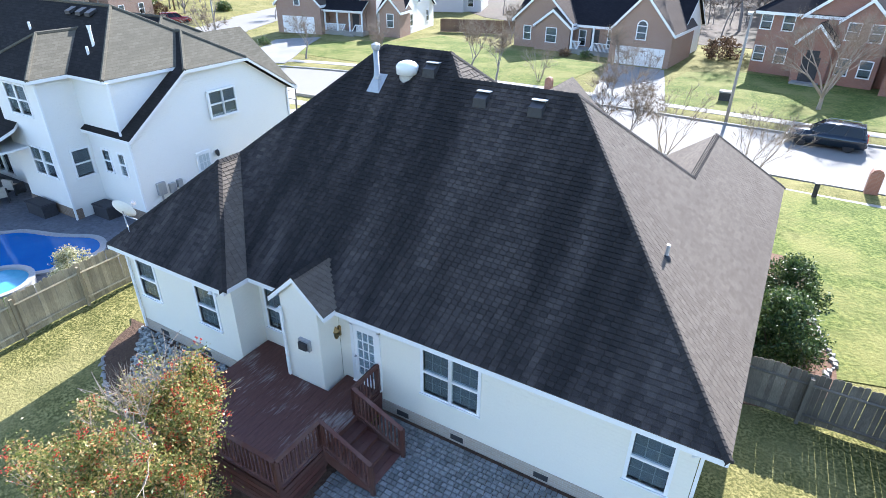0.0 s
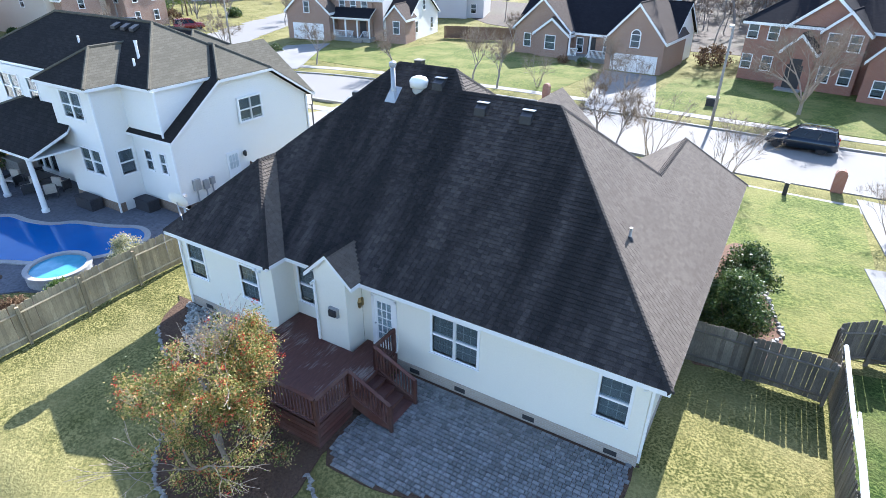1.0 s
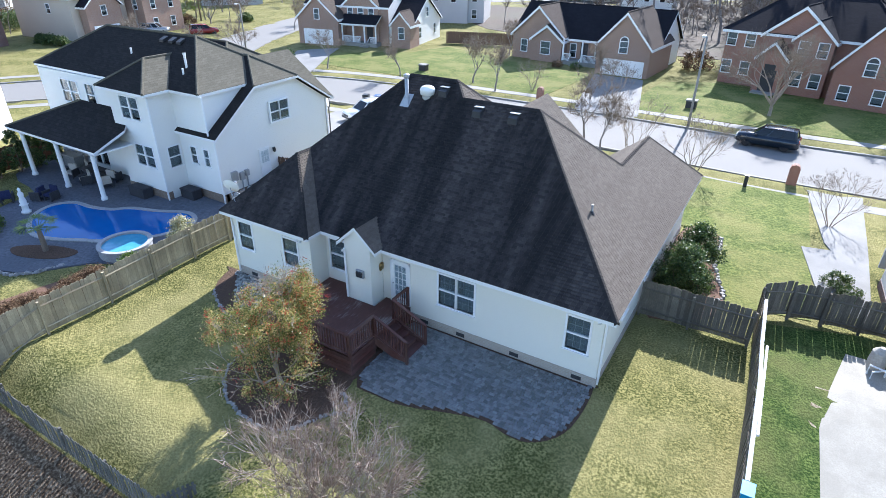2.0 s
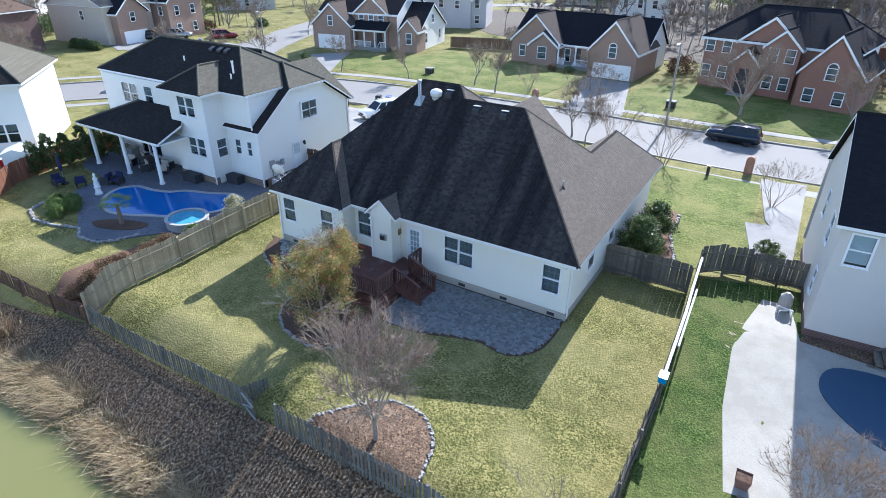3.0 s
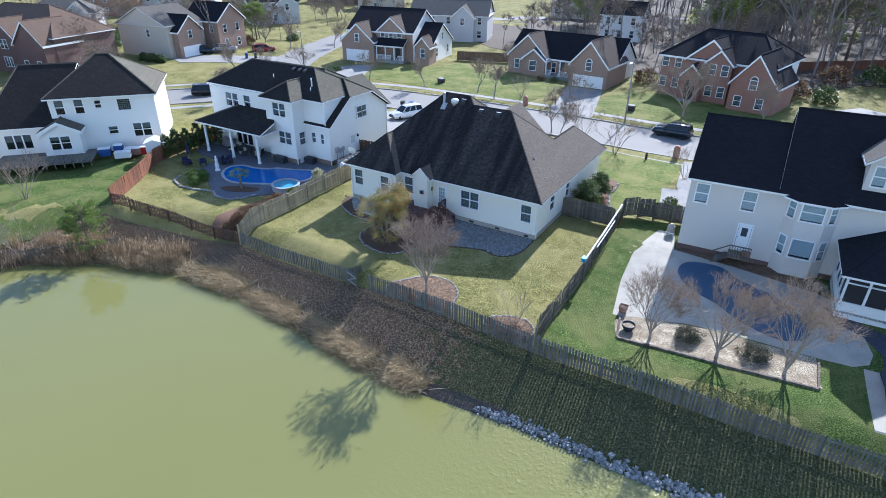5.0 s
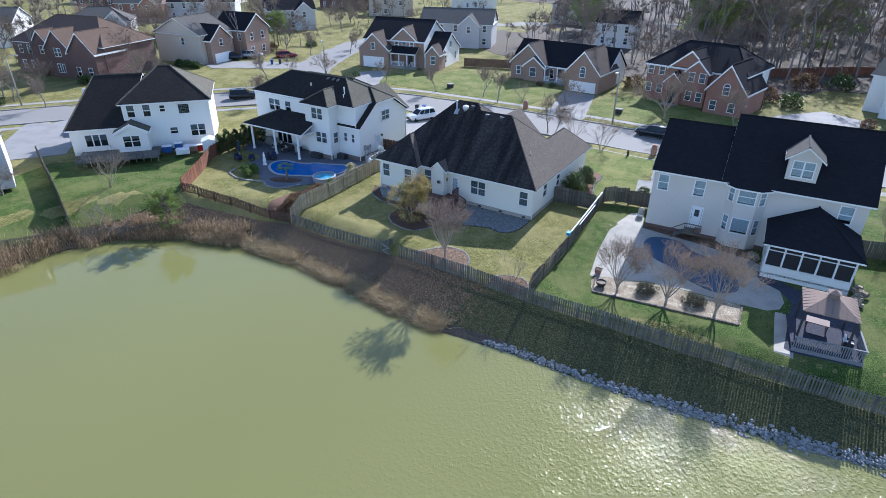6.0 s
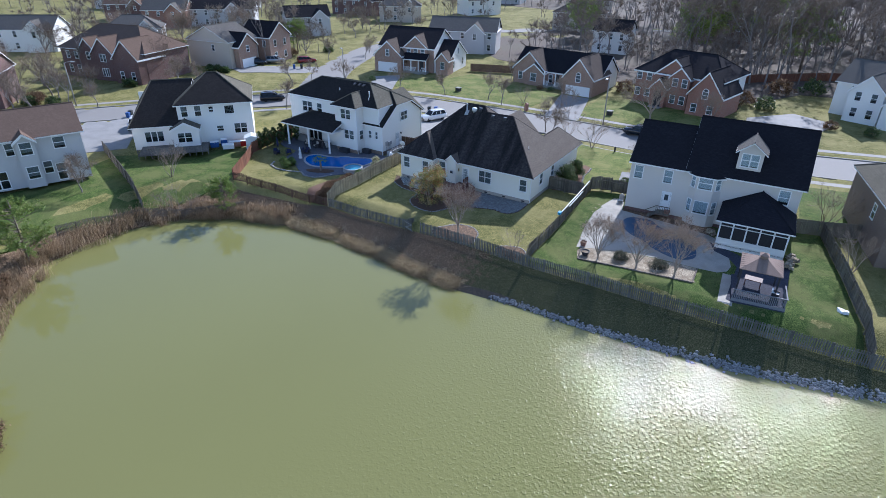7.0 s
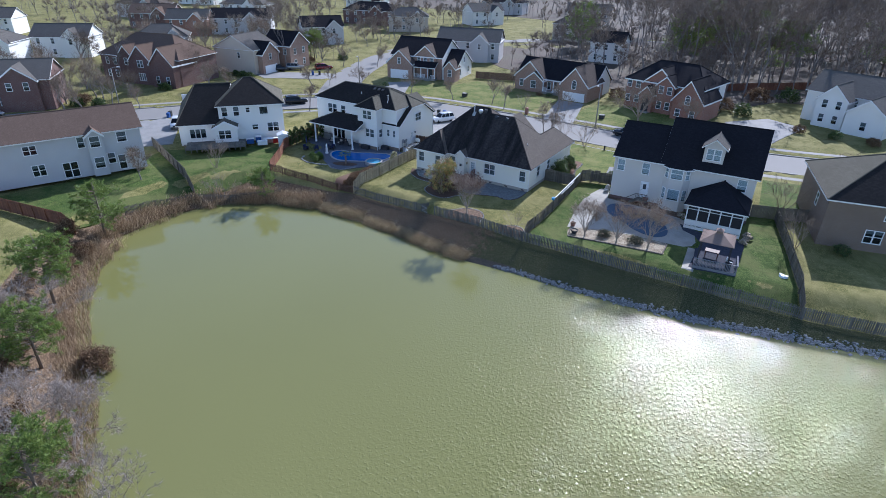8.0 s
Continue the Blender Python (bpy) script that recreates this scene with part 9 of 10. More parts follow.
M["tail_lamp"] = surface("tail_lamp", (0.35, 0.02, 0.015), (0.45, 0.03, 0.02), rough=0.2, bump=0)


def loft(sections):
    """A skin through closed cross-sections of equal count, capped."""
    g = Geo()
    n = len(sections[0])
    for s in sections:
        g.v += s
    for i in range(len(sections) - 1):
        g.f += [(i * n + k, i * n + (k + 1) % n, (i + 1) * n + (k + 1) % n, (i + 1) * n + k) for k in range(n)]
    g.f.append(tuple(range(n - 1, -1, -1)))
    g.f.append(tuple((len(sections) - 1) * n + k for k in range(n)))
    return g


def suv(m, mat, label, s=1.0, rack=True, boxy=1.0):
    car = thing("car", m, label, "car", "parked cars")

    def sec(x, z0, z1, w, top=None):
        top = top if top is not None else w * 0.96
        return [(x, -w * 0.92, z0), (x, -w, z0 + 0.15), (x, -w, z0 + (z1 - z0) * 0.62), (x, -top, z1), (x, top, z1), (x, w, z0 + (z1 - z0) * 0.62), (x, w, z0 + 0.15), (x, w * 0.92, z0)]
    body = loft([sec(-2.42, 0.42, 0.85, 0.80), sec(-2.36, 0.32, 1.05, 0.90), sec(-1.9, 0.28, 1.08, 0.95), sec(-0.9, 0.26, 1.08, 0.96), (sec(0.9, 0.26, 1.06, 0.96)), sec(1.5, 0.28, 1.03, 0.95), sec(2.2, 0.32, 0.95, 0.90), sec(2.4, 0.40, 0.80, 0.78)])
    part("body", body, M[mat], car, "", True)

    def cab(x, z, w):
        return (x, -w, z), (x, w, z)
    roofz = 1.74
    gl = Geo()
    lo = [(-2.25, 1.06), (1.15, 1.05)]
    up = [(-1.95 if boxy < 1 else -2.05, roofz - 0.02), (0.35, roofz - 0.03)]
    A0, A1 = cab(lo[0][0], lo[0][1], 0.90)
    B0, B1 = cab(lo[1][0], lo[1][1], 0.88)
    C0, C1 = cab(up[0][0], up[0][1], 0.70)
    E0, E1 = cab(up[1][0], up[1][1], 0.68)
    gl.add([A0, A1, B0, B1, C0, C1, E0, E1], [(1, 0, 4, 5), (2, 3, 7, 6), (0, 2, 6, 4), (3, 1, 5, 7)])
    part("glazing", gl, M["car_glass"], car, "tinted car windows")
    part("cabin", Geo().add([(a[0] * 0.93, a[1] * 0.9, a[2] - 0.02) for a in (A0, A1, B0, B1, C0, C1, E0, E1)], [(1, 0, 4, 5), (2, 3, 7, 6), (0, 2, 6, 4), (3, 1, 5, 7), (4, 6, 7, 5)]), M["dark_room"], car)
    for p, q in ((A0, C0), (A1, C1), (B0, E0), (B1, E1)):
        part("pillar", Geo().tube([p, q], [0.05, 0.045], 5), M[mat], car)
    for f in (0.36, 0.68):
        for a, b, c, d in ((A0, B0, C0, E0), (A1, B1, C1, E1)):
            part("pillar", Geo().tube([Vector(a).lerp(Vector(b), f), Vector(c).lerp(Vector(d), f)], [0.04, 0.04], 5), M[mat], car)
    part("roof", loft([[(up[0][0] - 0.06, -0.72, roofz - 0.06), (up[0][0] - 0.02, -0.6, roofz), (up[0][0] - 0.02, 0.6, roofz), (up[0][0] - 0.06, 0.72, roofz - 0.06)], [(-0.8, -0.74, roofz - 0.04), (-0.8, -0.6, roofz + 0.03), (-0.8, 0.6, roofz + 0.03), (-0.8, 0.74, roofz - 0.04)], [(0.4, -0.71, roofz - 0.07), (0.36, -0.6, roofz - 0.01), (0.36, 0.6, roofz - 0.01), (0.4, 0.71, roofz - 0.07)]]), M[mat], car, "", True)
    if rack:
        for y_ in (-0.58, 0.58):
            part("roof_rail", Geo().tube([(-1.8, y_, roofz + 0.04), (-1.7, y_, roofz + 0.10), (0.1, y_, roofz + 0.10), (0.2, y_, roofz + 0.03)], [0.02] * 4, 5), M["galvanised"], car)
    for x_ in (-1.45, 1.5):
        for y_, t_ in ((-0.93, 0), (0.93, 180)):
            ty = part("wheel", cached("tyre", lambda: Geo().lathe([(0.22, -0.11), (0.34, -0.11), (0.37, -0.07), (0.37, 0.07), (0.34, 0.11), (0.22, 0.11)], sides=20).mesh("wheel", M["tyre"])), None, car, m=pose(x_, y_ * 0.9, 0.37, 90, 0, t_))
            part("rim", cached("rim", lambda: Geo().lathe([(0.23, 0.02), (0.23, 0.09), (0.10, 0.07), (0.02, 0.10)], sides=14).mesh("rim", M["galvanised"])), None, ty)
    for y_ in (-0.62, 0.62):
        part("headlight", Geo().box(2.22, 2.36, y_ - 0.2, y_ + 0.2, 0.72, 0.86), M["lamp_glass"], car, "clear headlight")
        part("tail_light", Geo().box(-2.44, -2.34, y_ - 0.14, y_ + 0.14, 0.8, 1.04), M["tail_lamp"], car, "red tail light")
    part("bumper", Geo().box(2.3, 2.46, -0.72, 0.72, 0.42, 0.58), M["dark_metal"], car)
    part("bumper", Geo().box(-2.48, -2.34, -0.75, 0.75, 0.42, 0.6), M["dark_metal"], car)
    part("grille", Geo().box(2.34, 2.43, -0.4, 0.4, 0.62, 0.8), M["dark_metal"], car)
    for y_ in (-0.98, 0.98):
        part("mirror", Geo().box(0.78, 0.92, y_ - 0.09, y_ + 0.09, 1.06, 1.2), M[mat], car)
    return car


M["paint_white"] = paint("paint_white", (0.72, 0.72, 0.71), 0.0)
M["paint_navy"] = paint("paint_navy", (0.012, 0.022, 0.035), 0.5, 0.2)
M["paint_black"] = paint("paint_black", (0.012, 0.012, 0.014), 0.3, 0.2)
M["paint_silver"] = paint("paint_silver", (0.35, 0.36, 0.37), 0.7, 0.3)
M["paint_red"] = paint("paint_red", (0.25, 0.02, 0.02), 0.2, 0.25)
suv(pose(2.8, 37.8, ROAD_Z, 0, 0, 176), "paint_navy", "dark blue SUV with roof rails parked in the street")
suv(pose(-30.6, 25.6, lz(-30.6, 25.6) + 0.07, 0, 0, -112), "paint_white", "white SUV with tinted windows on a driveway", 1, True, 0.5)
suv(pose(-65.5, 20.0, ROAD_Z, 0, 0, 52), "paint_black", "black car parked at the kerb", 1, False)
suv(pose(-69.5, -7.0, ROAD_Z + 0.2, 0, 0, -40), "paint_white", "white car on a driveway", 1, False)
suv(pose(-94.5, 42.0, lz(-94.5, 42) + 0.07, 0, 0, 40), "paint_navy", "dark car on a driveway by the tan house", 1, False)
suv(pose(-92.5, 46.5, lz(-92.5, 46.5) + 0.07, 0, 0, 40), "paint_silver", "silver car on a driveway by the tan house", 1, False)
suv(pose(-88.0, 53.0, ROAD_Z, 0, 0, 60), "paint_red", "red car at the roadside", 1, False)
suv(pose(13.6, 62.0, lz(13.6, 62) + 0.05, 0, 0, 80), "paint_black", "dark car beside the brick house", 1, False)
suv(pose(-104, -24.0, lz(-104, -24), 0, 0, 80), "paint_silver", "silver car by a brick house", 1, False)

# ---- street furniture ----
def lamp_post(x, y, rot, h=8.0):
    t = thing("street_lamp", pose(x, y, lz(x, y), 0, 0, rot), "tall pale concrete street lamp", "street lamp", "street lamps")
    part("pole", Geo().tube([(0, 0, -0.2), (0, 0, h)], [0.13, 0.08], 10), M["concrete"], t, "", True)
    part("arm", Geo().tube([(0, 0, h - 0.1), (0.5, 0, h + 0.15), (1.3, 0, h + 0.2)], [0.05, 0.04, 0.035], 8), M["galvanised"], t)
    part("head", Geo().box(1.2, 1.85, -0.14, 0.14, h + 0.12, h + 0.28), M["galvanised"], t)


lamp_post(-4.0, 40.0, -90)
lamp_post(-92.5, -4.5, 40)
lamp_post(-67, 43.5, -60, 7)
sp = thing("stone_pillar", pose(5.2, 28.8, lz(5.2, 28.8)), "arched brick mailbox pillar at the kerb", "pillar")
part("body", Geo().prism([(-0.33, -0.25, -0.2), (0.33, -0.25, -0.2), (0.33, -0.25, 1.2), (0.22, -0.25, 1.42), (0, -0.25, 1.5), (-0.22, -0.25, 1.42), (-0.33, -0.25, 1.2)], (0, 0.5, 0)), M["red_brick"], sp)
part("mailbox", Geo().box(-0.14, 0.14, 0.22, 0.32, 0.95, 1.2), M["dark_metal"], sp)
sp2 = copy_thing(sp, pose(-19.5, 41.2, lz(-19.5, 41.2)))
ub = thing("utility_box", pose(2.4, 26.4, lz(2.4, 26.4)), "small grey-green utility pedestal in the lawn", "utility box")
part("box", Geo().box(-0.12, 0.12, -0.12, 0.12, -0.1, 0.8).box(-0.14, 0.14, -0.14, 0.14, 0.8, 0.86), M["dark_metal"], ub)
for x, y in ((-5.0, 46.6), (-38, 46.8)):
    tb = thing("utility_box", pose(x, y, lz(x, y)), "low dark green transformer box on the verge", "utility box")
    part("box", Geo().box(-0.5, 0.5, -0.4, 0.4, -0.1, 0.7), M["dark_metal"], tb)
    part("lid", Geo().box(-0.55, 0.55, -0.45, 0.45, 0.7, 0.82), M["concrete"], tb)
M["bin_blue"] = surface("bin_blue", (0.02, 0.07, 0.22), (0.03, 0.09, 0.28), rough=0.5, bump=0.05)
M["bin_dark"] = surface("bin_dark", (0.02, 0.025, 0.025), (0.03, 0.035, 0.035), rough=0.5, bump=0.05)


def wheelie(x, y, rot, mat, label):
    t = thing("trash_bin", pose(x, y, lz(x, y) + 0.05, 0, 0, rot), label, "trash bin", "wheeled bins")
    part("body", Geo().add([(-0.24, -0.26, 0.05), (0.24, -0.26, 0.05), (0.24, 0.22, 0.05), (-0.24, 0.22, 0.05), (-0.3, -0.34, 1.0), (0.3, -0.34, 1.0), (0.3, 0.32, 1.0), (-0.3, 0.32, 1.0)], [(3, 2, 1, 0), (0, 1, 5, 4), (1, 2, 6, 5), (2, 3, 7, 6), (3, 0, 4, 7), (4, 5, 6, 7)]), M[mat], t)
    part("lid", Geo().add([(-0.32, -0.38, 1.0), (0.32, -0.38, 1.0), (0.32, 0.36, 1.0), (-0.32, 0.36, 1.0), (-0.28, -0.32, 1.1), (0.28, -0.32, 1.1), (0.28, 0.3, 1.12), (-0.28, 0.3, 1.12)], [(4, 5, 6, 7), (0, 1, 5, 4), (1, 2, 6, 5), (2, 3, 7, 6), (3, 0, 4, 7)]), M[mat], t)
    for x_ in (-0.25, 0.25):
        part("wheel", Geo().lathe([(0.1, -0.03), (0.1, 0.03)], sides=12), M["tyre"], t, m=pose(x_, 0.26, 0.1, 0, 90, 0))


wheelie(-34.6, 30.4, 20, "bin_dark", "dark wheeled trash bin at the driveway")
wheelie(-33.4, 30.8, 20, "bin_blue", "blue wheeled recycling bin at the driveway")
wheelie(-84, 44.5, 50, "bin_blue", "blue wheeled recycling bin by the road")
wheelie(-83, 46, 50, "bin_dark", "dark wheeled trash bin by the road")
wheelie(-78, -2.5, 30, "bin_dark", "dark wheeled trash bin by the road")
wheelie(-77, -3.6, 30, "bin_blue", "blue wheeled recycling bin by the road")
hoop = thing("basketball_hoop", pose(-29.4, 18.8, lz(-29.4, 18.8) + 0.07, 0, 0, 180), "basketball hoop with a white backboard", "basketball hoop")
part("pole", Geo().tube([(0, 0, 0), (0, 0, 2.6), (0, 0.6, 3.1)], [0.06, 0.06, 0.05], 8), M["dark_metal"], hoop)
bb = part("backboard", Geo().box(-0.68, 0.68, 0.6, 0.64, 2.7, 3.6), M["white_plastic"], hoop)
part("border", Geo().box(-0.7, 0.7, 0.59, 0.65, 3.56, 3.62).box(-0.7, 0.7, 0.59, 0.65, 2.68, 2.74).box(-0.7, -0.64, 0.59, 0.65, 2.74, 3.56).box(0.64, 0.7, 0.59, 0.65, 2.74, 3.56).box(-0.3, 0.3, 0.64, 0.655, 3.2, 3.25), M["dark_metal"], bb)
part("rim", Geo().tube([(0.23 * math.cos(k * math.pi / 6), 0.9 + 0.23 * math.sin(k * math.pi / 6), 3.05) for k in range(13)], [0.012] * 13, 5), M["tail_lamp"], hoop)

# ---- pool yard ----
M["patio_dark"] = surface("patio_dark", (0.03, 0.03, 0.035), (0.055, 0.055, 0.06), rough=0.7, bump=0.1)
M["cushion"] = surface("cushion", (0.38, 0.34, 0.29), (0.48, 0.44, 0.38), rough=0.9, bump=0.2)
M["navy_cloth"] = surface("navy_cloth", (0.015, 0.02, 0.06), (0.03, 0.035, 0.09), rough=0.9, bump=0.2)


def outdoor_chair(x, y, z, rot, mat="cushion", label="outdoor armchair with beige cushions"):
    c = thing("patio_chair", pose(x, y, z, 0, 0, rot), label, "chair", "patio chairs")
    part("seat", Geo().box(-0.3, 0.3, -0.3, 0.3, 0.32, 0.46), M[mat], c)
    part("backrest", Geo().box(-0.3, 0.3, 0.24, 0.36, 0.46, 0.9), M[mat], c)
    for s_ in (-1, 1):
        part("arm", Geo().box(s_ * 0.34 - 0.04, s_ * 0.34 + 0.04, -0.3, 0.34, 0.1, 0.62), M["patio_dark"], c)
        for t_ in (-0.26, 0.3):
            part("leg", cached("cleg", lambda: Geo().box(-0.03, 0.03, -0.03, 0.03, 0, 0.32).mesh("leg", M["patio_dark"])), None, c, m=pose(s_ * 0.28, t_, 0))


for x, y, r_ in ((-38.2, 1.6, 20), (-36.2, 1.4, -20), (-38.0, 3.0, 160), (-35.0, 2.8, 200), (-34.4, 1.8, 250)):
    outdoor_chair(x, y, 0.1, r_)
tb = thing("patio_table", pose(-36.6, 2.3, 0.1), "dark outdoor dining table on the porch", "table")
part("tabletop", Geo().box(-0.9, 0.9, -0.5, 0.5, 0.68, 0.74), M["patio_dark"], tb)
for sx in (-0.8, 0.8):
    for sy in (-0.4, 0.4):
        part("leg", Geo().box(sx - 0.04, sx + 0.04, sy - 0.04, sy + 0.04, 0, 0.68), M["patio_dark"], tb)
gr = thing("grill_island", pose(-40.4, 3.0, 0.08), "pale stone outdoor kitchen counter on the porch", "counter")
part("base", Geo().box(-0.9, 0.9, -0.35, 0.35, 0, 0.86), M["stone"], gr)
part("countertop", Geo().box(-0.96, 0.96, -0.4, 0.4, 0.86, 0.92), M["concrete"], gr)
um = thing("umbrella", pose(-39.6, -3.1, lz(-39.6, -3.1) + 0.02), "closed navy patio umbrella", "umbrella")
part("pole", Geo().tube([(0, 0, 0), (0, 0, 2.5)], [0.025, 0.02], 8), M["galvanised"], um)
part("canopy", Geo().lathe([(0.05, 1.0), (0.16, 1.3), (0.12, 1.9), (0.03, 2.45)], sides=10), M["navy_cloth"], um)
part("base", Geo().lathe([(0.3, 0), (0.28, 0.08), (0.05, 0.12)], sides=14), M["patio_dark"], um)


def deck_box(x, y, rot, w):
    b_ = thing("deck_box", pose(x, y, lz(x, y) + 0.08, 0, 0, rot), "black plastic storage box on the pool terrace", "storage box", "terrace boxes")
    part("body", Geo().box(-w / 2, w / 2, -0.34, 0.34, 0, 0.58), M["patio_dark"], b_)
    part("lid", Geo().box(-w / 2 - 0.03, w / 2 + 0.03, -0.37, 0.37, 0.58, 0.64).box(-w / 2 + 0.03, w / 2 - 0.03, -0.3, 0.3, 0.64, 0.67), M["patio_dark"], b_)


deck_box(-31.2, 2.2, 0, 1.5)
deck_box(-28.2, 3.75, 0, 1.2)
for x, y, r_ in ((-39.4, -3.6, 90), (-37.8, -2.8, 240), (-36.4, -1.6, 300), (-35.6, -1.2, 10)):
    outdoor_chair(x, y, lz(x, y) + 0.08, r_, "navy_cloth", "dark outdoor armchair on the pool terrace")
og = Geo().lathe([(0.28, 0), (0.28, 0.12), (0.2, 0.16), (0.18, 0.5), (0.26, 0.56), (0.16, 0.58), (0.2, 0.8), (0.13, 1.05), (0.17, 1.25), (0.07, 1.42), (0.1, 1.55), (0.03, 1.66)], sides=12)
orn = tagged(part("garden_ornament", og, M["white_plastic"], None, "", True), "white stone garden ornament by the pool", "ornament")
orn.matrix_world = pose(-35.2, -3.0, lz(-35.2, -3.0) + 0.08)


def ac_unit(x, y, rot, label="grey air-conditioning condenser unit"):
    t = thing("ac_unit", pose(x, y, lz(x, y), 0, 0, rot), label, "air conditioner", "condensers")
    part("cabinet", Geo().box(-0.4, 0.4, -0.4, 0.4, 0.08, 0.8), M["galvanised"], t)
    part("pad", Geo().box(-0.5, 0.5, -0.5, 0.5, -0.05, 0.08), M["concrete"], t)
    part("fan_grille", Geo().lathe([(0.34, 0.8), (0.34, 0.83), (0.05, 0.86)], sides=16), M["dark_metal"], t)


for x, y in ((-24.6, 4.9), (-24.7, 6.1), (-24.6, 7.3)):
    ac_unit(x, y, 0)
pump = thing("pool_pump", pose(-23.9, 4.0, lz(-23.9, 4.0)), "white pool pump and filter pipes", "pump")
part("filter", Geo().lathe([(0.25, 0), (0.25, 0.7), (0.1, 0.9)], (0, 0, 0), 14), M["white_plastic"], pump)
part("pipework", Geo().tube([(0.3, 0, 0.1), (0.3, 0, 0.8), (0.8, 0, 0.8), (0.8, 0, 0.1)], [0.04] * 4, 7).tube([(0.5, 0.3, 0.1), (0.5, 0.3, 0.6), (1.1, 0.3, 0.6), (1.1, 0.3, 0.0)], [0.04] * 4, 7), M["white_plastic"], pump)
pump2 = thing("pool_pump", pose(9, 6.4, lz(9, 6.4)), "tan pool filter with white pipes by the wall", "pump")
part("filter", Geo().lathe([(0.3, 0), (0.34, 0.4), (0.3, 0.85), (0.1, 1.05)], (0.3, 0.6, 0), 14), M["cushion"], pump2)
part("pipework", Geo().tube([(0, 0, 0), (0, 0, 0.5), (0.7, -0.2, 0.5), (0.7, -0.2, 0)], [0.04] * 4, 7).tube([(0.1, -0.3, 0), (0.1, -0.3, 0.4), (0.6, 0.1, 0.4), (0.6, 0.1, 0)], [0.04] * 4, 7), M["white_plastic"], pump2)

# ---- long deck of the far white house ----
fd = thing("deck", deck_house.matrix_world @ pose(1.0, -4.6, 0), "long grey weathered deck with clutter", "deck")
part("platform", Geo().box(0, 9.5, 0, 4.5, 0.45, 0.55), M["fence_wood"], fd)
for k in range(12):
    part("post", cached("fdpost", lambda: Geo().box(-0.05, 0.05, -0.05, 0.05, 0, 1.45).mesh("post", M["fence_wood"])), None, fd, m=pose(0.05 + k * 0.855, 0.05, 0))
for k in range(70):
    part("baluster", cached("fdbal", lambda: Geo().box(-0.02, 0.02, -0.02, 0.02, 0.55, 1.4).mesh("baluster", M["fence_wood"])), None, fd, m=pose(0.1 + k * 0.135, 0.05, 0))
part("hand_rail", Geo().box(0, 9.5, 0, 0.1, 1.4, 1.46), M["fence_wood"], fd)
for k, (x, y, w_, d_, h_, mt, lab) in enumerate(((11.2, -1.2, 1.2, 0.8, 0.8, "bin_blue", "blue plastic storage tub"), (12.6, -0.9, 0.9, 0.8, 1.0, "bin_blue", "blue plastic storage tub"), (14.2, -1.5, 1.8, 0.9, 0.7, "red_brick", "reddish outdoor grill island"), (13.2, -2.4, 1.6, 0.9, 0.6, "white_plastic", "white overturned tub on the lawn"), (15.6, -1.8, 1.2, 0.5, 0.8, "tail_lamp", "red and white ride-on toy"))):
    t = thing("storage_tub", deck_house.matrix_world @ pose(x, y, 0.02), lab, "tub", "deck clutter")
    part("body", Geo().box(-w_ / 2, w_ / 2, -d_ / 2, d_ / 2, 0, h_), M[mt], t)
    part("lid", Geo().box(-w_ / 2 - 0.03, w_ / 2 + 0.03, -d_ / 2 - 0.03, d_ / 2 + 0.03, h_, h_ + 0.06), M["white_plastic"], t)
sh = thing("shed", pose(-44.6, -3.6, lz(-44.6, -3.6), 0, 0, 49), "small pale plastic garden shed", "shed")
part("wall", Geo().box(-0.9, 0.9, -0.8, 0.8, 0, 1.9), M["white_plastic"], sh)
part("roof", Geo().prism([(-1.05, -0.95, 1.9), (1.05, -0.95, 1.9), (0, -0.95, 2.3)], (0, 1.9, 0)), M["white_plastic"], sh)

# ---- terrace, gazebo and pots of the beige house ----
gz_ = thing("gazebo", pose(25.93, -6.27, lz(25.93, -6.27), 0, 0, 4), "gazebo with tan standing-seam hip roof and cupola", "gazebo")
M["tan_metal"] = surface("tan_metal", (0.20, 0.145, 0.115), (0.26, 0.19, 0.15), rough=0.8, spec=0.15, bump=0.1)
for k, poly in enumerate(hip_polys(-1.75, 1.75, -1.75, 1.75, 2.95, 3.75, 1.6)):
    Pq = [Vector(q) for q in poly]
    gq = Geo().add(list(poly) + [(x, y, z - 0.06) for x, y, z in poly], [tuple(range(len(poly))), tuple(range(2 * len(poly) - 1, len(poly) - 1, -1))] + [(i, len(poly) + i, len(poly) + (i + 1) % len(poly), (i + 1) % len(poly)) for i in range(len(poly))])
    rp = part("roof_panel", gq, M["tan_metal"], gz_)
    apex = Vector((0, 0, 3.75))
    for j in range(1, 8):
        e0 = Pq[0].lerp(Pq[1], j / 8)
        f = 1 - abs(j / 4 - 1)
        part("seam", Geo().tube([e0 + Vector((0, 0, 0.02)), e0.lerp(Pq[0].lerp(Pq[1], 0.5), 0) + (apex - Pq[0].lerp(Pq[1], 0.5)) * f * 0.96 + Vector((0, 0, 0.02))], [0.018, 0.018], 4), M["tan_metal"], rp)
part("cupola", Geo().box(-0.3, 0.3, -0.3, 0.3, 3.6, 3.95), M["tan_metal"], gz_)
part("cupola_roof", Geo().add([(-0.4, -0.4, 3.95), (0.4, -0.4, 3.95), (0.4, 0.4, 3.95), (-0.4, 0.4, 3.95), (0, 0, 4.2)], [(3, 2, 1, 0), (0, 1, 4), (1, 2, 4), (2, 3, 4), (3, 0, 4)]), M["tan_metal"], gz_)
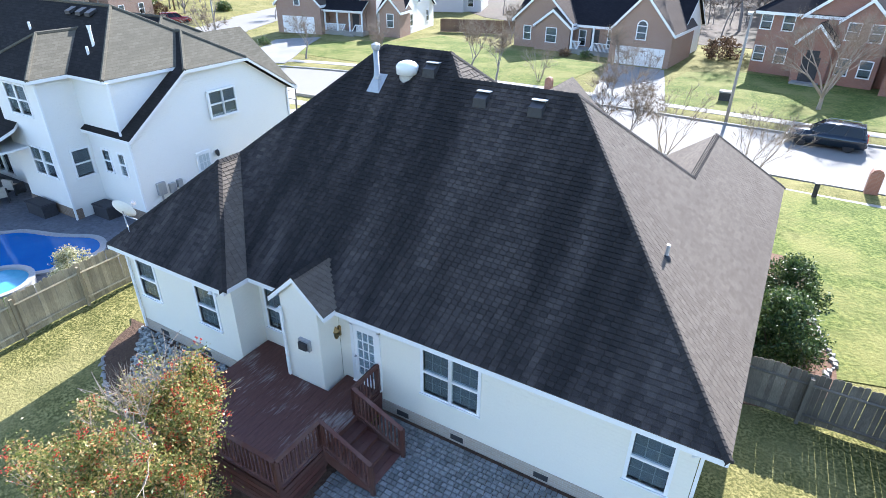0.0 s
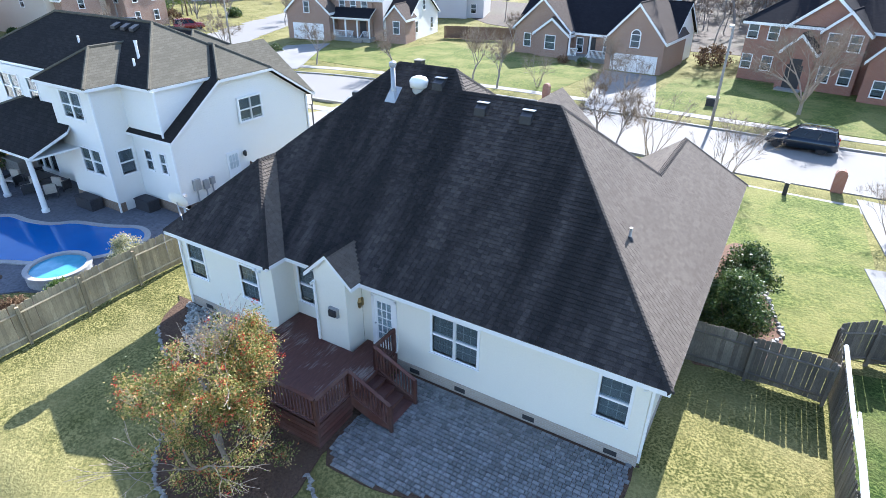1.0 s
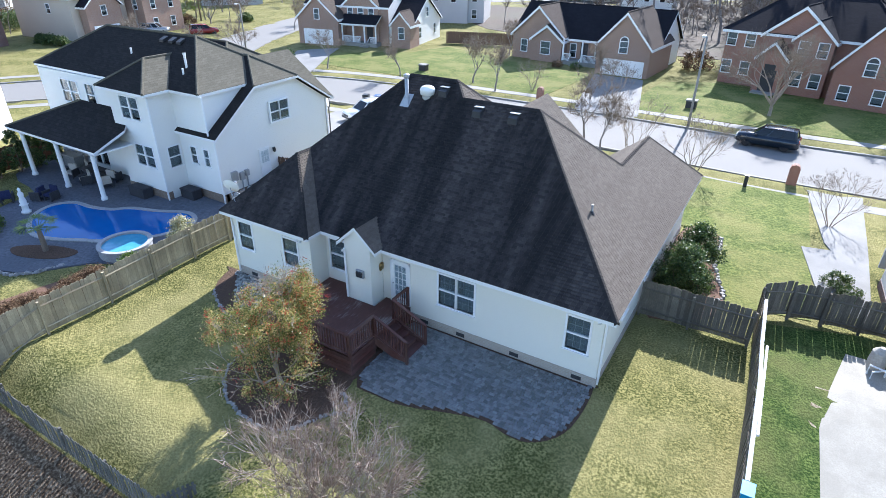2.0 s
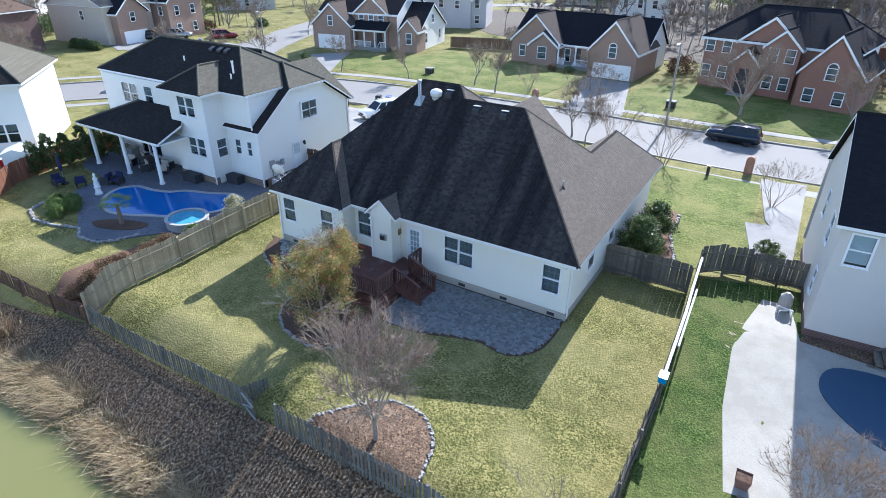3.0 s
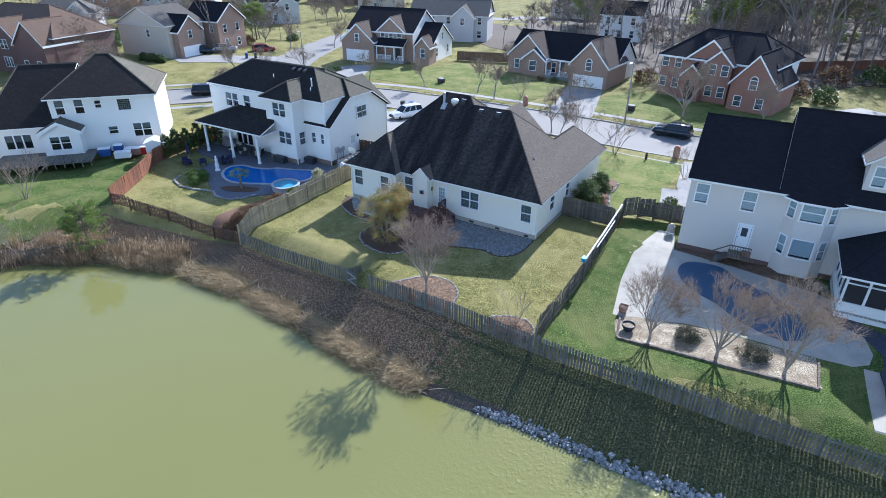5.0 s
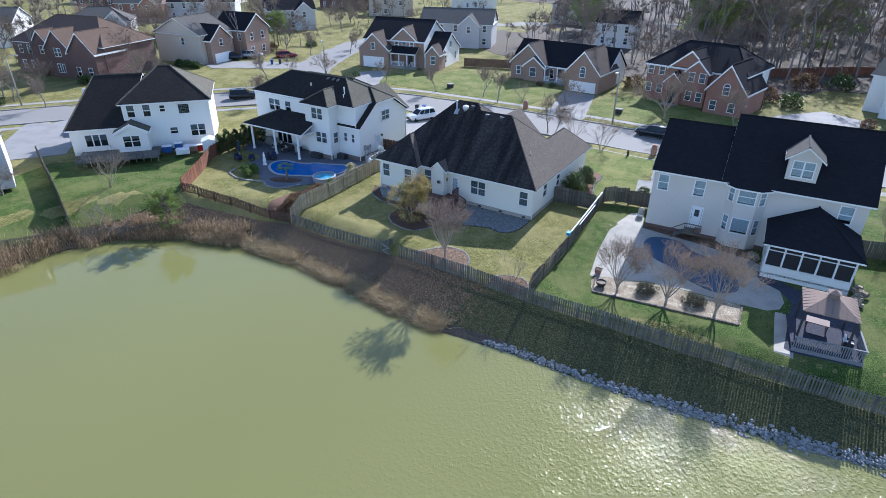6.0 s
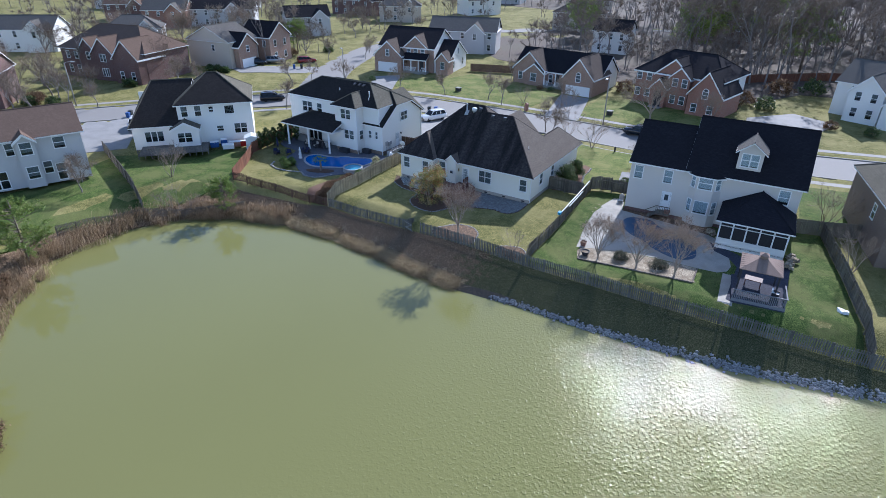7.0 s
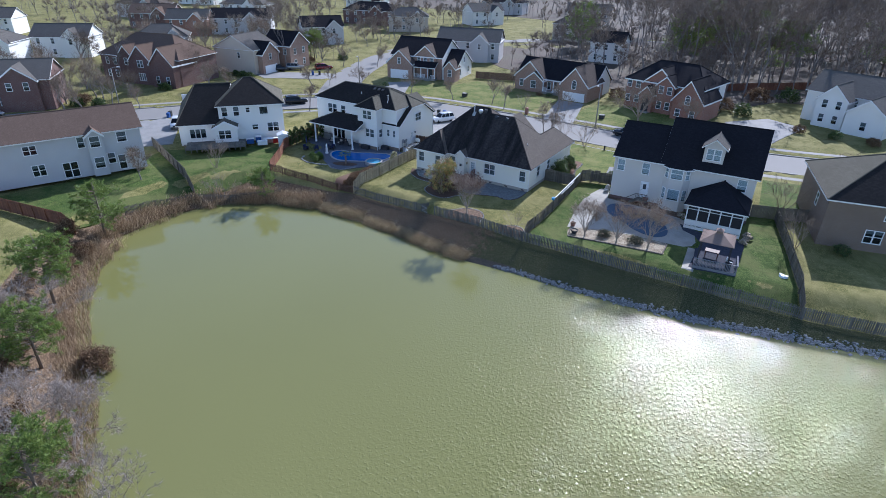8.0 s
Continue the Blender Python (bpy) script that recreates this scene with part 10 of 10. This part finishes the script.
for sx in (-1.55, 1.55):
    for sy in (-1.55, 1.55):
        part("post", cached("gpost", lambda: Geo().box(-0.07, 0.07, -0.07, 0.07, 0.1, 2.95).mesh("post", M["patio_dark"])), None, gz_, m=pose(sx, sy, 0))
gd = thing("deck", pose(24.31, -9.07, lz(24.31, -9.07), 0, 0, 8), "grey deck with balustrade under the gazebo", "deck")
part("platform", Geo().box(0, 4.4, 0, 4.6, 0.25, 0.4), M["dark_slate"], gd)
M["grey_paint"] = surface("grey_paint", (0.18, 0.18, 0.19), (0.25, 0.25, 0.26), rough=0.9, spec=0.1, bump=0.1)
for k in range(30):
    part("baluster", cached("gbal", lambda: Geo().box(-0.03, 0.03, -0.02, 0.02, 0.4, 1.25).mesh("baluster", M["grey_paint"])), None, gd, m=pose(0.1 + k * 0.145, 0.05, 0))
for k in range(16):
    part("baluster", MESHES["gbal"], None, gd, m=pose(4.35, 0.2 + k * 0.145, 0, 0, 0, 90))
part("hand_rail", Geo().box(0, 4.45, 0, 0.1, 1.25, 1.31).box(4.3, 4.42, 0.1, 2.6, 1.25, 1.31), M["grey_paint"], gd)
part("skirt", Geo().box(0, 4.4, -0.02, 0.0, -0.1, 0.4), M["grey_paint"], gd)
outdoor_chair(27.65, -7.11, lz(27.65, -7.11) + 0.4, 90, "white_plastic", "white outdoor chair on the gazebo deck")
gt = thing("patio_table", pose(25.63, -5.87, lz(25.63, -5.87) + 0.4), "brown wooden table under the gazebo", "table")
part("tabletop", Geo().box(-0.75, 0.75, -0.45, 0.45, 0.68, 0.74), M["deck_wood"], gt)
for sx in (-0.65, 0.65):
    for sy in (-0.36, 0.36):
        part("leg", Geo().box(sx - 0.04, sx + 0.04, sy - 0.04, sy + 0.04, 0, 0.68), M["deck_wood"], gt)
for x, y, s_, mt, lab in ((9.0, -5.25, 1.0, "red_brick", "square terracotta planter on the pool deck"), (9.88, -7.1, 0.82, "patio_dark", "round black fire bowl in the gravel bed")):
    t = thing("planter", pose(x, y, lz(x, y) + 0.05), lab, "planter")
    if mt == "red_brick":
        part("pot", Geo().add([(-0.2, -0.2, 0), (0.2, -0.2, 0), (0.2, 0.2, 0), (-0.2, 0.2, 0), (-0.28, -0.28, 0.5), (0.28, -0.28, 0.5), (0.28, 0.28, 0.5), (-0.28, 0.28, 0.5)], [(3, 2, 1, 0), (0, 1, 5, 4), (1, 2, 6, 5), (2, 3, 7, 6), (3, 0, 4, 7)]), M[mt], t)
        part("soil", Geo().box(-0.25, 0.25, -0.25, 0.25, 0.4, 0.44), M["mulch"], t)
    else:
        part("pot", Geo().lathe([(0.25, 0), (0.42, 0.35), (0.45, 0.5), (0.4, 0.5), (0.36, 0.36)], sides=18), M[mt], t)
        part("soil", Geo().lathe([(0.38, 0.36), (0.38, 0.40)], sides=18), M["gravel"], t)
# back steps with brick planter
stp = thing("back_steps", porch_house.matrix_world @ pose(4.5, -0.05, 0), "weathered wooden steps with railing at the back door", "steps")
part("landing", Geo().box(-0.8, 0.7, -1.3, 0, 0.75, 0.85), M["fence_dark"], stp)
for k in range(4):
    part("tread", Geo().box(-1.1 - 0.28 * k, -0.8 - 0.28 * k, -1.25, -0.1, 0.56 - 0.18 * k, 0.62 - 0.18 * k), M["fence_dark"], stp)
for k in range(9):
    part("baluster", cached("sbal", lambda: Geo().box(-0.025, 0.025, -0.025, 0.025, 0, 0.9).mesh("baluster", M["fence_dark"])), None, stp, m=pose(-0.75 + 0.18 * k, -1.28, 0.85))
part("hand_rail", Geo().tube([(0.7, -1.28, 1.78), (-0.75, -1.28, 1.78), (-1.9, -1.28, 1.0)], [0.05] * 3, 5), M["fence_dark"], stp)
part("planter_box", Geo().box(0.1, 0.7, -0.9, -0.3, 0.85, 1.15), M["red_brick"], stp)
rd = thing("door_2", porch_house.matrix_world @ pose(4.45, -0.01, 1.02), "white back door with a half window", "door", "", "structure")
part("door_leaf", Geo().box(-0.43, 0.43, 0.0, 0.05, 0.0, 1.05).box(-0.43, -0.28, 0.0, 0.05, 1.05, 1.95).box(0.28, 0.43, 0.0, 0.05, 1.05, 1.95).box(-0.43, 0.43, 0.0, 0.05, 1.95, 2.05), M["white_trim"], rd)
part("door_handle", Geo().lathe([(0.03, 0), (0.035, 0.05)], sides=8), M["brass"], rd, m=pose(-0.36, -0.02, 0.98, 90, 0, 0))
for x, y, h_ in ((20.4, 3.2, 0.7), (21.2, 2.2, 0.9), (28.2, -0.4, 0.9), (28.5, 0.8, 1.0), (28.2, 1.8, 0.8)):
    g = Geo()
    for k in range(7):
        rock(g, rng.uniform(-0.35, 0.35), rng.uniform(-0.3, 0.3), 0.15 + rng.uniform(0, 0.4), 0.25, rng)
    t = thing("rock_pile", pose(x, y, lz(x, y)), "pile of tan landscape boulders beside the porch", "boulders")
    tagged(part("boulder", g, M["gravel"], t), kind="stuff")
wc = thing("lawn_bag", pose(33.11, -5.67, lz(33.11, -5.67)), "crumpled white plastic sheet on the lawn", "sheet")
g = Geo()
for k in range(5):
    rock(g, rng.uniform(-0.3, 0.3), rng.uniform(-0.25, 0.25), 0.12, 0.26, rng)
part("sheet", g, M["white_plastic"], wc)
